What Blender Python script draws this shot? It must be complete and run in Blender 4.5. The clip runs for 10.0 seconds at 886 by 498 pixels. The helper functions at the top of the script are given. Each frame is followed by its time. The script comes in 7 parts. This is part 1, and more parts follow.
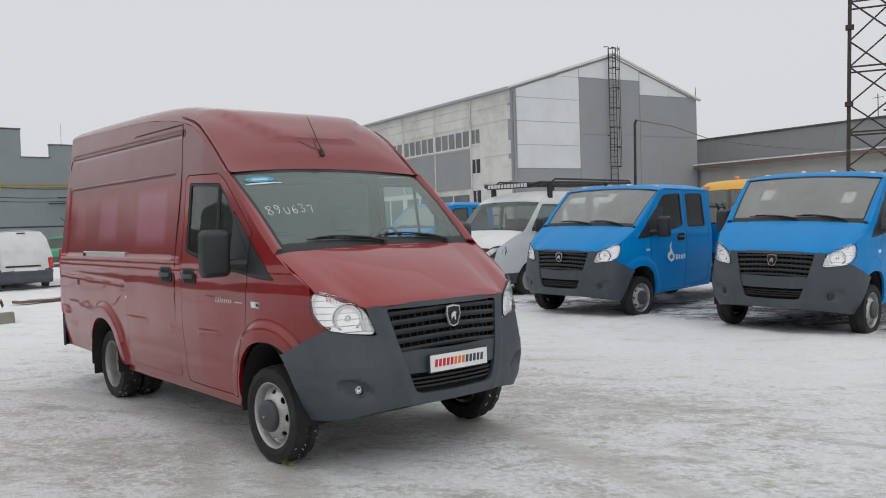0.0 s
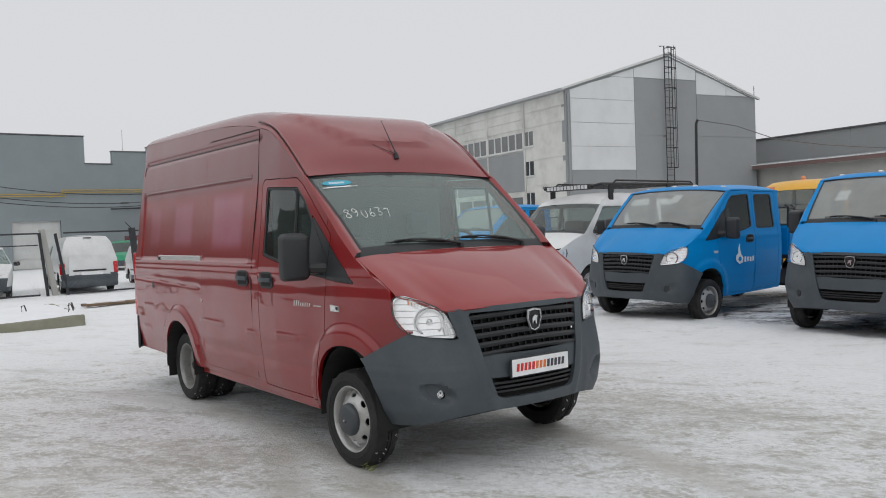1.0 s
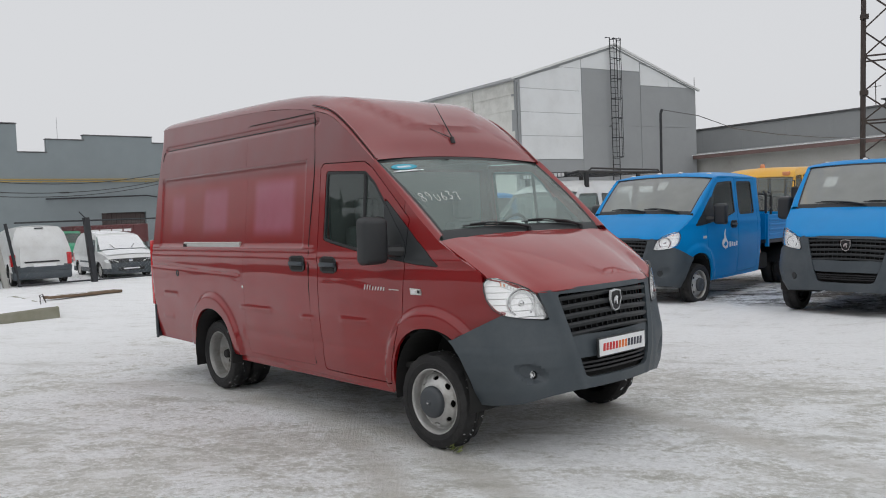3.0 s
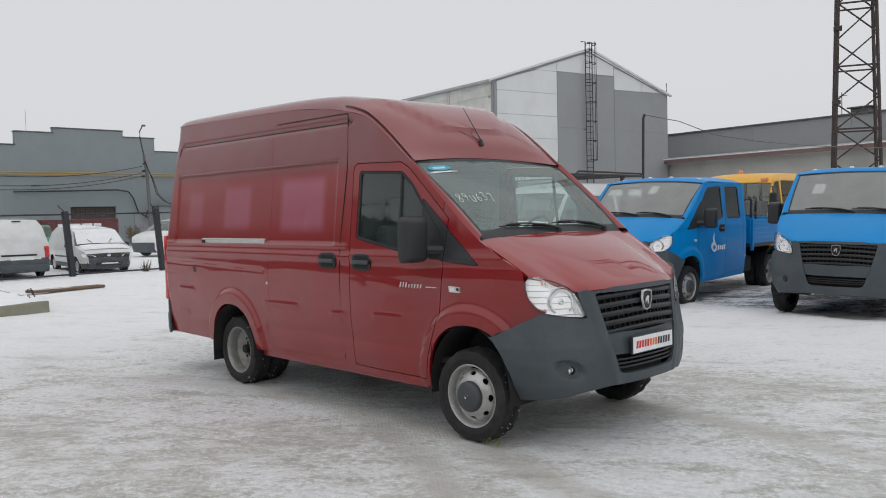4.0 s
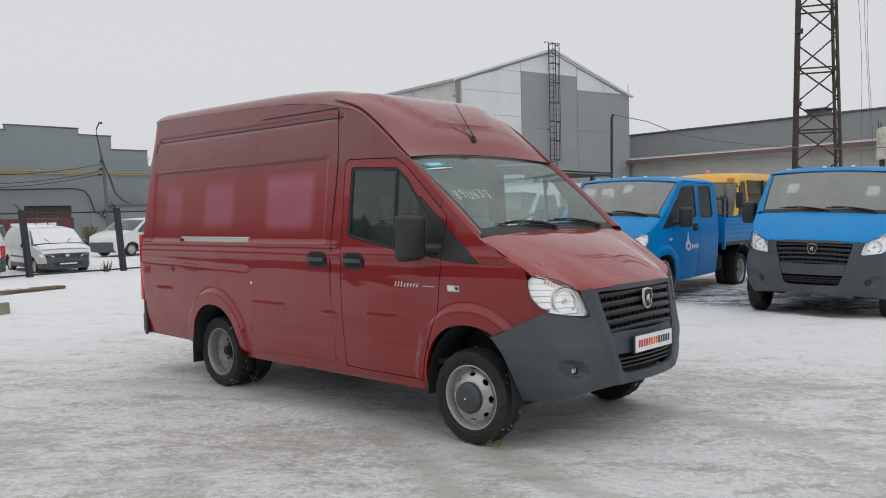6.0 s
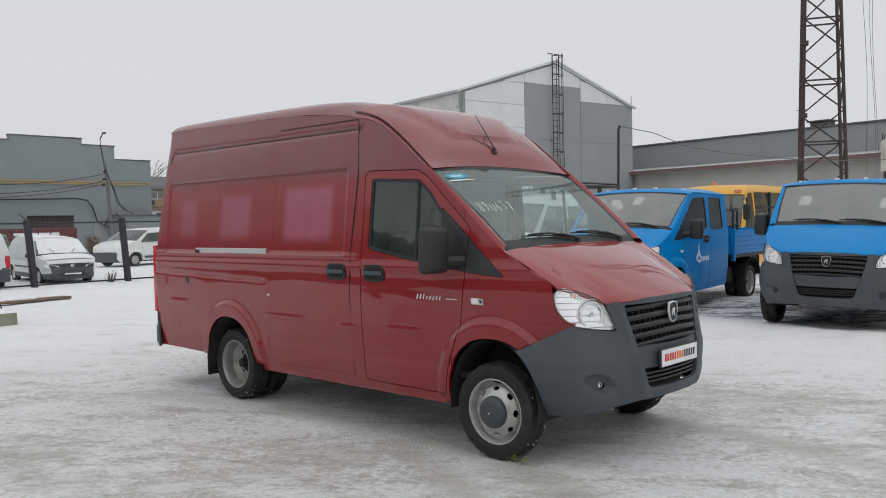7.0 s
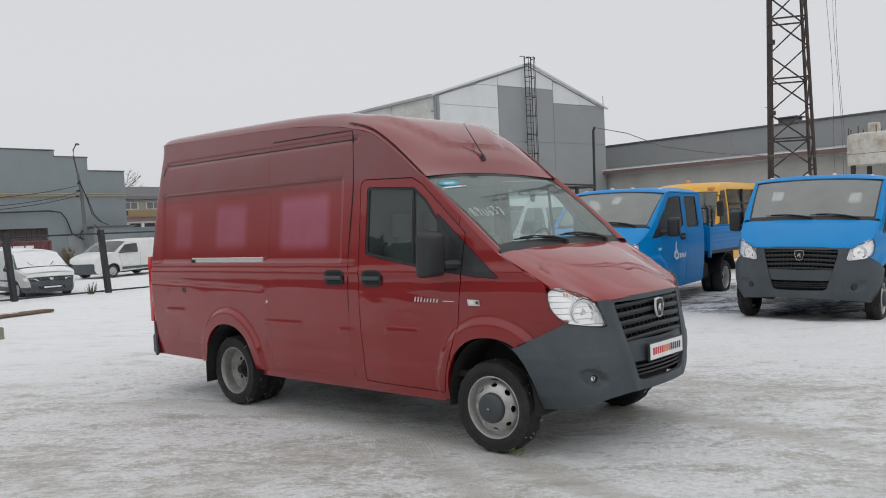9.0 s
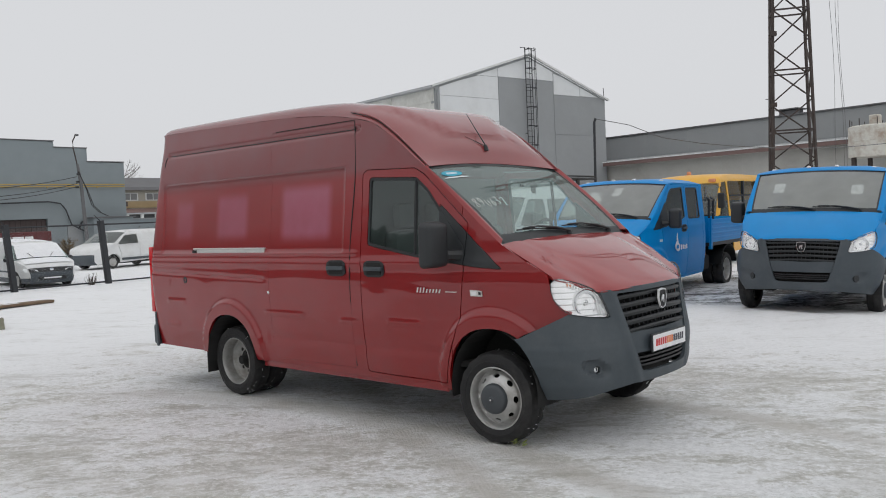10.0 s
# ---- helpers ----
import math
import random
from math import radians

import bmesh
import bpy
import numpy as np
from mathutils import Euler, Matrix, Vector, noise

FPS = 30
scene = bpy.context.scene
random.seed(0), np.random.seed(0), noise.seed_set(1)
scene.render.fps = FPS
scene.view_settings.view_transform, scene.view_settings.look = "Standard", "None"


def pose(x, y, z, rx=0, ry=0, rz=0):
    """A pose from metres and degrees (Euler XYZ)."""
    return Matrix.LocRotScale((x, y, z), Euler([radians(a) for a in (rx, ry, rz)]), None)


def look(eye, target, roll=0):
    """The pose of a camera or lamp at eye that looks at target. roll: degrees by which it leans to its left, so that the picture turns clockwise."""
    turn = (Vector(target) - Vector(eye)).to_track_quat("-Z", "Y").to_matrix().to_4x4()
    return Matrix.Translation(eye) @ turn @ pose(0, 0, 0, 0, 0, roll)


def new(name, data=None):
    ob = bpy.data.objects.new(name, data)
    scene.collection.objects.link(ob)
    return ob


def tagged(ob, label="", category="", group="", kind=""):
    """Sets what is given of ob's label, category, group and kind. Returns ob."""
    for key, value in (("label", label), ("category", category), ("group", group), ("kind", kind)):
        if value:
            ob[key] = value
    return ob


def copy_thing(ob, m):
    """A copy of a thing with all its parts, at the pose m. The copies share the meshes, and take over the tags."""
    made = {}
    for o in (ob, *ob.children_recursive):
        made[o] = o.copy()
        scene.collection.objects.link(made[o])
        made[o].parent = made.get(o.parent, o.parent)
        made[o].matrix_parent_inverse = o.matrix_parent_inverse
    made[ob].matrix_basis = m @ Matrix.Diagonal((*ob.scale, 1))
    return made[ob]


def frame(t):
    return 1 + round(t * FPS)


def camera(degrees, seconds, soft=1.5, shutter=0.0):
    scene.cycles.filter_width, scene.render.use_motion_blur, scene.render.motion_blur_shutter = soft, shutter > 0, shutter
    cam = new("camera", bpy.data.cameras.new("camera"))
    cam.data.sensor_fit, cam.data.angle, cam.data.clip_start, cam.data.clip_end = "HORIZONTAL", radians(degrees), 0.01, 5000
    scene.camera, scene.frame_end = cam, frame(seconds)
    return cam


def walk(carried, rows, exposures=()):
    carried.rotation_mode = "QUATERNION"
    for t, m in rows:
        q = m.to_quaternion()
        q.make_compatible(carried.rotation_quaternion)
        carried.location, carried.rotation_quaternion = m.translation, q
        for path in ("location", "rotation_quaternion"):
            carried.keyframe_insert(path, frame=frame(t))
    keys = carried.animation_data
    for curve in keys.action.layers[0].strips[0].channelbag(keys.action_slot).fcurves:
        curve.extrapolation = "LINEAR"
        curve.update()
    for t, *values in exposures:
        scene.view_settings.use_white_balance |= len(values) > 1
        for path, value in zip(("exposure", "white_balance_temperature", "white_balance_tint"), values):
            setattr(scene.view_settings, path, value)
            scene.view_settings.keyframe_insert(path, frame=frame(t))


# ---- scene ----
cam = camera(56.3, 10.0, 1.0)
PATH = [
    (0, (5.275, -3.731, 1.65), (3.751, -2.438, 1.583), -1.8),
    (0.5, (5.178, -3.66, 1.649), (3.598, -2.435, 1.588), -2.3),
    (1, (5.099, -3.857, 1.656), (3.5, -2.657, 1.6), -2.1),
    (1.5, (5.002, -4.028, 1.657), (3.403, -2.828, 1.6), -2.0),
    (2, (4.754, -4.139, 1.631), (3.164, -2.927, 1.575), -2.0),
    (2.5, (4.545, -4.345, 1.684), (2.982, -3.099, 1.625), -2.0),
    (2.7, (4.523, -4.487, 1.646), (2.994, -3.199, 1.572), -2.4),
    (4, (4.237, -5.211, 1.669), (2.802, -3.821, 1.579), -1.4),
    (4.5, (4.262, -5.332, 1.683), (2.863, -3.906, 1.593), -1.9),
    (5, (4.246, -5.356, 1.677), (2.865, -3.914, 1.58), -1.8),
    (6.5, (3.802, -5.293, 1.652), (2.441, -3.83, 1.569), -1.2),
    (7, (3.779, -5.383, 1.671), (2.414, -3.923, 1.604), -1.2),
    (7.5, (3.795, -5.49, 1.678), (2.443, -4.018, 1.621), -1.9),
    (8, (3.799, -5.575, 1.684), (2.477, -4.075, 1.627), -2.2),
    (8.5, (3.817, -5.629, 1.696), (2.5, -4.124, 1.638), -2.5),
    (9, (3.843, -5.681, 1.696), (2.522, -4.18, 1.634), -2.6),
    (9.5, (3.83, -5.671, 1.692), (2.504, -4.176, 1.616), -2.7),
    (10, (3.812, -5.68, 1.687), (2.492, -4.18, 1.605), -2.5),
]
walk(cam, [(t, look(eye, target, roll)) for t, eye, target, roll in PATH])

# ---- world and sun: flat overcast winter sky ----
SUN_EL, SUN_AZ = 56.0, 116.0
world = bpy.data.worlds.new("overcast")
scene.world = world
world.use_nodes = True
wn, wl = world.node_tree.nodes, world.node_tree.links
wn.clear()
w_out = wn.new("ShaderNodeOutputWorld")
w_bg = wn.new("ShaderNodeBackground")
w_sky = wn.new("ShaderNodeTexSky")
w_sky.sky_type = "NISHITA"
w_sky.sun_disc = False
w_sky.sun_elevation = radians(SUN_EL)
w_sky.sun_rotation = radians(SUN_AZ)
w_sky.dust_density = 4.0
w_hsv = wn.new("ShaderNodeHueSaturation")
w_hsv.inputs["Saturation"].default_value = 0.12
w_mix = wn.new("ShaderNodeMix")
w_mix.data_type = "RGBA"
w_mix.inputs[0].default_value = 0.88
w_mix.inputs[7].default_value = (6.20, 6.30, 6.52, 1)
wl.new(w_sky.outputs[0], w_hsv.inputs["Color"])
wl.new(w_hsv.outputs[0], w_mix.inputs[6])
wl.new(w_mix.outputs[2], w_bg.inputs["Color"])
w_bg.inputs["Strength"].default_value = 0.115
wl.new(w_bg.outputs[0], w_out.inputs[0])
sun = new("sun", bpy.data.lights.new("sun", "SUN"))
sun.data.energy = 0.7
sun.data.angle = radians(150)
sun.data.color = (1.0, 0.98, 0.95)
sun.matrix_world = look((18, -9, 30), (0, 0, 0))

# ---- small toolkit ----
def mat(name, base, rough=0.6, metal=0.0, coat=0.0, var=0.08, scale=8.0, bump=0.0, bump_scale=60.0, dirt=None, dirt_amt=0.0, dirt_scale=1.5, spec=0.5, coords="Object", coat_rough=0.03, bump_detail=4):
    """A Principled material with colour variation at two scales, optional dirt patches and fine relief."""
    m = bpy.data.materials.new(name)
    m.use_nodes = True
    n, l = m.node_tree.nodes, m.node_tree.links
    p = n["Principled BSDF"]
    p.inputs["Roughness"].default_value = rough
    p.inputs["Metallic"].default_value = metal
    p.inputs["Coat Weight"].default_value = coat
    p.inputs["Coat Roughness"].default_value = coat_rough
    p.inputs["Specular IOR Level"].default_value = spec
    tc = n.new("ShaderNodeTexCoord")
    n1 = n.new("ShaderNodeTexNoise")
    n1.inputs["Scale"].default_value = scale
    n1.inputs["Detail"].default_value = 6
    n1.inputs["Roughness"].default_value = 0.65
    l.new(tc.outputs[coords], n1.inputs["Vector"])
    ramp = n.new("ShaderNodeMapRange")
    ramp.inputs[1].default_value, ramp.inputs[2].default_value = 0.25, 0.75
    ramp.inputs[3].default_value, ramp.inputs[4].default_value = 1 - var, 1 + var
    l.new(n1.outputs["Fac"], ramp.inputs[0])
    mul = n.new("ShaderNodeMix")
    mul.data_type, mul.blend_type = "RGBA", "MULTIPLY"
    mul.inputs[0].default_value = 1.0
    mul.inputs[6].default_value = (*base, 1)
    l.new(ramp.outputs[0], mul.inputs[7])
    col = mul.outputs[2]
    if dirt:
        n2 = n.new("ShaderNodeTexNoise")
        n2.inputs["Scale"].default_value = dirt_scale
        n2.inputs["Detail"].default_value = 8
        n2.inputs["Roughness"].default_value = 0.7
        l.new(tc.outputs[coords], n2.inputs["Vector"])
        r2 = n.new("ShaderNodeMapRange")
        r2.inputs[1].default_value, r2.inputs[2].default_value = 0.45, 0.72
        r2.inputs[3].default_value, r2.inputs[4].default_value = 0.0, dirt_amt
        l.new(n2.outputs["Fac"], r2.inputs[0])
        mx = n.new("ShaderNodeMix")
        mx.data_type = "RGBA"
        l.new(r2.outputs[0], mx.inputs[0])
        l.new(col, mx.inputs[6])
        mx.inputs[7].default_value = (*dirt, 1)
        col = mx.outputs[2]
        rr = n.new("ShaderNodeMapRange")
        rr.inputs[3].default_value, rr.inputs[4].default_value = rough, min(1, rough + 0.25)
        l.new(r2.outputs[0], rr.inputs[0])
        l.new(rr.outputs[0], p.inputs["Roughness"])
    l.new(col, p.inputs["Base Color"])
    if bump:
        n3 = n.new("ShaderNodeTexNoise")
        n3.inputs["Scale"].default_value = bump_scale
        n3.inputs["Detail"].default_value = bump_detail
        l.new(tc.outputs[coords], n3.inputs["Vector"])
        b = n.new("ShaderNodeBump")
        b.inputs["Strength"].default_value = bump
        b.inputs["Distance"].default_value = 0.01
        l.new(n3.outputs["Fac"], b.inputs["Height"])
        l.new(b.outputs[0], p.inputs["Normal"])
        if coat:
            l.new(b.outputs[0], p.inputs["Coat Normal"])
    return m


def glass_mat(name, tint, haze=0.0, ior=1.5, haze_colour=(0.6, 0.62, 0.6), gloss=0.97):
    """Thin pane: tinted see-through with Fresnel gloss."""
    m = bpy.data.materials.new(name)
    m.use_nodes = True
    n, l = m.node_tree.nodes, m.node_tree.links
    n.clear()
    out = n.new("ShaderNodeOutputMaterial")
    tr = n.new("ShaderNodeBsdfTransparent")
    tr.inputs[0].default_value = (*tint, 1)
    gl = n.new("ShaderNodeBsdfGlossy")
    gl.inputs["Roughness"].default_value = 0.02
    gl.inputs[0].default_value = (gloss * .97, gloss, gloss * .99, 1)
    # both faces of a thin pane mirror alike, more at a glancing angle
    lw = n.new("ShaderNodeLayerWeight")
    lw.inputs["Blend"].default_value = 0.5
    power = n.new("ShaderNodeMath")
    power.operation = "POWER"
    power.inputs[1].default_value = 4.6
    l.new(lw.outputs["Facing"], power.inputs[0])
    fr = n.new("ShaderNodeMapRange")
    fr.inputs[3].default_value, fr.inputs[4].default_value = 1.8 * ((ior - 1) / (ior + 1)) ** 2, 1.0
    l.new(power.outputs[0], fr.inputs[0])
    mx = n.new("ShaderNodeMixShader")
    l.new(fr.outputs[0], mx.inputs[0])
    l.new(tr.outputs[0], mx.inputs[1])
    l.new(gl.outputs[0], mx.inputs[2])
    last = mx.outputs[0]
    if haze:
        df = n.new("ShaderNodeBsdfDiffuse")
        df.inputs[0].default_value = (*haze_colour, 1)
        nz = n.new("ShaderNodeTexNoise")
        nz.inputs["Scale"].default_value = 3.0
        nz.inputs["Detail"].default_value = 6
        tc = n.new("ShaderNodeTexCoord")
        l.new(tc.outputs["Object"], nz.inputs["Vector"])
        mr = n.new("ShaderNodeMapRange")
        mr.inputs[3].default_value, mr.inputs[4].default_value = haze * 0.8, haze * 1.2
        l.new(nz.outputs["Fac"], mr.inputs[0])
        m2 = n.new("ShaderNodeMixShader")
        l.new(mr.outputs[0], m2.inputs[0])
        l.new(last, m2.inputs[1])
        l.new(df.outputs[0], m2.inputs[2])
        last = m2.outputs[0]
    l.new(last, out.inputs[0])
    return m


def link(name, bm, material, parent=None, smooth=False, m=None):
    me = bpy.data.meshes.new(name)
    bm.to_mesh(me)
    bm.free()
    me.materials.append(material)
    if smooth:
        for f in me.polygons:
            f.use_smooth = True
        me.set_sharp_from_angle(angle=radians(smooth if smooth > 1 else 40))
    ob = new(name, me)
    ob.parent = parent
    if m is not None:
        ob.matrix_basis = m
    return ob


def part(name, bm, material, parent, label="", smooth=False):
    ob = link(name, bm, material, parent, smooth)
    return tagged(ob, label)


def root(name, m, label, category, group="", kind=""):
    ob = new(name)
    ob.empty_display_size = 0.2
    ob.matrix_basis = m
    return tagged(ob, label, category, group, kind)


def box(bm, x0, x1, y0, y1, z0, z1, bevel=0.0, segs=1):
    r = bmesh.ops.create_cube(bm, size=1.0)
    for v in r["verts"]:
        v.co = Vector(((x0 + x1) / 2 + v.co.x * (x1 - x0), (y0 + y1) / 2 + v.co.y * (y1 - y0), (z0 + z1) / 2 + v.co.z * (z1 - z0)))
    if bevel:
        es = list({e for v in r["verts"] for e in v.link_edges})
        bmesh.ops.bevel(bm, geom=es, offset=bevel, segments=segs, affect="EDGES", profile=0.5)
    return bm


def boxed(*a, bevel=0.0, segs=1):
    return box(bmesh.new(), *a, bevel=bevel, segs=segs)


def tube(bm, pts, r, n=8, caps=True):
    """A round bar along a line of points."""
    pts = [Vector(p) for p in pts]
    rings = []
    for i, p in enumerate(pts):
        d = (pts[min(i + 1, len(pts) - 1)] - pts[max(i - 1, 0)]).normalized()
        a = d.cross(Vector((0, 0, 1)))
        if a.length < 1e-3:
            a = d.cross(Vector((0, 1, 0)))
        a.normalize()
        b = a.cross(d)
        ri = r[i] if isinstance(r, (list, tuple)) else r
        rings.append([bm.verts.new(p + ri * (math.cos(t) * a + math.sin(t) * b)) for t in (2 * math.pi * k / n for k in range(n))])
    for q0, q1 in zip(rings, rings[1:]):
        for k in range(n):
            bm.faces.new((q0[k], q0[(k + 1) % n], q1[(k + 1) % n], q1[k]))
    if caps:
        bm.faces.new(rings[0][::-1])
        bm.faces.new(rings[-1])
    return bm


def tubed(pts, r, n=8):
    return tube(bmesh.new(), pts, r, n)


def bar(bm, a, b, w, h):
    """A square bar from a to b."""
    a, b = Vector(a), Vector(b)
    d = (b - a).normalized()
    s = d.cross(Vector((0, 0, 1)))
    if s.length < 1e-3:
        s = Vector((1, 0, 0))
    s.normalize()
    u = s.cross(d)
    q = [[bm.verts.new(p + s * i * w / 2 + u * j * h / 2) for i, j in ((-1, -1), (1, -1), (1, 1), (-1, 1))] for p in (a, b)]
    for k in range(4):
        bm.faces.new((q[0][k], q[0][(k + 1) % 4], q[1][(k + 1) % 4], q[1][k]))
    bm.faces.new(q[0][::-1])
    bm.faces.new(q[1])
    return bm


def lathe(prof, n=32, y0=0.0, x=0.0, z=0.0, side=1):
    """Turns a profile of (radius, offset) round an axle along y."""
    bm = bmesh.new()
    rings = [[bm.verts.new((x + r * math.cos(t), y0 + side * o, z + r * math.sin(t))) for t in (2 * math.pi * k / n for k in range(n))] for r, o in prof]
    for q0, q1 in zip(rings, rings[1:]):
        for k in range(n):
            f = (q0[k], q0[(k + 1) % n], q1[(k + 1) % n], q1[k])
            bm.faces.new(f if side > 0 else f[::-1])
    return bm


def poly_plate(pts, pos, depth, bm=None):
    """A flat outline, given in a plane's two coordinates, with thickness; pos(u, v, w) places it."""
    bm = bm or bmesh.new()
    top = [bm.verts.new(pos(u, v, depth)) for u, v in pts]
    low = [bm.verts.new(pos(u, v, 0)) for u, v in pts]
    bm.faces.new(top)
    bm.faces.new(low[::-1])
    for i in range(len(pts)):
        j = (i + 1) % len(pts)
        bm.faces.new((top[i], low[i], low[j], top[j]))
    bmesh.ops.recalc_face_normals(bm, faces=bm.faces)
    return bm


# sheets: a surface in two parameters that can be split along outlines
def sheet(us, vs):
    us, vs = list(us), list(vs)
    P = [(u, v) for v in vs for u in us]
    n = len(us)
    F = [(j * n + i, j * n + i + 1, (j + 1) * n + i + 1, (j + 1) * n + i) for j in range(len(vs) - 1) for i in range(n - 1)]
    return P, F


def inset(pts, r):
    out = []
    n = len(pts)
    area = sum(pts[i][0] * pts[(i + 1) % n][1] - pts[(i + 1) % n][0] * pts[i][1] for i in range(n))
    s = 1 if area > 0 else -1
    for i in range(n):
        p, a, b = (Vector(pts[i]), Vector(pts[i - 1]), Vector(pts[(i + 1) % n]))
        d0, d1 = (p - a).normalized(), (b - p).normalized()
        n0, n1 = Vector((-d0.y, d0.x)) * s, Vector((-d1.y, d1.x)) * s
        m = (n0 + n1)
        m = m / max(0.3, m.length_squared) * 2
        out.append(tuple(p + m * r))
    return out


def outline(pts, r=0.0):
    """Signed distance to an outline with rounded corners, below 0 inside."""
    q = np.array(inset(pts, r) if r else pts, float)

    def d(P):
        P = np.asarray(P, float)
        best = np.full(len(P), 1e9)
        inside = np.zeros(len(P), bool)
        for a, b in zip(q, np.roll(q, -1, 0)):
            ab = b - a
            t = np.clip(((P - a) @ ab) / max(ab @ ab, 1e-12), 0, 1)
            best = np.minimum(best, np.hypot(*(P - a - t[:, None] * ab).T))
            with np.errstate(divide="ignore", invalid="ignore"):
                cross = ((a[1] > P[:, 1]) != (b[1] > P[:, 1])) & (P[:, 0] < (b[0] - a[0]) * (P[:, 1] - a[1]) / (b[1] - a[1] + 1e-15) + a[0])
            inside ^= cross
        return np.where(inside, -best, best) - r
    return d


def oval(cx, cz, rx, rz, power=2.0):
    def d(P):
        P = np.asarray(P, float)
        k = (np.abs((P[:, 0] - cx) / rx) ** power + np.abs((P[:, 1] - cz) / rz) ** power) ** (1 / power)
        return (k - 1) * min(rx, rz)
    return d


def split(sh, d, gap=0.0):
    """Cuts a sheet along d = 0; gives what lies inside and outside, apart by gap."""
    P, F = sh
    if not F:
        return ([], []), ([], [])
    D = d(P)
    out = []
    for sign in (1, -1):
        E = D * sign + gap / 2
        Q, ids, cut, G = [], {}, {}, []

        def keep(i):
            if i not in ids:
                ids[i] = len(Q)
                Q.append(P[i])
            return ids[i]

        def cross(i, j):
            k = (min(i, j), max(i, j))
            if k not in cut:
                t = E[k[0]] / (E[k[0]] - E[k[1]])
                cut[k] = len(Q)
                a, b = P[k[0]], P[k[1]]
                Q.append((a[0] + (b[0] - a[0]) * t, a[1] + (b[1] - a[1]) * t))
            return cut[k]
        for f in F:
            s = [E[i] <= 0 for i in f]
            if all(s):
                G.append(tuple(keep(i) for i in f))
            elif any(s):
                g = []
                for k, i in enumerate(f):
                    j = f[(k + 1) % len(f)]
                    if s[k]:
                        g.append(keep(i))
                    if s[k] != (E[j] <= 0):
                        g.append(cross(i, j))
                if len(set(g)) > 2:
                    G.append(tuple(dict.fromkeys(g)))
        out.append((Q, G))
    return out


def solid(sh, pos, thick=0.02, flip=False, bm=None):
    """Places a sheet in space and turns its rim inward by thick."""
    bm = bm or bmesh.new()
    P, F = sh
    V = [bm.verts.new(pos(u, v)) for u, v in P]
    made = []
    for f in F:
        try:
            made.append(bm.faces.new([V[i] for i in (f[::-1] if flip else f)]))
        except ValueError:
            pass
    bmesh.ops.remove_doubles(bm, verts=V, dist=1e-4)
    bm.normal_update()
    if thick:
        edges = [e for e in bm.edges if e.is_boundary]
        nor = {v: v.normal.copy() for e in edges for v in e.verts}
        co = {tuple(round(c, 5) for c in v.co): nor[v] for v in nor}
        r = bmesh.ops.extrude_edge_only(bm, edges=edges)
        for v in r["geom"]:
            if isinstance(v, bmesh.types.BMVert):
                k = tuple(round(c, 5) for c in v.co)
                v.co -= co.get(k, Vector((0, 0, 0))) * thick
    return bm


def spline(pts, n):
    """Smooth curve through points, n steps a stretch."""
    P = [np.array(p, float) for p in pts]
    P = [2 * P[0] - P[1]] + P + [2 * P[-1] - P[-2]]
    out = []
    for i in range(1, len(P) - 2):
        for k in range(n):
            t = k / n
            out.append(0.5 * ((2 * P[i]) + (P[i + 1] - P[i - 1]) * t + (2 * P[i - 1] - 5 * P[i] + 4 * P[i + 1] - P[i + 2]) * t * t + (3 * P[i] - P[i - 1] - 3 * P[i + 1] + P[i + 2]) * t ** 3))
    out.append(P[-2])
    return out


def loft(rows, nu=4, nv=4):
    """A smooth skin over rows of control points."""
    R = [spline(r, nu) for r in rows]
    cols = [spline([r[i] for r in R], nv) for i in range(len(R[0]))]
    return [[tuple(c[j]) for c in cols] for j in range(len(cols[0]))]


def skin(grid, bm=None, flip=False, thick=0.0):
    bm = bm or bmesh.new()
    V = [[bm.verts.new(p) for p in r] for r in grid]
    for a, b in zip(V, V[1:]):
        for i in range(len(a) - 1):
            f = (a[i], a[i + 1], b[i + 1], b[i])
            bm.faces.new(f[::-1] if flip else f)
    bm.normal_update()
    if thick:
        edges = [e for e in bm.edges if e.is_boundary]
        nor = {tuple(round(c, 5) for c in v.co): v.normal.copy() for e in edges for v in e.verts}
        r = bmesh.ops.extrude_edge_only(bm, edges=edges)
        for v in r["geom"]:
            if isinstance(v, bmesh.types.BMVert):
                v.co -= nor.get(tuple(round(c, 5) for c in v.co), Vector((0, 0, 0))) * thick
    return bm


def steps(a, b, d):
    n = max(1, round((b - a) / d))
    return [a + (b - a) * i / n for i in range(n + 1)]


def smooth01(t):
    t = np.clip(t, 0, 1)
    return t * t * (3 - 2 * t)


# ---- materials ----
RED = mat("red_paint", (0.228, 0.004, 0.006), 0.38, 0.0, 1.0, 0.06, 2.0, 0.9, 1.9, dirt=(0.25, 0.014, 0.015), dirt_amt=0.25, dirt_scale=1.1, spec=0.3, coat_rough=0.03, bump_detail=0)
# lighter copy of the red for hood and roof, skylight put into its colour
REDTOP = mat("red_paint_skylit", (0.27, 0.017, 0.018), 0.45, 0.0, 1.0, 0.07, 2.0, dirt=(0.24, 0.05, 0.05), dirt_amt=0.35, dirt_scale=0.9, spec=0.25, coat_rough=0.07)
BLUE = mat("blue_paint", (0.0, 0.235, 0.600), 0.42, 0.0, 0.14, 0.05, 3.0, dirt=(0.004, 0.255, 0.58), dirt_amt=0.3, dirt_scale=1.6, spec=0.16, coat_rough=0.04)
WHITE = mat("white_paint", (0.72, 0.73, 0.73), 0.35, 0.0, 0.5, 0.04, 3.0, dirt=(0.45, 0.43, 0.40), dirt_amt=0.35, dirt_scale=2.0)
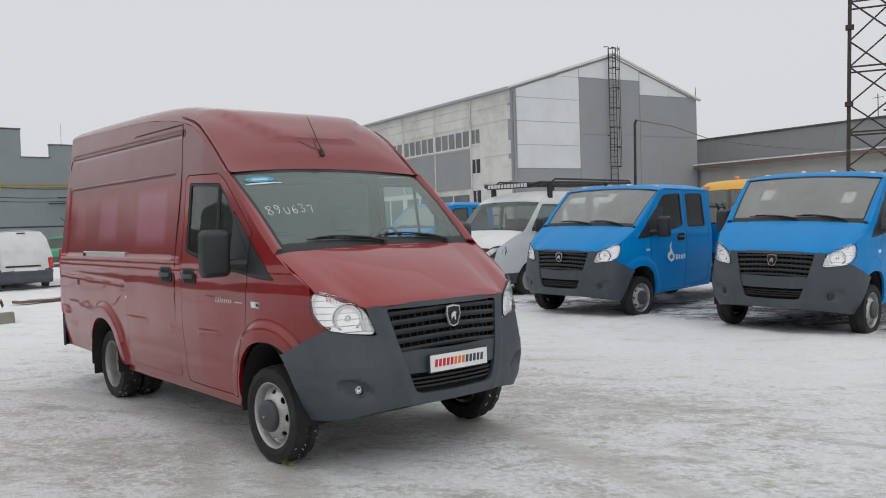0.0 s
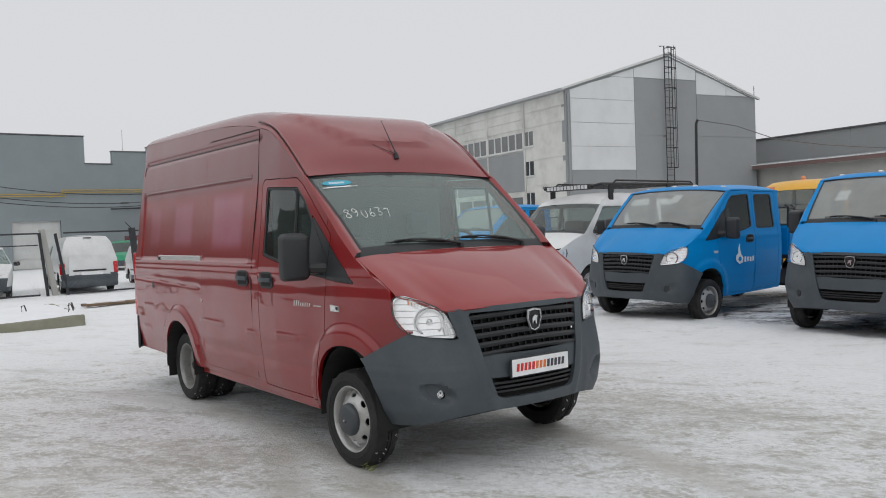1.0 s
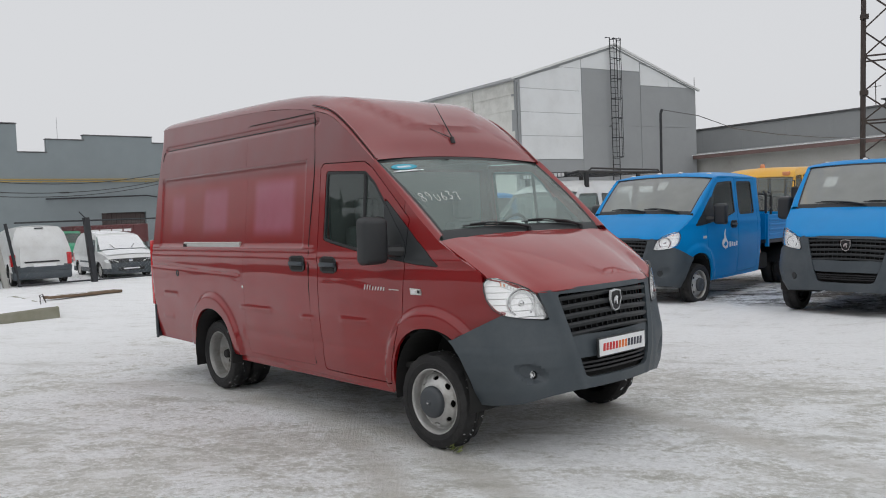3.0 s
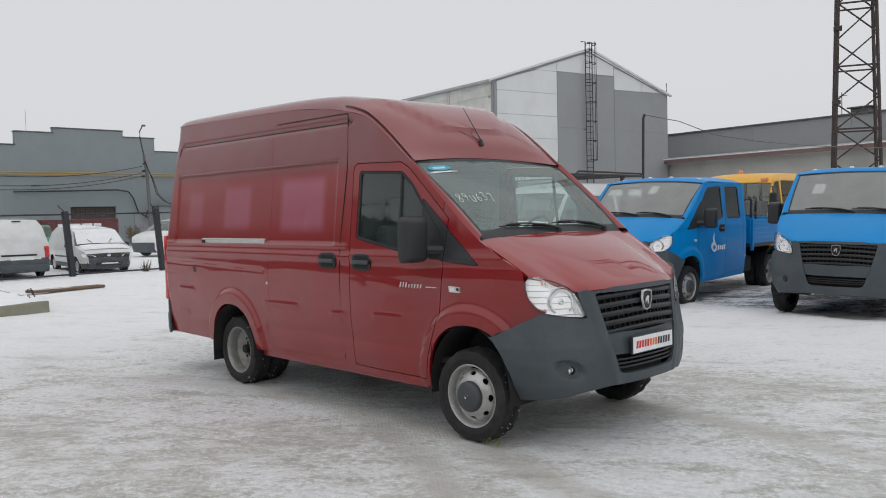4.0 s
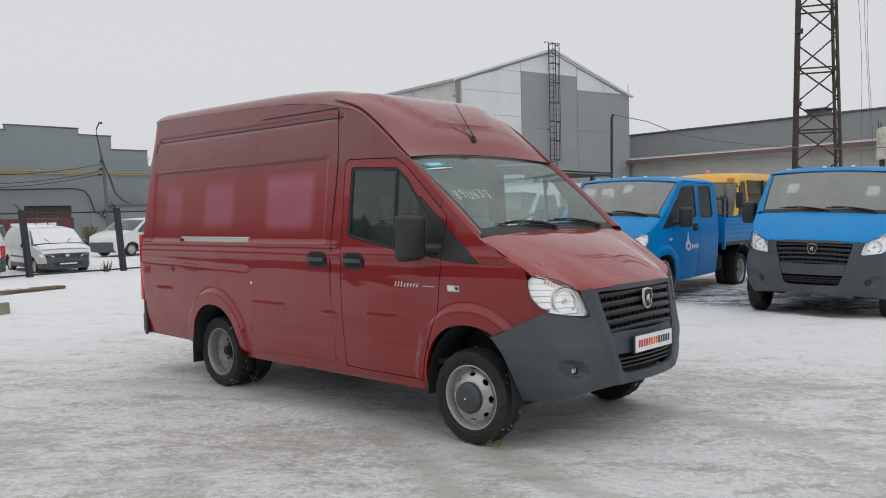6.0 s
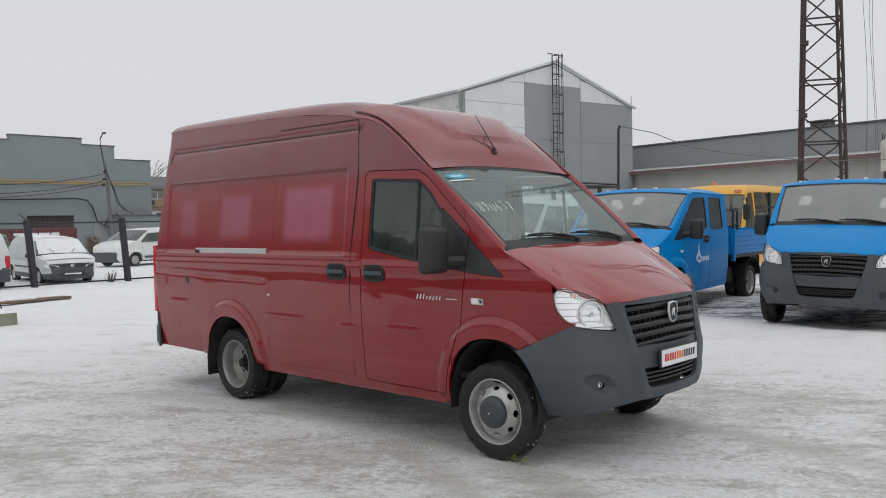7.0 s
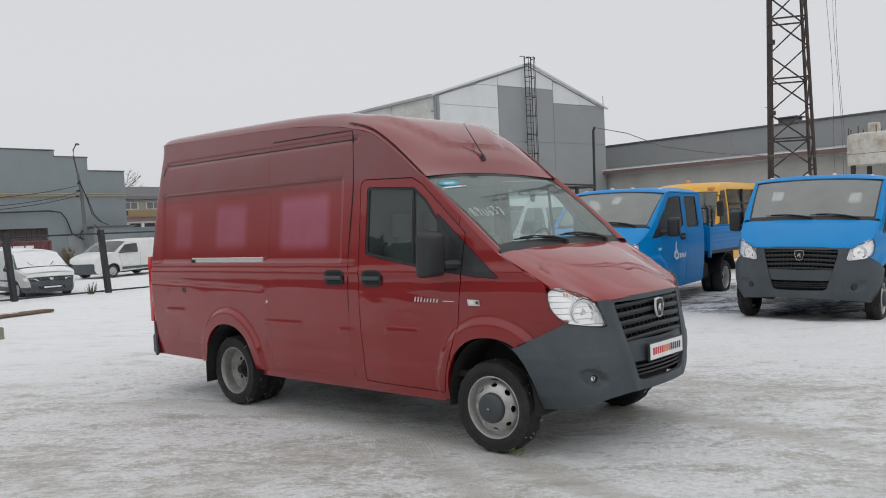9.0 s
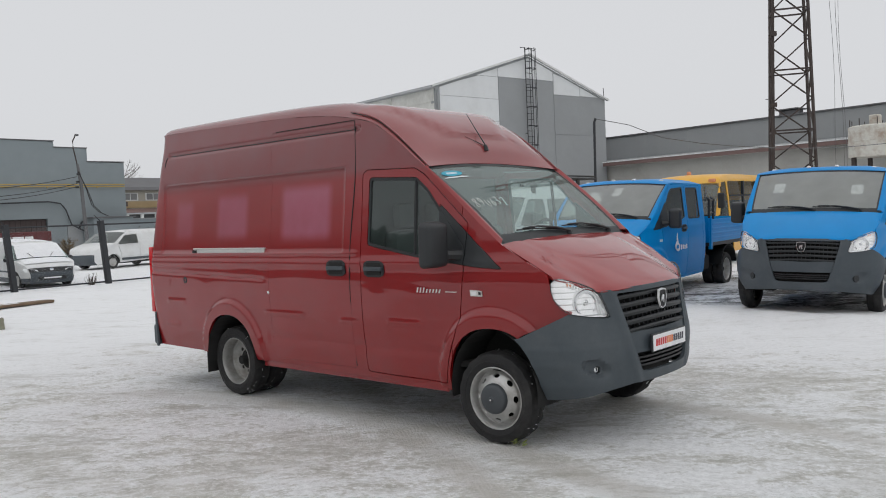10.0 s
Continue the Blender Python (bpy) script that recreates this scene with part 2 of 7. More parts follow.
YELLOW = mat("yellow_paint", (0.78, 0.40, 0.02), 0.4, 0.0, 0.4, 0.05, 3.0, dirt=(0.5, 0.36, 0.12), dirt_amt=0.35)
GREEN = mat("green_paint", (0.02, 0.30, 0.15), 0.5, 0.0, 0.2, 0.08, 3.0)
MAROON = mat("maroon_paint", (0.11, 0.022, 0.024), 0.5, 0.0, 0.2, 0.08, 3.0)
PLASTIC = mat("grey_bumper_plastic", (0.052, 0.066, 0.078), 0.5, 0.0, 0.0, 0.07, 5.0, 0.12, 400, dirt=(0.13, 0.14, 0.15), dirt_amt=0.35, dirt_scale=2.2)
BLACK = mat("black_plastic", (0.014, 0.015, 0.017), 0.45, 0.0, 0.0, 0.1, 8.0, 0.08, 300)
TRIM = mat("dark_trim", (0.024, 0.027, 0.03), 0.5, 0.0, 0.0, 0.1, 8.0)
RUBBER = mat("tyre_rubber", (0.013, 0.013, 0.014), 0.75, 0.0, 0.0, 0.2, 12.0, 0.3, 90, dirt=(0.10, 0.095, 0.09), dirt_amt=0.35, dirt_scale=5.0)
DULLSTEEL = mat("darker_silver_wheel_paint", (0.33, 0.33, 0.32), 0.45, 0.5, 0.0, 0.15, 8.0, dirt=(0.13, 0.11, 0.09), dirt_amt=0.7, dirt_scale=6.0)
STEEL = mat("silver_wheel_paint", (0.50, 0.50, 0.49), 0.36, 0.6, 0.0, 0.12, 8.0, dirt=(0.16, 0.13, 0.10), dirt_amt=0.6, dirt_scale=6.0)
HUBGREY = mat("grey_hub_plastic", (0.055, 0.062, 0.07), 0.45, 0.0, 0.0, 0.08, 8.0)
CHROME = mat("chrome", (0.80, 0.81, 0.82), 0.12, 1.0, 0.0, 0.03, 8.0)
ALU = mat("brushed_aluminium", (0.72, 0.72, 0.70), 0.33, 0.9, 0.0, 0.08, 20.0)
LAMP_BACK = mat("headlamp_reflector", (0.93, 0.94, 0.95), 0.22, 0.4, 0.0, 0.04, 8.0)
LAMP_WHITE = mat("headlamp_housing", (0.88, 0.90, 0.90), 0.35, 0.0, 0.0, 0.05, 8.0)
AMBER = mat("amber_lens", (0.75, 0.30, 0.14), 0.2, 0.0, 0.5, 0.05, 8.0)
REDLENS = mat("red_lens", (0.55, 0.015, 0.02), 0.2, 0.0, 0.5, 0.05, 8.0)
CABIN = mat("cabin_grey", (0.15, 0.16, 0.157), 0.8, 0.0, 0.0, 0.12, 10.0)
SEAT = mat("seat_fabric", (0.12, 0.128, 0.13), 0.9, 0.0, 0.0, 0.2, 30.0, 0.3, 200)
PAPER = mat("paper", (0.80, 0.80, 0.78), 0.8, 0.0, 0.0, 0.04, 8.0)
SIGNRED = mat("print_red", (0.60, 0.03, 0.03), 0.5)
SIGNORANGE = mat("print_orange", (0.70, 0.18, 0.04), 0.5)
SIGNDARK = mat("print_dark", (0.05, 0.05, 0.07), 0.5)
SIGNWHITE = mat("print_white", (0.82, 0.83, 0.84), 0.5, dirt=(0.6, 0.6, 0.6), dirt_amt=0.3, dirt_scale=20)
SIGNCYAN = mat("print_cyan", (0.04, 0.36, 0.50), 0.5)
CHALK = mat("chalk_marker", (0.72, 0.75, 0.73), 0.8)
FLOCK = mat("underbody", (0.018, 0.018, 0.018), 0.9)
# green haze in the pane's colour stands in for mirrored sky
GLASS = glass_mat("windscreen_glass", (0.76, 0.88, 0.85), 0.17, 1.50, (0.43, 0.57, 0.54), 0.98)
DRIVERGLASS = glass_mat("clear_door_glass", (0.86, 0.93, 0.91), 0.0, 1.4)
TRUCKGLASS = glass_mat("hazed_windscreen", (0.72, 0.76, 0.76), 0.36, 1.45)
DARKSCREEN = glass_mat("dark_windscreen", (0.55, 0.60, 0.58), 0.07, 1.4)
SIDEGLASS = glass_mat("door_glass", (0.56, 0.66, 0.64), 0.02, 1.5, (.42, .54, .52), 1.0)
TRUCKDOORGLASS = glass_mat("truck_door_glass", (0.80, 0.87, 0.85), 0.03, 1.45)
# brightness put into the lens as a white haze colour
LENS = glass_mat("lamp_lens", (0.99, 0.99, 0.99), 0.07, 1.25, (0.9, 0.91, 0.92))
DARKGLASS = glass_mat("bus_glass", (0.52, 0.56, 0.54), 0.04)
GRILLE = mat("grille_plastic", (0.015, 0.018, 0.021), 0.5, 0.0, 0.0, 0.1, 8.0)
BADGE = mat("satin_badge", (0.78, 0.79, 0.80), 0.3, 0.9, 0.0, 0.03, 8.0)


def tint_patches(base, name, boxes, tint, amount):
    """A copy of a paint with soft-edged tinted patches, fixed on the panels."""
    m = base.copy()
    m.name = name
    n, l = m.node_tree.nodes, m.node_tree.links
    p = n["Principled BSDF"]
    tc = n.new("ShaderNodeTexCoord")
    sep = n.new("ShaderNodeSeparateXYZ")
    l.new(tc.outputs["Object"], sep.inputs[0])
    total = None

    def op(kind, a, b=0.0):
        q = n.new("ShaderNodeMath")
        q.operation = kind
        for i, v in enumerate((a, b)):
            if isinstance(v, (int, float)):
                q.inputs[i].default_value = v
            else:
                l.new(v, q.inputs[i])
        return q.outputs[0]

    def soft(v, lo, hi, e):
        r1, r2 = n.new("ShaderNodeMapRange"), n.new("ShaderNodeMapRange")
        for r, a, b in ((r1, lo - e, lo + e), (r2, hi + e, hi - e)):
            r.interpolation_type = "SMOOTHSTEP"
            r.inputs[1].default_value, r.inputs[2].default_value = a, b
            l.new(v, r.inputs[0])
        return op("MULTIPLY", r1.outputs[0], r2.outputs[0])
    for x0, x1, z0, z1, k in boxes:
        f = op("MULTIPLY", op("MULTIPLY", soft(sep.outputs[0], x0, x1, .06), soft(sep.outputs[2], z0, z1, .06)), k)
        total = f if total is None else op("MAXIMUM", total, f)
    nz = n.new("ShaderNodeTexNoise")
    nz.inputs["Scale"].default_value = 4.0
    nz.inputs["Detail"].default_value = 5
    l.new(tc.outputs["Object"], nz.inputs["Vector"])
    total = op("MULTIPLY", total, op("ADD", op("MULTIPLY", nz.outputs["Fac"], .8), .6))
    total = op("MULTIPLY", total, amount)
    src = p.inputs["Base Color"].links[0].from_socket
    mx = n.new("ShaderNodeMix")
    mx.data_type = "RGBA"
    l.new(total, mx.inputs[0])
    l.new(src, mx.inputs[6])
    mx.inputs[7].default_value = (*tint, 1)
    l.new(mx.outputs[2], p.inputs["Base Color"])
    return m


REDPANEL = tint_patches(RED, "red_paint_with_pale_patches", ((-2.27, -1.62, 1.52, 1.96, 1.0), (-3.30, -2.82, 1.54, 1.93, .8), (-4.05, -3.76, 1.54, 1.90, .5)), (0.38, 0.11, 0.18), .60)
# upper body greyed in colour, standing in for its pale sky sheen
REDPANEL = tint_patches(REDPANEL, "red_paint_greyed_above", ((-5.0, .5, 2.03, 3.2, 1.0),), (0.165, 0.072, 0.078), .58)
def dull_above(m, z0, z1, low, high):
    """Clear coat that grows rougher towards the upper body."""
    n, l = m.node_tree.nodes, m.node_tree.links
    tc, sep, mr = n.new("ShaderNodeTexCoord"), n.new("ShaderNodeSeparateXYZ"), n.new("ShaderNodeMapRange")
    mr.inputs[1].default_value, mr.inputs[2].default_value = z0, z1
    mr.inputs[3].default_value, mr.inputs[4].default_value = low, high
    l.new(tc.outputs["Object"], sep.inputs[0])
    l.new(sep.outputs[2], mr.inputs[0])
    l.new(mr.outputs[0], n["Principled BSDF"].inputs["Coat Roughness"])


dull_above(REDPANEL, 1.30, 1.60, .03, .19)
dull_above(RED, 1.35, 2.0, .03, .12)
# the same grey sky sheen put into the roof's colour
REDTOP = tint_patches(REDTOP, "red_top_paint_greyed", ((-5.0, -1.30, 2.0, 3.2, 1.0), (-1.30, .5, 2.03, 3.2, .55)), (0.165, 0.072, 0.078), .58)

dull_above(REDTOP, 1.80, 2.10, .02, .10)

# ---- ground ----
def snow_mat():
    m = bpy.data.materials.new("trodden_snow_and_ice")
    m.use_nodes = True
    n, l = m.node_tree.nodes, m.node_tree.links
    p = n["Principled BSDF"]
    tc = n.new("ShaderNodeTexCoord")
    def noise_at(scale, detail=6, rough=0.6, stretch=1.0, turn=45.0, dist=0.0):
        m1, m2 = n.new("ShaderNodeMapping"), n.new("ShaderNodeMapping")
        m1.inputs["Rotation"].default_value = (0, 0, radians(-turn))
        m2.inputs["Scale"].default_value = (1 / stretch, 1, 1)
        l.new(tc.outputs["Object"], m1.inputs["Vector"])
        l.new(m1.outputs[0], m2.inputs["Vector"])
        t = n.new("ShaderNodeTexNoise")
        t.inputs["Scale"].default_value = scale
        t.inputs["Detail"].default_value = detail
        t.inputs["Roughness"].default_value = rough
        t.inputs["Distortion"].default_value = dist
        l.new(m2.outputs[0], t.inputs["Vector"])
        return t.outputs["Fac"]
    def rng(v, a, b, c=0.0, d=1.0):
        r = n.new("ShaderNodeMapRange")
        for i, q in enumerate((a, b, c, d)):
            r.inputs[i + 1].default_value = q
        l.new(v, r.inputs[0])
        return r.outputs[0]
    def math2(op, a, b=0.0):
        q = n.new("ShaderNodeMath")
        q.operation = op
        for i, v in enumerate((a, b)):
            if isinstance(v, (int, float)):
                q.inputs[i].default_value = v
            else:
                l.new(v, q.inputs[i])
        return q.outputs[0]
    def mixc(f, a, b):
        q = n.new("ShaderNodeMix")
        q.data_type = "RGBA"
        l.new(f, q.inputs[0])
        for i, v in ((6, a), (7, b)):
            if isinstance(v, tuple):
                q.inputs[i].default_value = (*v, 1)
            else:
                l.new(v, q.inputs[i])
        return q.outputs[2]
    big = noise_at(0.25, 5, 0.6)
    v1 = noise_at(1.1, 12, 0.66, 1.5, 45, 0.5)
    v2 = noise_at(5.0, 10, 0.70, 1.35, 48, 0.4)
    v3 = noise_at(21, 8, 0.72, 1.2, 20, 0.3)
    v4 = noise_at(62, 5, 0.7)
    sep = n.new("ShaderNodeSeparateXYZ")
    l.new(tc.outputs["Object"], sep.inputs[0])
    X, Y = sep.outputs[0], sep.outputs[1]
    far = math2("MAXIMUM", rng(Y, 2.2, 5.0), rng(X, -5.0, -8.5))
    h = math2("ADD", math2("ADD", math2("MULTIPLY", v1, 0.40), math2("MULTIPLY", v2, 0.34)), math2("MULTIPLY", v3, 0.26))
    w = math2("ADD", h, math2("MULTIPLY", math2("SUBTRACT", big, 0.5), 0.30))
    w = math2("ADD", w, math2("MULTIPLY", far, 0.12))
    # snow on the high spots, worn greenish-grey ice between
    snow = rng(w, 0.465, 0.535)
    icec = mixc(rng(v2, 0.36, 0.64), (0.46, 0.455, 0.415), (0.70, 0.695, 0.665))
    icec = mixc(rng(v3, 0.47, 0.60, 0.0, 0.75), icec, (0.80, 0.80, 0.79))
    snowc = mixc(rng(v3, 0.36, 0.62), (0.69, 0.70, 0.705), (0.89, 0.90, 0.91))
    col = mixc(snow, icec, snowc)
    # grit in the hollows, scraped bright crust
    col = mixc(rng(v4, 0.56, 0.66, 0.0, 0.40), col, (0.34, 0.325, 0.295))
    crust = math2("MULTIPLY", rng(noise_at(0.9, 6, 0.6, 1.8, 10, 0.6), 0.54, 0.62), rng(noise_at(9, 8, 0.78, 1.6, 48), 0.46, 0.56, 0.0, 0.75))
    col = mixc(crust, col, (0.88, 0.89, 0.905))
    col = mixc(rng(noise_at(0.55, 7, 0.65, 1.0, 0, 0.5), 0.52, 0.66, 0.0, 0.28), col, (0.43, 0.415, 0.365))
    # scuffed streaks where wheels have polished the ice
    col = mixc(rng(noise_at(2.2, 9, 0.74, 3.2, 28, 0.3), 0.53, 0.62, 0.0, 0.5), col, (0.37, 0.36, 0.315))
    col = mixc(rng(noise_at(3.1, 9, 0.76, 2.6, 52, 0.3), 0.54, 0.61, 0.0, 0.6), col, (0.86, 0.87, 0.88))
    col = mixc(math2("MULTIPLY", far, rng(v2, 0.34, 0.52, 0.25, 0.75)), col, (0.87, 0.88, 0.895))
    # sandy wheel tracks
    def track(x0, y0, k):
        d = math2("SUBTRACT", X, x0)
        yy = math2("SUBTRACT", y0, math2("MULTIPLY", math2("MULTIPLY", d, d), k))
        e = math2("ABSOLUTE", math2("SUBTRACT", Y, yy))
        return rng(e, 0.24, 0.05)
    tr = math2("MAXIMUM", track(-1.2, -0.86, 0.075), track(-2.07, -0.87, 0.125))
    tr = math2("MAXIMUM", tr, track(-1.2, 0.86, 0.03))
    tr = math2("MULTIPLY", tr, rng(math2("ADD", math2("MULTIPLY", v2, 0.6), math2("MULTIPLY", v3, 0.4)), 0.40, 0.58, 0.10, 0.55))
    tr = math2("MULTIPLY", tr, rng(math2("ABSOLUTE", math2("ADD", X, 0.5)), 4.5, 2.0))
    col = mixc(tr, col, (0.40, 0.36, 0.30))
    # bare wet ground where trucks stand, their deep shade painted in, broken by snow
    edge = math2("ADD", Y, math2("MULTIPLY", math2("SUBTRACT", v1, 0.5), 2.2))
    wet = math2("MULTIPLY", rng(edge, 7.0, 7.5), rng(edge, 15.5, 14.0))
    wet = math2("MULTIPLY", wet, math2("MULTIPLY", rng(X, -9.5, -8.0), rng(X, 3.5, 2.0)))
    wet = math2("MULTIPLY", wet, rng(w, 0.64, 0.56))
    col = mixc(wet, col, (0.045, 0.042, 0.038))
    l.new(col, p.inputs["Base Color"])
    r = math2("ADD", math2("MULTIPLY", snow, 0.28), 0.47)
    r = math2("SUBTRACT", r, math2("MULTIPLY", wet, 0.2))
    l.new(r, p.inputs["Roughness"])
    p.inputs["Specular IOR Level"].default_value = 0.35
    hh = math2("ADD", math2("ADD", math2("MULTIPLY", v1, 0.40), math2("MULTIPLY", v2, 0.50)), math2("ADD", math2("MULTIPLY", v3, 0.50), math2("MULTIPLY", v4, 0.20)))
    # block prints of tyre treads along the tracks
    blocks = math2("MULTIPLY", math2("SINE", math2("ADD", math2("MULTIPLY", X, 130.0), math2("MULTIPLY", Y, 60.0))), math2("SINE", math2("MULTIPLY", Y, 105.0)))
    prints = math2("MAXIMUM", tr, math2("MULTIPLY", rng(noise_at(0.8, 3, 0.5, 4.0, 30), 0.50, 0.58), 0.6))
    hh = math2("ADD", hh, math2("MULTIPLY", math2("MULTIPLY", math2("MULTIPLY", blocks, rng(v2, 0.40, 0.60)), prints), 0.09))
    b = n.new("ShaderNodeBump")
    b.inputs["Strength"].default_value = 0.9
    b.inputs["Distance"].default_value = 0.05
    l.new(hh, b.inputs["Height"])
    l.new(b.outputs[0], p.inputs["Normal"])
    return m


SNOW = snow_mat()
DRIFT = mat("drift_snow", (0.80, 0.81, 0.83), 0.8, 0, 0, 0.06, 3.0, 0.5, 12.0)


def ground_z(x, y):
    near = 1 - smooth01((math.hypot(x + 2, y - 1) - 16) / 10)
    k = noise.noise(Vector((x * .45, y * .45, 0))) * .022 + noise.noise(Vector((x * 1.7, y * 1.7, 3))) * .010 + noise.noise(Vector((x * 5, y * 5, 7))) * .009 + noise.noise(Vector((x * 11, y * 11, 17))) * .005
    for cx, cy in ((.1, -.87), (.1, .87), (-3.155, -.8), (-3.155, .8)):
        k *= float(smooth01((math.hypot(x - cx, y - cy) - .1) / .6))
    soft = float(smooth01((y - 2.5) / 2)) * .4 + .6
    # ploughed snow in front of the parked trucks, packed higher where they stand
    row = float(smooth01((x + 15) / 2)) * float(smooth01((5 - x) / 2))
    bank = row * (.055 * float(smooth01((y - 5.2) / 1.4)) * float(smooth01((19 - y) / 4)) + .05 * math.exp(-((y - 6.1) / .55) ** 2) * (1 + 1.2 * noise.noise(Vector((x * 1.1, y * 1.1, 11)))))
    return float(near) * k * soft + bank - .004


def lines(a0, a1, dense0, dense1, d, far):
    """Grid lines that spread out away from the dense middle."""
    return [dense0 + (a0 - dense0) * ((far - i) / far) ** 3 for i in range(far)] + steps(dense0, dense1, d) + [dense1 + (a1 - dense1) * ((i + 1) / far) ** 3 for i in range(far)]


gx, gy = lines(-400, 400, -13, 6, .085, 24), lines(-400, 400, -5, 9, .085, 24)
bm = bmesh.new()
skin([[(x, y, ground_z(x, y)) for x in gx] for y in gy], bm)
tagged(link("ground", bm, SNOW, None, 80), "grey-white trodden snow and ice over the yard", "snow", kind="structure")

# ---- panel van and crew-cab trucks with the same front ----
BASE_Z = [.26, .40, .60, .85, 1.05, 1.12, 1.25, 1.36, 1.45, 1.7, 2.0, 2.3, 2.5, 2.6, 2.68]
BASE_Y = [.955, .985, 1.015, 1.03, 1.036, 1.035, 1.027, 1.020, 1.012, .982, .950, .925, .905, .892, .885]
TAP_X = [-.9, -.5, 0.0, .17, .34, .58, .72, .8]
TAP_Y = [0, .015, .04, .065, .09, .14, .175, .22]
PLAN = [(1.0, 0), (.985, .25), (.935, .45), (.87, .62), (.81, .76), (.735, .86), (.60, .93), (.45, .968), (.28, .985)]
PLAN = [tuple(p) for p in spline(PLAN, 8)]
ARC = [0.0]
for p0, p1 in zip(PLAN, PLAN[1:]):
    ARC.append(ARC[-1] + math.hypot(p1[0] - p0[0], p1[1] - p0[1]))
PX, PY = [p[0] for p in PLAN], [p[1] for p in PLAN]
DZ = [.26, .36, .45, .6, .75, 1.0, 1.12, 1.24]
DXV = [-.05, -.015, 0, .005, -.008, -.045, -.062, -.09]
YSV = [.87, .925, .980, 1.02, 1.028, 1.006, .997, .985]
F_ARCH, R_ARCH = (.105, .375, .40, .465), (-3.10, .37, .397, .43)


def arc_of(y):
    return float(np.interp(y, PY, ARC))


def front_pos(s, z, off=0.0):
    a = abs(s)
    x, y = float(np.interp(a, ARC, PX)), float(np.interp(a, ARC, PY))
    x2, y2 = float(np.interp(a + .01, ARC, PX)), float(np.interp(a + .01, ARC, PY))
    nx, ny = (y2 - y), -(x2 - x)
    k = math.hypot(nx, ny) or 1
    x += float(np.interp(z, DZ, DXV))
    y *= float(np.interp(z, DZ, YSV))
    if k > 1e-6:
        x, y = x + off * nx / k, y + off * ny / k
    return (x, math.copysign(y, s) if a > 1e-6 else 0.0, z)


def ring_of(x, z, arch):
    cx, cz, rx, rz = arch
    return math.hypot((x - cx) / rx, (z - cz) / rz)


def bump_line(v, at, w):
    return math.exp(-((v - at) / w) ** 2)


def side_y(x, z, kind):
    """Half width of the body at a length and height."""
    y = float(np.interp(z, BASE_Z, BASE_Y)) - float(np.interp(x, TAP_X, TAP_Y))
    r = ring_of(x, z, F_ARCH)
    if z < 1.15:
        y += .03 * float(smooth01((1.34 - r) / .12)) * float(smooth01((1.1 - z) / .2)) * float(smooth01((z - .3) / .15))
    # soft shoulder line and sill tuck
    y += .010 * bump_line(z, 1.30 if x < -1.2 else 1.31, .035)
    y -= .008 * bump_line(z, .62, .05) if x > -2.5 else 0
    if kind == "van":
        # slight waves added to the side sheets so dark streaks mirror there
        for x0, x1, zc in ((-2.55, -1.93, .848), (-1.50, -1.24, .820), (-.93, -.53, .842), (-4.24, -3.84, .900), (-4.3, -4.0, .66)):
            y += .0060 * bump_line(z, zc, .022) * float(smooth01((x - x0) / .05)) * float(smooth01((x1 - x) / .05))
        y += .0022 * bump_line(z, 1.175 + .02 * noise.noise(Vector((x * 1.1, 7.0, 0))), .03)
        y += (.0045 * noise.noise(Vector((x * 2.0, 1.0, z * 3.0))) + .0024 * noise.noise(Vector((x * 3.2, 5.0, z * 8.0)))) * float(smooth01((1.45 - z) / .2))
        r = ring_of(x, z, R_ARCH)
        y += .035 * float(smooth01((1.36 - r) / .10)) * float(smooth01((z - .3) / .15))
        if x < -1.25:
            # pressed panel between the rail line and the upper line
            e = min(x + 4.30, -1.43 - x, z - 1.40, 2.10 - z, .7071 * (x + 4.30 + 2.10 - z) - .022)
            y -= .015 * float(smooth01(e / .018 + .5))
            y -= .017 * bump_line(z, 2.405, .018) * float(smooth01((x + 4.25) / .06))
            y += .007 * bump_line(z, 1.385, .016)
            y -= .009 * bump_line(z, 1.20 - .05 * (x + 4.4) / 1.9, .016) * float(smooth01((-2.50 - x) / .05))
            xr = float(np.interp(z, [.4, 1.2, 2.0, 2.5], [-4.53, -4.59, -4.52, -4.41]))
            d = x - (xr + .10)
            if d < 0:
                y -= .10 - math.sqrt(max(0, .01 - d * d))
    else:
        d = x + 2.26
        if d < 0:
            y -= .06 - math.sqrt(max(0, .0036 - d * d))
    return y


def sym(d):
    return lambda P: d(np.abs(np.asarray(P, float) * (1, 0)) + np.asarray(P, float) * (0, 1))


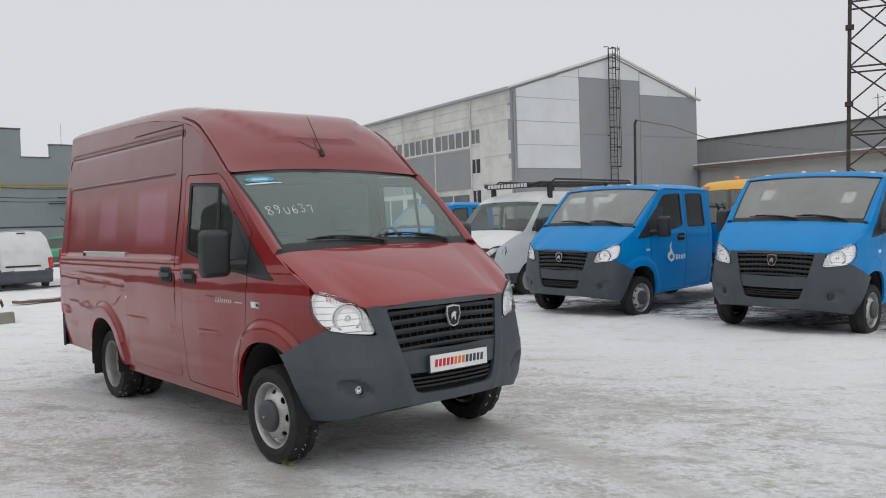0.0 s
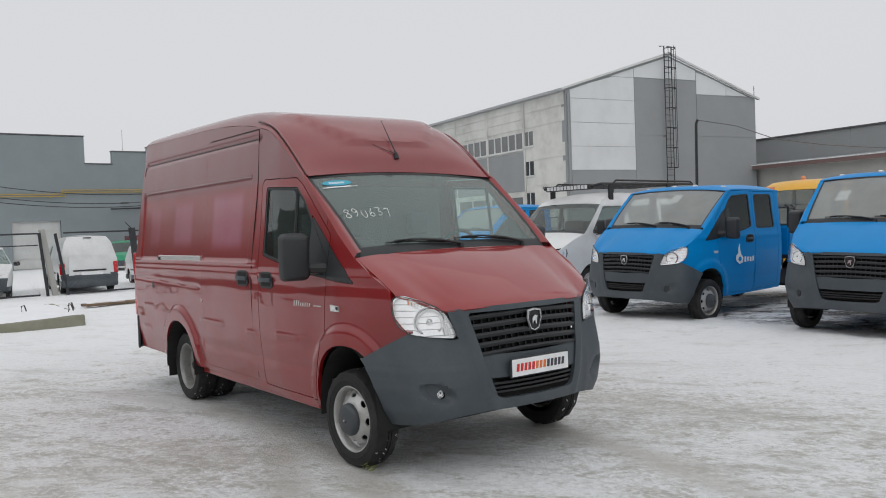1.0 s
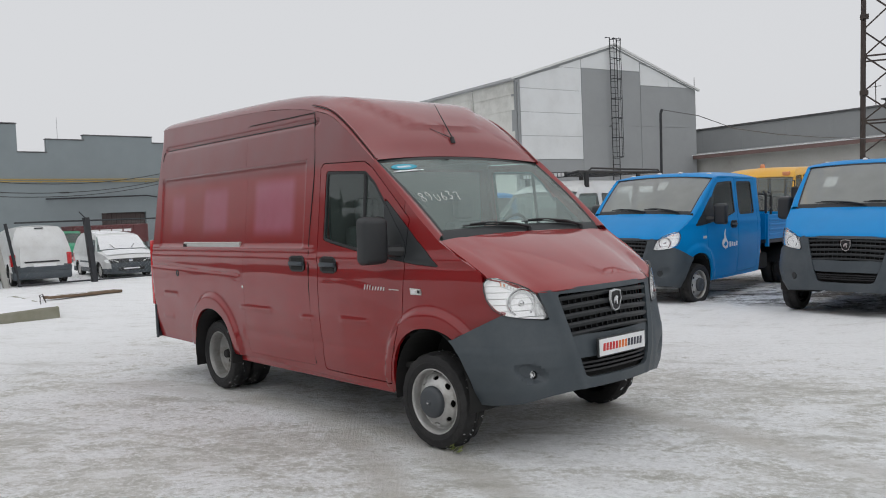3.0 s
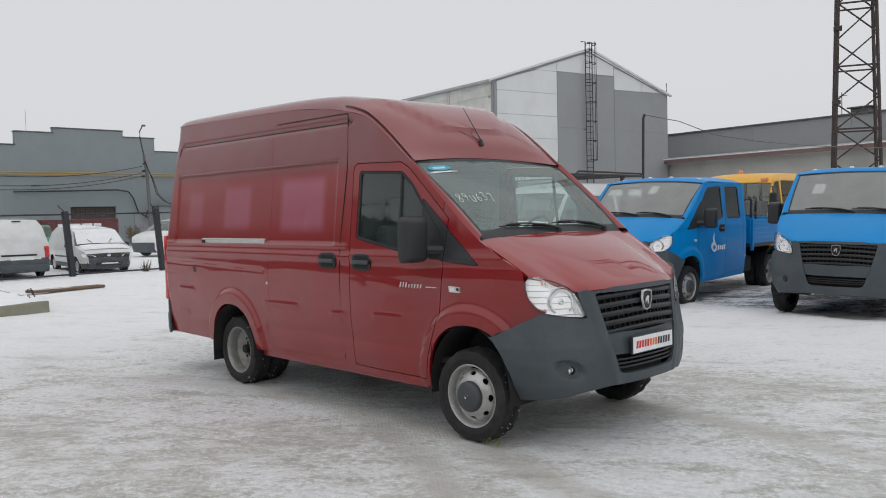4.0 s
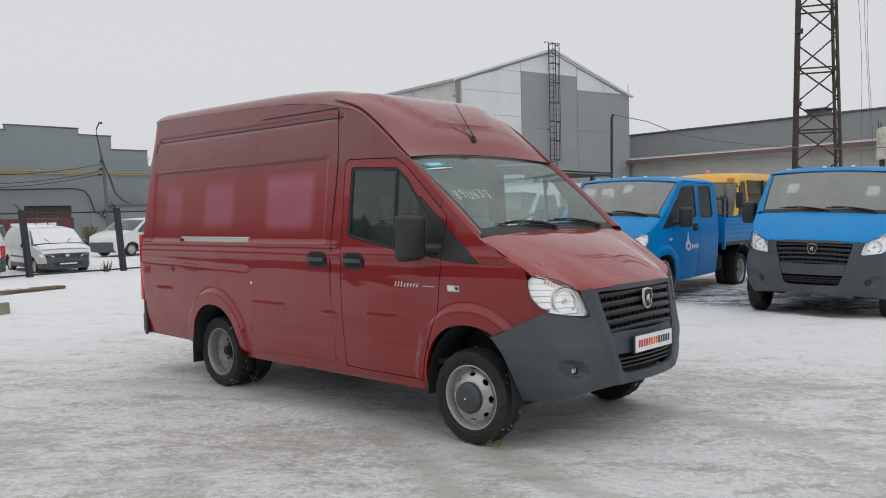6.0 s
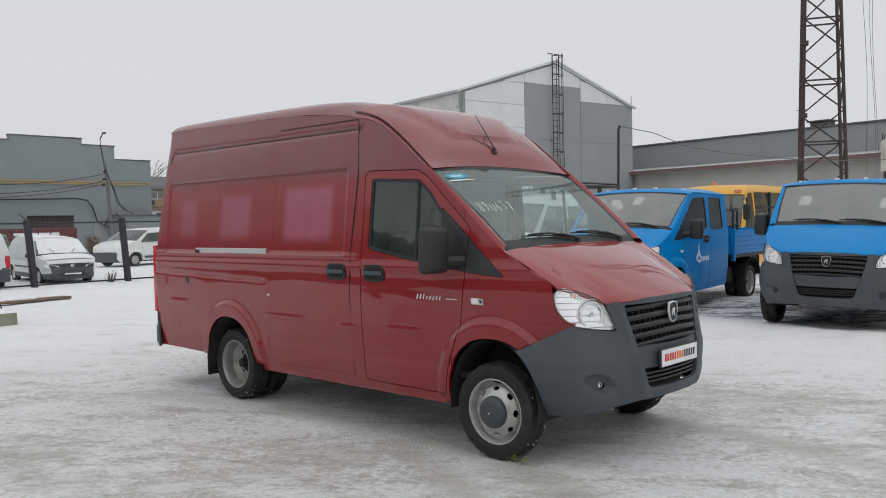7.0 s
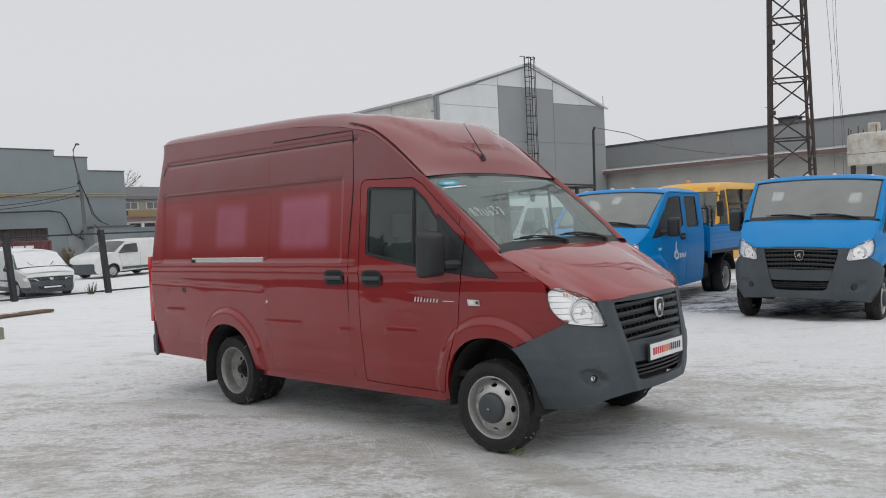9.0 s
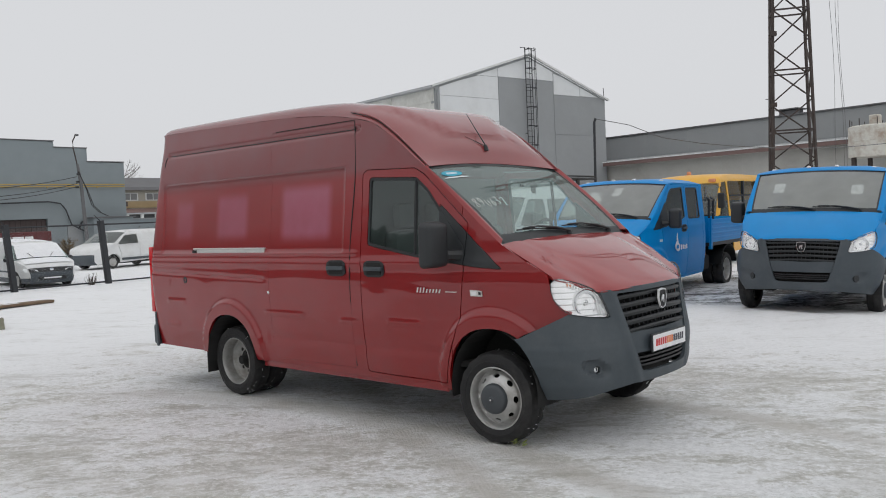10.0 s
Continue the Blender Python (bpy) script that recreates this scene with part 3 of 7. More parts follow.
def wheel(vehicle, x, y, side, steer=0.0, deep=False, paint=None, n=40):
    """Tyre with rim, hub and bolts; side: -1 for the right."""
    R = .338
    tread = [(.228, .088), (.245, .098), (.262, .101), (.264, .104), (.272, .104), (.274, .101), (.30, .100), (.322, .092), (.334, .072), (R, .045), (R, .018), (R - .008, .016), (R - .008, .008), (R, .006), (R, -.006), (R - .008, -.008), (R - .008, -.016), (R, -.018), (R, -.045), (.333, -.068), (.318, -.09), (.29, -.098), (.228, -.085)]
    m = pose(x, side * abs(y), R - .008, 0, 0, steer)
    bmt = bmesh.new()
    nn = n * 2
    rings = []
    for r, o in tread:
        ring = []
        for k in range(nn):
            lug = (.010 if (k + (o > 0)) % 4 < 2 else 0.0) if .30 < r and abs(o) > .04 else 0.0
            if abs(o) > .088:
                lug *= .35
            a = 2 * math.pi * k / nn
            ring.append(bmt.verts.new(((r - lug) * math.cos(a), side * o, (r - lug) * math.sin(a))))
        rings.append(ring)
    for q0, q1 in zip(rings, rings[1:]):
        for k in range(nn):
            f = (q0[k], q0[(k + 1) % nn], q1[(k + 1) % nn], q1[k])
            bmt.faces.new(f if side > 0 else f[::-1])
    t = part("tyre", bmt, RUBBER, vehicle, smooth=30)
    t.matrix_basis = m
    lip = [(.230, .088), (.222, .090), (.214, .080), (.205, .050), (.200, -.06)]
    part("rim", lathe(lip, n, 0, 0, 0, side), paint or STEEL, t, smooth=35)
    prof = [(.206, .030), (.198, .018), (.190, .022), (.183, .040), (.174, .054), (.150, .070), (.128, .086), (.112, .094), (.085, .094)] if not deep else [(.204, -.01), (.197, -.02), (.190, -.016), (.180, -.030), (.165, -.046), (.150, -.052), (.115, -.060), (.095, -.05), (.085, -.05)]
    sh = sheet(steps(0, 2 * math.pi, 2 * math.pi / 96), steps(.085, .204, .0085))
    cnt = 8
    rad = [p[0] for p in prof][::-1]
    off = [p[1] for p in prof][::-1]

    def holes(P):
        P = np.asarray(P, float)
        th = (P[:, 0] + math.pi / cnt) % (2 * math.pi / cnt) - math.pi / cnt
        return np.hypot(th * P[:, 1] / (.027 if not deep else .022), (P[:, 1] - (.163 if not deep else .125)) / (.0155 if not deep else .017)) - 1
    _, disc = split(sh, holes)
    part("disc", solid(disc, lambda a, r: (r * math.cos(a), side * float(np.interp(r, rad, off)), r * math.sin(a)), .012, side < 0), paint or STEEL, t, smooth=35)
    crumbs = random.Random(int(abs(x) * 100) + side + 5)
    bms = bmesh.new()
    for i in range(64):
        a, o = crumbs.random() * 6.283, crumbs.uniform(-.088, .088)
        r = R - crumbs.uniform(.004, .014) - .02 * max(0, abs(o) - .07) / .018
        c = Vector((r * math.cos(a), o, r * math.sin(a)))
        q = c + Vector((crumbs.uniform(-.020, .020), crumbs.uniform(-.026, .026), crumbs.uniform(-.020, .020)))
        tube(bms, [c, q], [crumbs.uniform(.0022, .0045), .0018], 5)
    if n > 35:
        tagged(part("snow_crumbs", bms, DRIFT, t), kind="stuff")
    else:
        bms.free()
    part("brake_drum", lathe([(.0, -.03 if not deep else -.06), (.17, -.03 if not deep else -.06), (.17, -.09)], 24, 0, 0, 0, side), FLOCK, t)
    cap = [(.0, .148), (.016, .148), (.022, .141), (.030, .141), (.080, .138), (.100, .130), (.110, .116), (.112, .085)] if not deep else [(.0, .03), (.034, .03), (.040, .024), (.044, -.03), (.062, -.034), (.066, -.045), (.09, -.048), (.094, -.06)]
    part("hub_cap", lathe(cap, 28, 0, 0, 0, side), HUBGREY if not deep else FLOCK, t, smooth=35)
    if not deep:
        part("hub_bolt", lathe([(.0, .156), (.008, .154), (.01, .14)], 10, 0, 0, 0, side), CHROME, t)
    return t


def emblem_bm(x, y, z, k, heading=-1):
    bm = bmesh.new()
    out = [(-.052, .062), (0, .070), (.052, .062), (.058, .01), (.034, -.055), (0, -.068), (-.034, -.055), (-.058, .01)]
    inn = [(u * .86, v * .86) for u, v in out]
    lo = [bm.verts.new((x, y + u * k, z + v * k)) for u, v in out]
    hi = [bm.verts.new((x + .014, y + u * k * .94, z + v * k * .94)) for u, v in out]
    h2 = [bm.verts.new((x + .014, y + u * k, z + v * k)) for u, v in inn]
    l2 = [bm.verts.new((x + .005, y + u * k, z + v * k)) for u, v in inn]
    for i in range(8):
        j = (i + 1) % 8
        for a, b in ((lo, hi), (hi, h2), (h2, l2)):
            bm.faces.new((a[i], a[j], b[j], b[i]))
    # plain raised figure in the middle
    fig = [(u * .72, v * .72) for u, v in ((-.026, -.03), (-.012, -.008), (.004, .0), (.010, -.036), (.022, -.034), (.02, .012), (.03, .03), (.006, .04), (-.022, .024), (-.03, .0))]
    poly_plate(fig, lambda u, v, w: (x + .009 + w, y + u * k, z + v * k), .006, bm)
    bmesh.ops.recalc_face_normals(bm, faces=bm.faces)
    return bm


def front_end(car, paint, fine, screen):
    """Bumper, grille, headlights, hood, cowl and windscreen, shared by van and trucks."""
    A = arc_of
    s_end = ARC[-1]
    sh = sheet(steps(-s_end, s_end, .03 / fine), steps(.27, 1.22, .025 / fine))
    top5, top6, hlc, arch_s = A(.50), A(.625), A(.855), A(.975)
    low = (.345, .352, .372) if paint is RED else (.30, .315, .345)
    mid = (.43, .428, .408) if paint is RED else (.385, .38, .365)
    B = [(-.3, mid[0]), (-.3, 1.108), (A(.3), 1.104), (top5, 1.098), (top6, 1.092), (A(.575), .93), (A(.56), .905), (A(.62), .905), (hlc, .955), (arch_s + .02, .785), (s_end + .2, .74), (s_end + .2, low[0]), (A(.93), low[1]), (A(.82), low[2]), (A(.6), mid[2]), (A(.4), mid[1])]
    bumper, _ = split(sh, sym(outline(B)))
    arch = oval(*F_ARCH, power=2.2)

    def arch_d(P):
        return arch([front_pos(s, z)[::2] for s, z in P]) + np.where(np.abs(np.asarray(P)[:, 0]) > A(.70), 0, 9)
    _, bumper = split(bumper, arch_d)
    G = [(-.3, 1.072), (A(.495), 1.066), (A(.345), .515), (A(.30), .498), (-.3, .492)]
    _, bumper = split(bumper, sym(outline(G, .012)))
    fog = oval(A(.70), .555, .030, .030)
    _, bumper = split(bumper, sym(fog))

    def bump_pos(s, z):
        off = 0.0
        a = abs(s)
        # raised frame round the grille, swage line and fog-lamp scoop
        off += .012 * bump_line(a - (A(.36) + (z - .5) * (A(.51) - A(.36)) / .57), .035, .03)
        d = math.hypot((a - A(.725)) / .11, (z - .57 - .25 * (a - A(.725))) / .06)
        off -= (.044 if paint is RED else .034) * float(smooth01((1.15 - d) / .5))
        off += .006 * float(smooth01((.735 - z) / .02)) * float(smooth01((a - A(.5)) / .05))
        return front_pos(s, z, off)
    part("bumper", solid(bumper, bump_pos, .03), PLASTIC, car, "dark grey textured plastic bumper", smooth=30)
    for sg in (-1, 1):
        x, y, z = front_pos(sg * A(.70), .555, -.062 if paint is RED else -.042)
        if paint is RED:
            f = part("fog_lamp", lathe([(0, .006), (.014, .004), (.019, -.002), (.022, .004), (.026, .004), (.030, -.03)], 18), CHROME, car, "round clear fog lamp", smooth=40)
        else:
            f = part("fog_lamp_cover", lathe([(0, .022), (.040, .021), (.046, .026), (.060, .026), (.066, .018), (.066, .0)], 22), TRIM, car, "dark round fog-lamp blank", smooth=40)
        f.matrix_basis = Matrix.Translation((x, y, z)) @ pose(0, 0, 0, 0, 0, -90 + sg * (18 if paint is RED else 40))
    # grille
    half = lambda z: A(.345) + (z - .515) * (A(.495) - A(.345)) / .55
    back = sheet(steps(-half(1.07), half(1.07), .06), steps(.49, 1.075, .05))
    back, _ = split(back, sym(outline(G)))
    part("grille_backing", solid(back, lambda s, z: front_pos(s, z, -.075), 0), FLOCK, car)
    surround = sheet(steps(-half(1.07), half(1.07), .03), steps(.49, 1.08, .02))
    surround, _ = split(surround, sym(outline(G)))
    band, _ = split(surround, sym(outline([(-.3, .635), (-.3, .775), (half(.775) + .02, .79), (half(.635) + .02, .635)])))
    part("grille_band", solid(band, lambda s, z: front_pos(s, z, -.012), .04), PLASTIC, car, smooth=30)
    for z, h in ((1.048, .030), (.988, .034), (.928, .034), (.868, .034), (.810, .028)):
        w = half(z) - .004
        bm = bmesh.new()
        prof = [(-.055, .35), (-.012, .5), (-.002, .1), (-.012, -.5), (-.055, -.35)]
        rows = [[front_pos(s, z + q * h - (.018 * (s / w) ** 2), o) for s in steps(-w, w, .06)] for o, q in prof]
        skin(rows, bm)
        part("grille_slat", bm, GRILLE, car, smooth=40)
    for z in (.540, .568, .597):
        w = half(z) - .004
        rows = [[front_pos(s, z + q * .014, o) for s in steps(-w, w, .08)] for o, q in [(-.06, .4), (-.02, .5), (-.02, -.5), (-.06, -.4)]]
        part("intake_slat", skin(rows), BLACK, car)
    bm = bmesh.new()
    for i in range(-8, 9):
        s = i * .056
        zb = .79
        bar(bm, front_pos(s, zb, -.046), front_pos(s * 1.02, 1.06, -.046), .010, .012)
    part("grille_ribs", bm, GRILLE, car)
    ex = front_pos(0, .985)[0]
    em = part("emblem", emblem_bm(ex + .004, 0, .985, 1.12), BADGE, car, "chrome shield badge", smooth=30)
    part("emblem_field", poly_plate([(-.045, .052), (0, .058), (.045, .052), (.049, .01), (.03, -.046), (0, -.056), (-.03, -.046), (-.049, .01)], lambda u, v, w: (ex - .004 + w, u * 1.2, .985 + v * 1.2), .012), BLACK, em)
    # headlights
    H = [(A(.910), 1.11), (A(.908), 1.165), (A(.892), 1.194), (A(.862), 1.194), (A(.77), 1.160), (A(.685), 1.118), (A(.632), 1.070), (A(.596), 1.000), (A(.570), .925), (A(.60), .910), (A(.74), .926), (A(.845), .950), (A(.885), .988), (A(.904), 1.05)]
    for sg in (-1, 1):
        hs = sheet([sg * v for v in steps(A(.54), A(.93), .02 / fine)], steps(.89, 1.21, .02 / fine))
        hs, _ = split(hs, sym(outline(H, .024)))
        lens = part("headlight_lens", solid(hs, lambda s, z: front_pos(s, z, .007), 0, sg < 0), LENS, car, "clear headlight lens", smooth=30)
        lens.visible_shadow = False
        hf = sheet([sg * v for v in steps(A(.54), A(.93), .02 / fine)], steps(.89, 1.21, .0068))
        hf, _ = split(hf, sym(outline(H, .024)))
        part("headlight_housing", solid(hf, lambda s, z: front_pos(s, z, -.016 - .006 * (((z - .89) / .041) % 1)), 0, sg < 0), LAMP_BACK, lens)
        part("lamp_bezel", solid(split(hs, lambda P: -.004 - sym(outline(H, .024))(P))[0], lambda s, z: front_pos(s, z, .008), .014, sg < 0), TRIM, lens)
        bowl = part("reflector", lathe([(.012, -.022), (.040, -.016), (.060, -.006), (.072, .004), (.078, .016), (.090, .017), (.096, .008), (.098, -.02)], 32), CHROME, lens, smooth=30)
        ring = part("bowl_ring", lathe([(.098, .006), (.100, .010), (.103, .009), (.105, -.02)], 32), LAMP_BACK, bowl, smooth=30)
        bowl.matrix_basis = Matrix.Translation(front_pos(sg * A(.735), 1.02, -.028)) @ pose(0, 0, 0, 0, 0, -90 + sg * 24)
        bowl = part("projector", lathe([(.0, .016), (.016, .013), (.024, .004), (.026, -.012)], 20), CHROME, lens, smooth=30)
        bowl.matrix_basis = Matrix.Translation(front_pos(sg * A(.735), 1.02, -.026)) @ pose(0, 0, 0, 0, 0, -90 + sg * 24)
        bm = bmesh.new()
        ind = sheet([sg * v for v in steps(A(.62), A(.90), .02)], steps(1.02, 1.21, .015))
        ind, _ = split(ind, sym(outline([(A(.845), 1.172), (A(.76), 1.132), (A(.72), 1.115), (A(.74), 1.10), (A(.80), 1.115), (A(.848), 1.14)], .005)))
        part("indicator", solid(ind, lambda s, z: front_pos(s, z, -.012), .02, sg < 0, bm), LAMP_WHITE, lens)
        for i in range(7):
            q0, q1 = front_pos(sg * A(.845 - i * .017), 1.163 - i * .009, -.008), front_pos(sg * A(.845 - i * .017), 1.140 - i * .006, -.008)
            part("indicator_rib", bar(bmesh.new(), q0, q1, .007, .007), AMBER if i < 2 else LAMP_BACK, lens)
        for i in range(3):
            part("lamp_fin", bar(bmesh.new(), front_pos(sg * A(.655 - i * .02), 1.035 - .03 * i, -.012), front_pos(sg * A(.645 - i * .022), .935, -.012), .010, .014), LAMP_BACK, lens)
        bm = bmesh.new()
        box(bm, -.008, .008, -.03, .03, -.045, .045, .004)
        fin = part("lamp_fin", bm, LAMP_BACK, lens)
        fin.matrix_basis = Matrix.Translation(front_pos(sg * A(.625), .98, -.03)) @ pose(0, 0, 0, 0, -15, sg * 24)
    # hood
    fr = spline([(0, .938, 1.114), (.3, .915, 1.109), (.5, .872, 1.103), (.625, .812, 1.098), (.765, .735, 1.146), (.878, .60, 1.199)], 6)
    bk = spline([(0, .18, 1.470), (.3, .182, 1.467), (.5, .185, 1.462), (.74, .19, 1.455), (.85, .195, 1.447), (.925, .20, 1.437)], 6)

    def hood_at(i, t, sg):
        f, b = fr[i], bk[i]
        q = f * (1 - t) + b * t
        bulge = .034 * math.sin(math.pi * t) * (1 - abs(q[0] / .93) ** 2.5) - .004 * bump_line(q[0], .50 + .16 * t, .04) * float(smooth01(t / .2))
        lip = -.012 * float(smooth01((.04 - t) / .04))
        return (q[1], sg * q[0], q[2] + bulge + lip)
    ts = [0, .02, .05] + steps(.1, 1, .05)
    rows = [[hood_at(i, t, -1) for i in range(len(fr) - 1, 0, -1)] + [hood_at(i, t, 1) for i in range(len(fr))] for t in ts]
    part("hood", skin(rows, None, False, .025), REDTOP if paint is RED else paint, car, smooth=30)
    # cowl and windscreen
    def ws(u, t):
        """u: -1..1 across, t: 0 base .. 1 top."""
        xc, zc = .165 - .765 * t, 1.478 + .603 * t
        xe, ze, ye = .170 - .705 * t, 1.463 + .572 * t, .868 + .034 * t
        f = abs(u) ** 2
        b = .022 * math.sin(math.pi * t)
        return (xc + (xe - xc) * f + b * .6, u * ye, zc + (ze - zc) * f + b * .6)
    cow = [[(x, y, z - .006) for x, y, z in (hood_at(i, 1.0, -1) for i in range(len(fr) - 1, 0, -1))] + [(x, y, z - .006) for x, y, z in (hood_at(i, 1.0, 1) for i in range(len(fr)))]]
    N = len(cow[0])
    for t in (0.0, .035, .07):
        cow.append([ws(-1 + 2 * i / (N - 1), t) if t else (lambda q: (q[0], q[1], q[2] - .018))(ws(-1 + 2 * i / (N - 1), t)) for i in range(N)])
    part("cowl", skin(cow), TRIM, car, smooth=30)
    us = steps(-1, 1, .08)
    glass = [[ws(u * .992, t) for u in us] for t in steps(.06, .995, .08)]
    g = part("windscreen", skin(glass), screen, car, "green-tinted windscreen glass", smooth=60)
    g.visible_shadow = False
    bm = bmesh.new()
    for u0, u1 in ((-1.0, -.968), (.968, 1.0)):
        skin([[tuple(c + .002 for c in ws(u, t)) for u in (u0, u1)] for t in steps(.04, 1, .08)], bm)
    skin([[tuple(c + .002 for c in ws(u, t)) for u in us] for t in (.968, 1.0)], bm)
    part("windscreen_seal", bm, BLACK, car)
    for u0, u1, up in ((-.72, .03, .085), (.0, .74, .088)):
        bm = bmesh.new()
        lift = lambda u, t, o: Vector(ws(u, t)) + Vector((.6, 0, .8)) * o
        piv, mid = lift(u1, .02, .014), lift(u0 * .55 + u1 * .45, up - .015, .032)
        tube(bm, [piv - Vector((0, 0, .03)), piv], [.024, .020], 8)
        tube(bm, [piv, (piv + mid) / 2 + Vector((.008, 0, .010)), mid], [.013, .010, .007], 6)
        b0, b1 = u0, u0 + (u1 - u0) * .92
        blade = [lift(b0 + (b1 - b0) * k / 8, up - .045 * k / 8 + .012 * math.sin(math.pi * k / 8), .010) for k in range(9)]
        tube(bm, blade, .0055, 5)
        bow = [lift(b0 + (b1 - b0) * k / 8, up - .045 * k / 8 + .012 * math.sin(math.pi * k / 8), .014 + .017 * math.sin(math.pi * k / 8)) for k in range(1, 8)]
        tube(bm, bow, .0065, 5)
        for k in (0, 2, 4, 6):
            tube(bm, [blade[k + 1], bow[k] + Vector((0, 0, .004))], .006, 5)
        for k in (1, 5):
            tube(bm, [blade[k], bow[k] + (bow[k + 1] - bow[k]) * .4, blade[k + 2]], .0055, 5)
        part("wiper", bm, BLACK, car, "black wiper arm with bridged blade", smooth=40)
    return ws


def a_pillars(car, paint, ws, top_x, top_z, kind):
    for sg in (-1, 1):
        rows = []
        for t in steps(0, 1, .1):
            x, z = .20 + (top_x - .20) * t, 1.440 + (top_z - 1.440) * t
            ys = side_y(x, z, kind)
            gx, gy, gz = ws(sg * .985, .02 + .98 * t)
            mid = ((x + gx) / 2 + .014, sg * ((ys + abs(gy)) / 2 + .012), (z + gz) / 2 + .014)
            rows.append([(x, sg * ys, z), mid, (gx, gy, gz)])
        part("a_pillar", skin(loft(rows, 4, 1), None, sg > 0), paint, car, smooth=40)


def mirrors(car):
    for sg in (-1, 1):
        bm = boxed(-.07, .07, -.108, .108, -.17, .17, bevel=.045, segs=4)
        for v in bm.verts:
            if v.co.x > 0:
                v.co.y *= .93
                v.co.z *= .95
        h = part("mirror_housing", bm, TRIM, car, "dark plastic wing mirror", smooth=40)
        h.matrix_basis = pose(-.255, sg * 1.165, 1.452, 0, 2, sg * 8)
        part("mirror_glass", boxed(-.062, -.056, -.062, .062, -.125, .125), CHROME, h)
        part("mirror_arm", tubed([(-.255, sg * 1.10, 1.375), (-.19, sg * 1.04, 1.375), (-.16, sg * .97, 1.37)], [.035, .04, .045], 8), BLACK, car, smooth=40)


def cabin(car, back, seats_x=-.95):
    part("dashboard", boxed(-.42, .12, -.84, .84, .85, 1.40, bevel=.06, segs=2), CABIN, car)
    part("cabin_floor", boxed(back, .15, -.90, .90, .52, .56), FLOCK, car)
    part("bulkhead", boxed(back - .03, back, -.86, .86, .5, 2.0), CABIN, car)
    for y in (-.58, -.18, .52):
        bm = bmesh.new()
        box(bm, seats_x - .08, seats_x + .42, y - .2, y + .2, .85, 1.0, .05, 2)
        box(bm, seats_x - .22, seats_x - .06, y - .2, y + .2, .95, 1.55, .05, 2)
        box(bm, seats_x - .20, seats_x - .10, y - .11, y + .11, 1.57, 1.78, .04, 2)
        part("seat", bm, SEAT, car, smooth=40)
    bm = bmesh.new()
    ring = [(.0 + .19 * math.sin(a) * .55, .42 + .19 * math.cos(a), .19 * math.sin(a) * .83) for a in (2 * math.pi * k / 28 for k in range(29))]
    tube(bm, ring, .014, 6, False)
    for a in (.2, math.pi - .2, -math.pi / 2):
        tube(bm, [(0, .42, 0), (.19 * math.sin(a) * .55, .42 + .19 * math.cos(a), .19 * math.sin(a) * .83)], .016, 6)
    w = part("steering_wheel", bm, BLACK, car, smooth=40)
    w.matrix_basis = pose(-.42, 0, 1.42, 0, -8, 0)


def door_handle(car, x, z, kind, sg=-1):
    y = side_y(x, z, kind)
    bm = bmesh.new()
    pts = [(-.118, .034), (-.108, .050), (-.070, .066), (.070, .066), (.108, .050), (.118, .034), (.118, -.034), (.108, -.050), (.070, -.066), (-.070, -.066), (-.108, -.050), (-.118, -.034)]
    poly_plate(pts, lambda u, v, w: (x + u, sg * (y - .004 + w), z + v), .012, bm)
    h = part("door_handle", bm, BLACK, car, "black pull handle in a round recess")
    part("handle_grip", boxed(x - .105, x + .105, sg * (y + .016) - .014, sg * (y + .016) + .014, z - .016, z + .018, bevel=.008, segs=2), PLASTIC, h, smooth=40)
    part("handle_recess", boxed(x - .082, x + .082, sg * (y + .007) - .003, sg * (y + .007) + .003, z - .05, z + .05), FLOCK, h)


WIN_F = [(-1.12, 1.995), (-.60, 1.965), (-.48, 1.87), (-.11, 1.42), (-.15, 1.37), (-.30, 1.318), (-.60, 1.358), (-.95, 1.418), (-1.125, 1.452)]
TRI = [(-.36, 1.755), (-.12, 1.555), (.215, 1.262), (-.02, 1.280), (-.20, 1.305), (-.38, 1.325)]
DOOR_F = [(-1.195, .415), (-1.20, 1.35), (-1.20, 2.025), (-1.155, 2.058), (-.62, 2.040), (-.52, 1.985), (-.085, 1.60), (-.125, 1.25), (-.165, .90), (-.205, .78), (-.285, .60), (-.32, .45), (-.33, .40)]


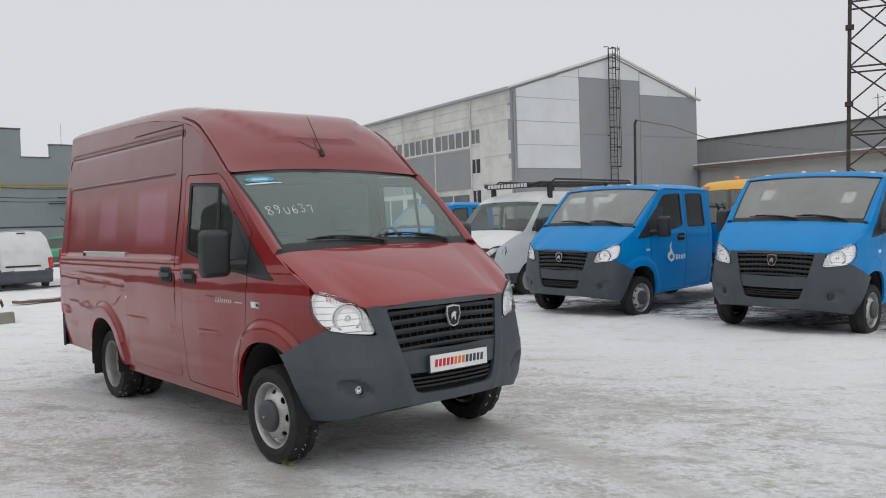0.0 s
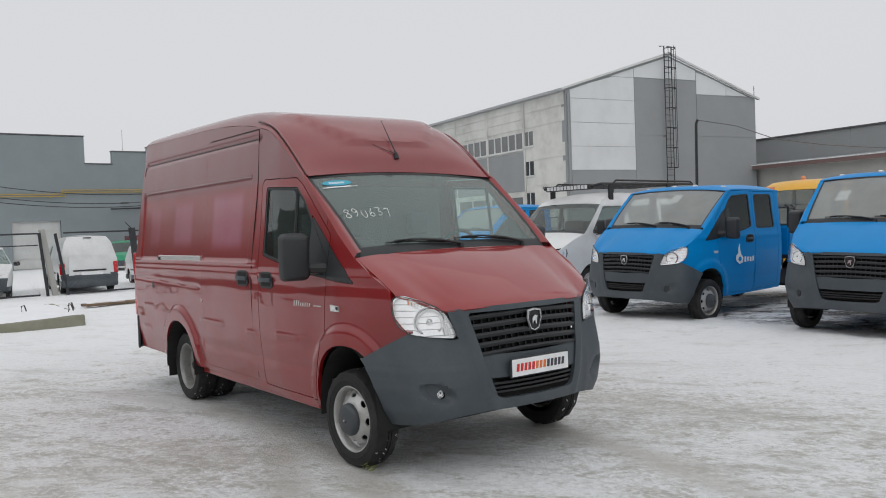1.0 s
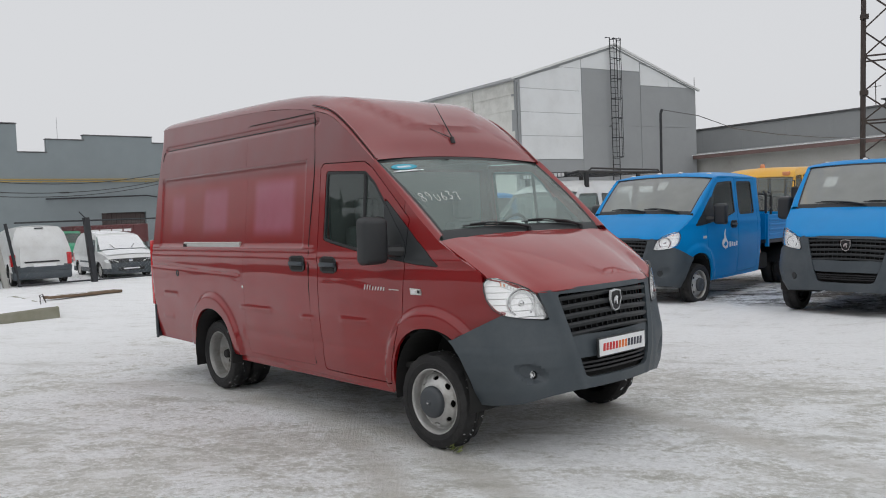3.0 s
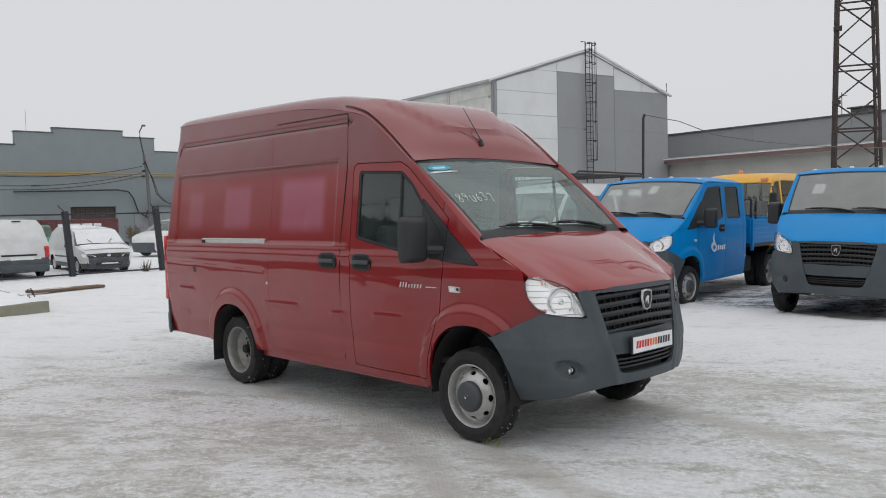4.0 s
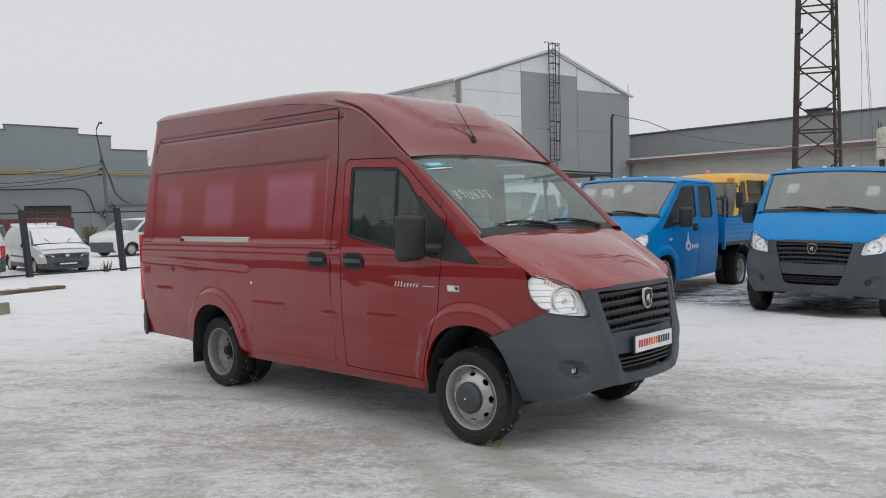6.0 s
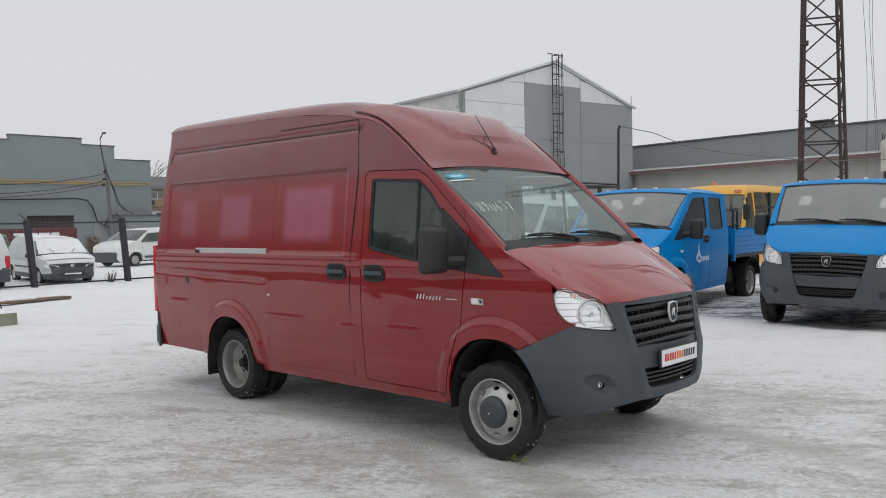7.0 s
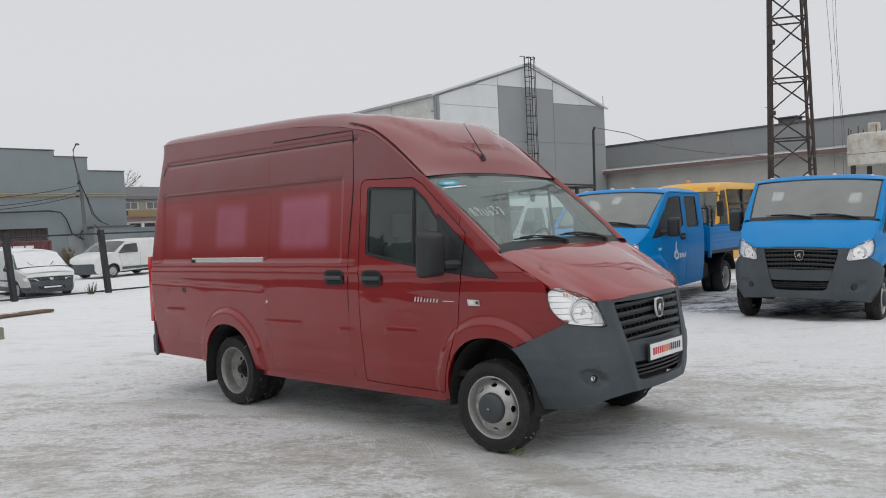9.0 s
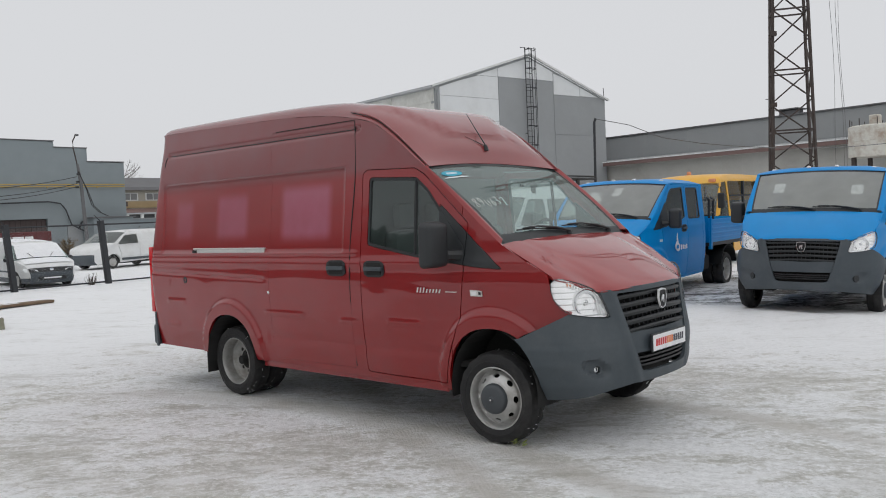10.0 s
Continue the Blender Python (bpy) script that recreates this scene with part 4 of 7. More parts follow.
def build_van(m, label):
    car = root("panel_van", m, label, "van")
    fine = 1.0
    ws = front_end(car, RED, 1.3, GLASS)
    SIDE = [(.30, .345), (-.30, .345), (-1.2, .37), (-3.4, .40), (-4.525, .42), (-4.585, 1.2), (-4.515, 2.0), (-4.418, 2.55), (-4.405, 2.61), (-4.32, 2.635), (-3.95, 2.635), (-3.2, 2.62), (-2.2, 2.595), (-1.65, 2.55), (-1.33, 2.50), (-1.10, 2.44), (-.92, 2.34), (-.76, 2.23), (-.63, 2.13), (-.55, 2.072), (-.51, 2.04), (.20, 1.44), (.555, 1.225), (.575, 1.15), (.595, 1.06), (.66, .985), (.735, .962), (.345, .79), (.42, .6)]
    for sg in (-1, 1):
        pos = lambda x, z: (x, sg * side_y(x, z, "van"), z)
        fl = sg > 0
        sh = sheet(steps(-4.62, .76, .022), steps(.33, 2.66, .0145))
        sh, _ = split(sh, outline(SIDE))
        _, sh = split(sh, oval(*F_ARCH, power=2.2))
        _, sh = split(sh, oval(*R_ARCH, power=2.2))
        door, body = split(sh, outline(DOOR_F, .02), .007)
        win, door = split(door, outline(WIN_F, .03), .004)
        tri, door = split(door, outline(TRI, .004), .004)
        fender, body = split(body, lambda P: -.22 - np.asarray(P)[:, 0] * 1.0 + (np.asarray(P)[:, 1] - .9) * .1, .006)
        tri2, fender = split(fender, outline(TRI, .004), .004)
        if sg < 0:
            slide, body = split(body, outline([(-2.44, .43), (-2.44, 1.30), (-2.44, 2.475), (-1.315, 2.475), (-1.290, 2.05), (-1.325, 1.5), (-1.33, 1.1), (-1.33, .43)], .02), .0016)
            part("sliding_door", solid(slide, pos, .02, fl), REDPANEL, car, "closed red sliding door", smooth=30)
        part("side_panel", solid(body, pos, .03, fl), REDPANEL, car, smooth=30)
        part("fender", solid(fender, pos, .03, fl), RED, car, smooth=30)
        d = part("front_door", solid(door, pos, .03, fl), RED, car, "closed red front door", smooth=30)
        glass, rest = split(win, outline(TRI, .004), .004)
        rim, pane = split(rest, lambda P: -.022 - outline(WIN_F, .03)(P))
        w = part("door_window", solid(pane, lambda x, z: (x, sg * (side_y(x, z, "van") - .012), z), 0, fl), SIDEGLASS if sg < 0 else DRIVERGLASS, d, smooth=60)
        w.visible_shadow = False
        part("window_seal", solid(rim, lambda x, z: (x, sg * (side_y(x, z, "van") - .003), z), .02, fl), BLACK, d, smooth=30)
        bm = solid(tri, lambda x, z: (x, sg * (side_y(x, z, "van") + .001), z), .01, fl)
        solid(tri2, lambda x, z: (x, sg * (side_y(x, z, "van") + .001), z), .01, fl, bm)
        solid(glass, lambda x, z: (x, sg * (side_y(x, z, "van") + .001), z), .01, fl, bm)
        part("corner_trim", bm, TRIM, d, "black plastic corner panel", smooth=30)
        part("window_bar", tubed([(-.61, sg * (side_y(-.61, 1.95, "van") - .01), 1.95), (-.60, sg * (side_y(-.6, 1.37, "van") - .01), 1.37)], .014, 6), BLACK, d)
        door_handle(car, -1.04, 1.260, "van", sg)
        # wheel-arch liners
        for (cx, cz, rx, rz), nm in ((F_ARCH, "f"), (R_ARCH, "r")):
            rows = [[(cx + (rx - .005) * math.cos(a), sg * y, cz + (rz - .005) * math.sin(a)) for a in steps(-.15, math.pi + .15, .16)] for y in (side_y(cx, cz + rz, "van") - .02, .45)]
            bm = skin(rows)
            bm.faces.new([bm.verts.new(c) for c in rows[1]])
            part("wheel_arch_liner", bm, FLOCK, car)
        # side marker lamp
        k = part("side_marker", poly_plate([(-.055, .022), (.05, .018), (.055, -.024), (-.05, -.022)], lambda u, v, w_: (-.005 + u, sg * (side_y(-.005 + u, 1.092 + v, "van") - .002 + w_), 1.092 + v), .01), ALU, car, "clear side marker lamp")
        part("marker_bar", poly_plate([(-.042, .012), (.0, .013), (.01, -.013), (-.038, -.012)], lambda u, v, w_: (-.005 + u, sg * (side_y(-.005, 1.092, "van") + .006 + w_), 1.092 + v), .004), SIGNWHITE, k)
        part("marker_bar", poly_plate([(.022, .010), (.040, .008), (.044, -.012), (.026, -.010)], lambda u, v, w_: (-.005 + u, sg * (side_y(-.005, 1.092, "van") + .006 + w_), 1.092 + v), .004), TRIM, k)
        # rear side: tail lamp edge, fuel flap dimple
        yc = side_y(-4.495, 1.1, "van")
        part("tail_lamp", boxed(-4.590, -4.522, sg * (yc - .054) - .036, sg * (yc - .054) + .036, .76, 1.46, bevel=.012, segs=2), REDLENS, car, "tall red tail lamp", smooth=40)
        part("rear_bumper_corner", skin([[(x - .02, sg * (side_y(max(x, -4.55), .7, "van") + .012), z) for x in (-4.60 + (.16 - .06 * (z - .4)) * q / 4 for q in range(5))] for z in steps(.40, .76, .06)], None, fl, .02), PLASTIC, car, smooth=40)
        wheel(car, .10, .872, sg, 3)
        wheel(car, -3.155, .86, sg, 0, True, DULLSTEEL)
        wheel(car, -3.155, .64, sg, 0, True, DULLSTEEL)
        part("mud_flap", boxed(-3.575, -3.565, sg * .88 - .12, sg * .88 + .12, .19, .45), FLOCK, car)
        part("sill_trim", boxed(-2.66, -.34, sg * .955 - .012, sg * .955 + .012, .33, .40, bevel=.008), RED, car)
    door_handle(car, -1.497, 1.262, "van")
    # chrome rail of the sliding door
    y = side_y(-3.1, 1.405, "van")
    bm = bmesh.new()
    box(bm, -3.70, -2.50, -(y + .016), -(y - .012), 1.424, 1.440, .004)
    box(bm, -3.70, -2.50, -(y + .016), -(y - .012), 1.376, 1.392, .004)
    r = part("slide_rail", bm, ALU, car, "bright aluminium sliding-door rail")
    part("rail_groove", boxed(-3.69, -2.51, -(y + .012), -(y - .01), 1.392, 1.424), ALU, r)
    part("rail_end", boxed(-3.71, -3.64, -(y + .017), -(y - .01), 1.395, 1.42), FLOCK, r)
    # fuel flap dimple and lock
    y = side_y(-3.845, 1.12, "van")
    f = part("fuel_cap", lathe([(0, -.002), (.02, .002), (.03, .004), (.036, -.004)], 16, -y, -3.845, 1.12, -1), TRIM, car)
    part("lock", lathe([(0, .008), (.012, .006), (.014, -.004)], 12, -side_y(-2.45, 1.033, "van"), -2.45, 1.033, -1), SIGNWHITE, car)
    # script badge on the door, as plain shapes
    bm = bmesh.new()
    for i in range(8):
        u, h = -.580 + .031 * i, .040 if i < 3 else .028
        yy = side_y(u, 1.10, "van")
        poly_plate([(u, 1.084), (u + .013, 1.084), (u + .024, 1.084 + h), (u + .011, 1.084 + h)], lambda a, b, c: (a, -(yy - .003 + c), b), .006, bm)
    for u0, u1, zz, h in ((-.30, -.19, 1.092, .006),):
        poly_plate([(u0, zz), (u1, zz), (u1 + .004, zz + h), (u0 + .004, zz + h)], lambda a, b, c: (a, -(side_y(a, 1.10, "van") - .003 + c), b), .006, bm)
    part("script_badge", bm, ALU, car)
    # roof
    ROWS = [(-.605, 2.088, -.51, 2.04, 2), (-.622, 2.14, -.55, 2.072, 2.6), (-.66, 2.235, -.63, 2.13, 3.4), (-.75, 2.335, -.76, 2.23, 4), (-.90, 2.448, -.92, 2.34, 6), (-1.10, 2.555, -1.10, 2.44, 7.5), (-1.35, 2.632, -1.33, 2.50, 9), (-1.65, 2.684, -1.65, 2.55, 11), (-2.2, 2.712, -2.2, 2.595, 12), (-3.2, 2.722, -3.2, 2.62, 14), (-3.95, 2.725, -3.95, 2.635, 14), (-4.32, 2.72, -4.32, 2.635, 14), (-4.395, 2.695, -4.395, 2.62, 12), (-4.418, 2.62, -4.418, 2.56, 10), (-4.425, 2.49, -4.425, 2.44, 8)]
    ss = [math.sin(math.pi / 2 * i / 16) for i in range(17)]
    half_rows = []
    for xc, zc, xe, ze, p in ROWS:
        ye = side_y(max(xe, -4.35), ze, "van") - (0 if xe > -4.35 else .03 if xe > -4.40 else .085)
        half_rows.append([(xc + (xe - xc) * s ** p, s * ye, zc + (ze - zc) * s ** p) for s in ss])
    full = [[(x, -y, z) for x, y, z in r[:0:-1]] + r for r in half_rows]
    cols = [spline([r[i] for r in full], 5) for i in range(len(full[0]))]
    grid = [[tuple(c[j]) for c in cols] for j in range(len(cols[0]))]
    def pressed(q):
        """Raised field on the front of the cap."""
        x, y, z = q
        a = abs(y)
        k = float(smooth01((z - 2.31 - .75 * max(0, a - .36)) / .028)) * float(smooth01((.74 - a) / .06)) * float(smooth01((x + 1.45) / .3))
        return (x + .020 * k, y, z + .020 * k)
    seam = [[c[j] for j in range(0, 32)] for c in (cols[3], cols[-4])]
    grid = [[pressed(q) for q in r] for r in grid]
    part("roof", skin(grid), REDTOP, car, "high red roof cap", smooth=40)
    for sg in (-1, 1):
        line = [(q[0] + .004, q[1] + sg * .006, q[2] + .006) for q in seam[0 if sg < 0 else 1]]
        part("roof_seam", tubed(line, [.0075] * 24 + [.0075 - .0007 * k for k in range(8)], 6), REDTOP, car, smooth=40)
        # thin dark tube drawn in for the shade of the crease
        part("roof_crease_shade", tubed([(q[0] + .004, q[1] + sg * .010, q[2] - .010) for q in line], .0035, 5), FLOCK, car)
        part("roof_gap", boxed(-2.38, -1.31, sg * .908 - .004, sg * .908 + .004, 2.480, 2.485), FLOCK, car)
    bm = bmesh.new()
    tube(bm, [(-.640, 0, 2.20), (-.648, 0, 2.25)], [.024, .015], 10)
    tube(bm, [(-.648, 0, 2.25), (-.842, -.01, 2.54)], [.006, .0025], 6)
    tube(bm, [(-.645, 0, 2.24), (-.74, -.20, 2.335)], [.0035, .0018], 6)
    part("antenna", bm, BLACK, car, "black whip antenna")
    # sealed seam under the roof, curving down at its rear end
    for sg in (-1, 1):
        line = spline([(x, sg * (side_y(x, z, "van") + .001), z) for x, z in ((-4.300, 2.30), (-4.290, 2.345), (-4.255, 2.388), (-4.18, 2.402), (-3.2, 2.405), (-2.45, 2.405), (-1.325, 2.405))], 8)
        part("body_seam", tubed([tuple(q) for q in line], .0045, 6), BLACK, car)
    line = [(x, -(side_y(x, z, "van") - .001), z) for x, z in ((-1.311, 2.475), (-1.292, 2.05), (-1.327, 1.5), (-1.332, 1.1), (-1.332, .45))]
    part("body_seam", tubed([tuple(q) for q in spline(line, 6)], .0055, 5), FLOCK, car)
    # rear wall and underside
    rows = [[(float(np.interp(z, [.4, 1.2, 2.0, 2.5], [-4.53, -4.59, -4.52, -4.41])) + .004, y, z) for y in steps(-.84 + .04 * (z > 2.2), .84 - .04 * (z > 2.2), .2)] for z in steps(.42, 2.48, .2)]
    part("rear_doors", skin(rows), RED, car)
    part("rear_bumper", boxed(-4.65, -4.53, -.98, .98, .40, .62, bevel=.03, segs=2), PLASTIC, car, smooth=40)
    part("underbody", boxed(-4.5, .40, -.78, .78, .36, .46), FLOCK, car)
    part("engine_bay", boxed(-.30, .70, -.62, .62, .35, 1.0), FLOCK, car)
    part("axle", tubed([(-3.145, -.7, .33), (-3.145, .7, .33)], .06, 10), FLOCK, car)
    part("front_beam", tubed([(0, -.8, .3), (0, .8, .3)], .04, 8), FLOCK, car)
    a_pillars(car, RED, ws, -.51, 2.04, "van")
    mirrors(car)
    cabin(car, -1.22)
    # dealer plate in its frame, lettering as plain bars
    x = front_pos(0, .69)[0] + .012
    p = part("plate_frame", boxed(x - .012, x + .008, -.267, .267, .625, .755, bevel=.006), TRIM, car)
    part("plate_sheet", boxed(x + .008, x + .0105, -.258, .258, .634, .746), SIGNWHITE, p)
    for i in range(13):
        y0 = -.222 + i * .0345
        bm = poly_plate([(y0, .666), (y0 + .023, .666), (y0 + .029, .716), (y0 + .006, .716)], lambda u, v, w: (x + .0105 + w, u, v), .002)
        part("plate_bar", bm, SIGNRED if i < 5 else SIGNORANGE if i < 8 else SIGNDARK, p)
    # marker number and round sticker on the glass
    def on_glass(name, bm, material, u, t, lab):
        q = Vector(ws(u, t))
        a = (Vector(ws(u + .05, t)) - q).normalized()
        b = (Vector(ws(u, t + .05)) - q).normalized()
        nrm = a.cross(b).normalized()
        bb = nrm.cross(a)
        M = Matrix((a, bb, nrm)).transposed().to_4x4()
        ob = part(name, bm, material, car, lab)
        ob.matrix_basis = Matrix.Translation(q + nrm * .003) @ M
        return ob
    GLYPH = {"8": [(.5, .55), (.1, .8), (.45, 1), (.8, .82), (.35, .45), (.1, .15), (.5, 0), (.85, .2), (.5, .55)], "9": [(.8, .8), (.4, 1), (.15, .7), (.5, .5), (.8, .75), (.7, .3), (.35, 0)], "0": [(.2, .9), (.12, .4), (.4, .02), (.8, .3), (.85, .85)],
             "6": [(.7, 1), (.3, .6), (.15, .2), (.5, 0), (.8, .25), (.5, .5), (.2, .3)], "3": [(.15, .95), (.6, 1), (.75, .8), (.4, .55), (.8, .35), (.55, .02), (.1, .08)], "7": [(.1, .95), (.8, 1), (.6, .5), (.45, 0)]}
    bm = bmesh.new()
    for i, ch in enumerate("890637"):
        pts = [tuple(q) for q in spline(GLYPH[ch], 5)]
        tube(bm, [(.070 * (i + p[0] * .82) + .01 * p[1], .092 * p[1] + .010 * math.sin(i * 2.1) - .003 * i, 0) for p in pts], .0026, 5)
    on_glass("written_number", bm, CHALK, -.915, .41, "white handwritten number on the glass")
    bm = bmesh.new()
    poly_plate([(.135 * math.cos(a), .036 * math.sin(a)) for a in steps(0, 2 * math.pi - .2, .2)], lambda u, v, w: (u, v, w), .002, bm)
    st = on_glass("glass_sticker", bm, SIGNCYAN, -.755, .875, "blue oval sticker")
    bm = bmesh.new()
    for i in range(6):
        box(bm, -.07 + i * .024, -.056 + i * .024, -.012, .012, .002, .0035)
    box(bm, -.16, .16, -.062, -.054, 0, .002)
    box(bm, -.12, .10, -.052, -.046, 0, .002)
    part("sticker_print", bm, SIGNWHITE, st)
    return car


van = build_van(pose(0, 0, 0) @ Matrix.Diagonal((.997, 1, 1.012, 1)), "dark red metallic high-roof panel van with grey bumper on packed snow")

# ---- blue crew-cab trucks ----
WIN_R = [(-1.27, 1.985), (-1.86, 1.985), (-1.88, 1.42), (-1.27, 1.42)]
DOOR_R = [(-1.215, 2.03), (-1.97, 2.03), (-1.99, .46), (-1.215, .43)]


def build_truck(m, label, group):
    car = root("crew_cab_truck", m, label, "truck", group)
    ws = front_end(car, BLUE, .8, TRUCKGLASS)
    SIDE = [(.30, .345), (-.30, .36), (-2.10, .39), (-2.10, 2.05), (-.75, 2.075), (-.60, 2.065), (-.51, 2.04), (.20, 1.44), (.555, 1.225), (.575, 1.15), (.595, 1.06), (.66, .985), (.735, .962), (.345, .79), (.42, .6)]
    for sg in (-1, 1):
        pos = lambda x, z: (x, sg * side_y(x, z, "truck"), z)
        fl = sg > 0
        sh = sheet(steps(-2.12, .76, .04), steps(.33, 2.09, .03))
        sh, _ = split(sh, outline(SIDE))
        _, sh = split(sh, oval(*F_ARCH, power=2.2))
        door, body = split(sh, outline(DOOR_F, .02), .008)
        rear, body = split(body, outline(DOOR_R, .05), .008)
        win, door = split(door, outline(WIN_F, .03), .004)
        wr, rear = split(rear, outline(WIN_R, .05), .004)
        tri, door = split(door, outline(TRI, .004), .004)
        tri2, body = split(body, outline(TRI, .004), .004)
        part("cab_side", solid(body, pos, .03, fl), BLUE, car, smooth=30)
        for nm, d_sh, w_sh, w_out in (("front_door", door, win, WIN_F), ("rear_door", rear, wr, WIN_R)):
            d = part(nm, solid(d_sh, pos, .03, fl), BLUE, car, smooth=30)
            if nm == "front_door":
                glass, w_sh = split(w_sh, outline(TRI, .004), .004)
            rim, pane = split(w_sh, lambda P: -.025 - outline(w_out, .03)(P))
            w = part("door_window", solid(pane, lambda x, z: (x, sg * (side_y(x, z, "truck") - .012), z), 0, fl), TRUCKDOORGLASS, d, smooth=60)
            w.visible_shadow = False
            part("window_seal", solid(rim, lambda x, z: (x, sg * (side_y(x, z, "truck") - .003), z), .02, fl), BLACK, d, smooth=30)
            if nm == "front_door":
                bm = solid(tri, lambda x, z: (x, sg * (side_y(x, z, "truck") + .001), z), .01, fl)
                solid(tri2, lambda x, z: (x, sg * (side_y(x, z, "truck") + .001), z), .01, fl, bm)
                solid(glass, lambda x, z: (x, sg * (side_y(x, z, "truck") + .001), z), .01, fl, bm)
                part("corner_trim", bm, TRIM, d, smooth=30)
        door_handle(car, -1.03, 1.262, "truck", sg)
        cx, cz, rx, rz = F_ARCH
        rows = [[(cx + (rx - .005) * math.cos(a), sg * y, cz + (rz - .005) * math.sin(a)) for a in steps(-.15, math.pi + .15, .2)] for y in (.97, .45)]
        bm = skin(rows)
        bm.faces.new([bm.verts.new(c) for c in rows[1]])
        part("wheel_arch_liner", bm, FLOCK, car)
        part("side_marker", poly_plate([(-.05, .02), (.05, .02), (.05, -.02), (-.05, -.02)], lambda u, v, w_: (-.05 + u, sg * (side_y(-.05, 1.085, "truck") - .004 + w_), 1.085 + v), .012), LAMP_BACK, car)
        wheel(car, .08, .872, sg, -4, False, None, 32)
        wheel(car, -3.56, .86, sg, 0, True, None, 32)
        wheel(car, -3.56, .64, sg, 0, True, None, 32)
        part("rear_mudguard", skin([[(-3.56 + .46 * math.cos(a), sg * y, .42 + .42 * math.sin(a)) for a in steps(.1, math.pi - .1, .2)] for y in (.50, 1.0)], None, False, .01), BLACK, car)
        # drop side of the bed with pressed ribs
        b = part("drop_side", boxed(-4.95, -2.36, sg * 1.03 - .018, sg * 1.03 + .018, .93, 1.375, bevel=.006), BLUE, car, "blue steel drop side")
        for z in (1.01, 1.10, 1.19, 1.28):
            part("pressed_rib", boxed(-4.88, -2.43, sg * 1.045 - .012, sg * 1.045 + .012, z - .022, z + .022, bevel=.01, segs=2), BLUE, b)
        part("bed_post", boxed(-2.42, -2.35, sg * 1.03 - .03, sg * 1.03 + .03, .80, 1.40, bevel=.006), BLUE, car)
        for px in (-2.40, -2.62):
            part("headboard_post", tubed([(px, sg * 1.0, .95), (px, sg * 1.0, 1.76), (px, sg * .95, 1.80)], .022, 8), BLACK, car)
        for pz in (1.50, 1.74):
            part("headboard_rung", tubed([(-2.40, sg * 1.0, pz), (-2.62, sg * 1.0, pz)], .016, 6), BLACK, car)
        part("a_hinge_lamp", boxed(-2.15, -2.12, sg * .99 - .02, sg * .99 + .02, .70, .76), AMBER, car)
    ROWS = [(-.605, 2.088, -.51, 2.04, 2), (-.66, 2.115, -.60, 2.065, 3), (-.80, 2.145, -.75, 2.075, 4), (-1.3, 2.16, -1.3, 2.062, 5), (-1.9, 2.15, -1.9, 2.052, 5), (-2.05, 2.12, -2.05, 2.05, 5), (-2.11, 2.04, -2.10, 2.03, 5)]
    ss = [math.sin(math.pi / 2 * i / 8) for i in range(9)]
    half_rows = []
    for xc, zc, xe, ze, p in ROWS:
        ye = side_y(max(xe, -2.1), ze, "truck")
        half_rows.append([(xc + (xe - xc) * s ** p, s * ye, zc + (ze - zc) * s ** p) for s in ss])
    full = [[(x, -y, z) for x, y, z in r[:0:-1]] + r for r in half_rows]
    cols = [spline([r[i] for r in full], 4) for i in range(len(full[0]))]
    part("roof", skin([[tuple(c[j]) for c in cols] for j in range(len(cols[0]))]), BLUE, car, smooth=40)
    for y in (-.72, -.2, .2, .72):
        part("roof_marker", boxed(-.80, -.72, y - .03, y + .03, 2.125 - .035 * (abs(y) > .5), 2.165 - .035 * (abs(y) > .5), bevel=.012), LAMP_BACK, car)
    part("cab_back", boxed(-2.115, -2.09, -.95, .95, .45, 2.05), BLUE, car)
    part("underbody", boxed(-2.05, .40, -.78, .78, .36, .46), FLOCK, car)
    part("engine_bay", boxed(-.30, .70, -.62, .62, .35, 1.0), FLOCK, car)
    for sg in (-1, 1):
        part("chassis_rail", boxed(-5.0, -2.0, sg * .42 - .04, sg * .42 + .04, .52, .70), FLOCK, car)
    part("rear_axle", tubed([(-3.56, -.7, .33), (-3.56, .7, .33)], .07, 10), FLOCK, car)
    part("fuel_tank", boxed(-2.85, -2.25, .45, .85, .38, .68, bevel=.05, segs=2), FLOCK, car)
    part("bed_floor", boxed(-4.96, -2.34, -1.02, 1.02, .86, .93), TRIM, car)
    part("headboard", boxed(-2.36, -2.33, -1.02, 1.02, .93, 1.40), BLUE, car)
    part("tailboard", boxed(-4.97, -4.93, -1.02, 1.02, .93, 1.375), BLUE, car)
    bm = bmesh.new()
    for z in (1.45, 1.75):
        tube(bm, [(-2.40, -1.0, z), (-2.40, 1.0, z)], .018, 6)
    part("headboard_frame", bm, BLACK, car)
    a_pillars(car, BLUE, ws, -.51, 2.04, "truck")
    mirrors(car)
    cabin(car, -2.06)
    part("dash_papers", boxed(.02, .06, -.25, .08, 1.405, 1.41), PAPER, car)
    return car


def truck_sheet(truck, ws_y, ws_t):
    bm = boxed(-.115, .115, -.08, .08, 0, .002)
    s = part("notice_sheet", bm, PAPER, truck, "white paper behind the windscreen")
    s.matrix_basis = pose(.165 - .765 * ws_t - .02, ws_y, 1.478 + .603 * ws_t - .03, 0, 38, 0)


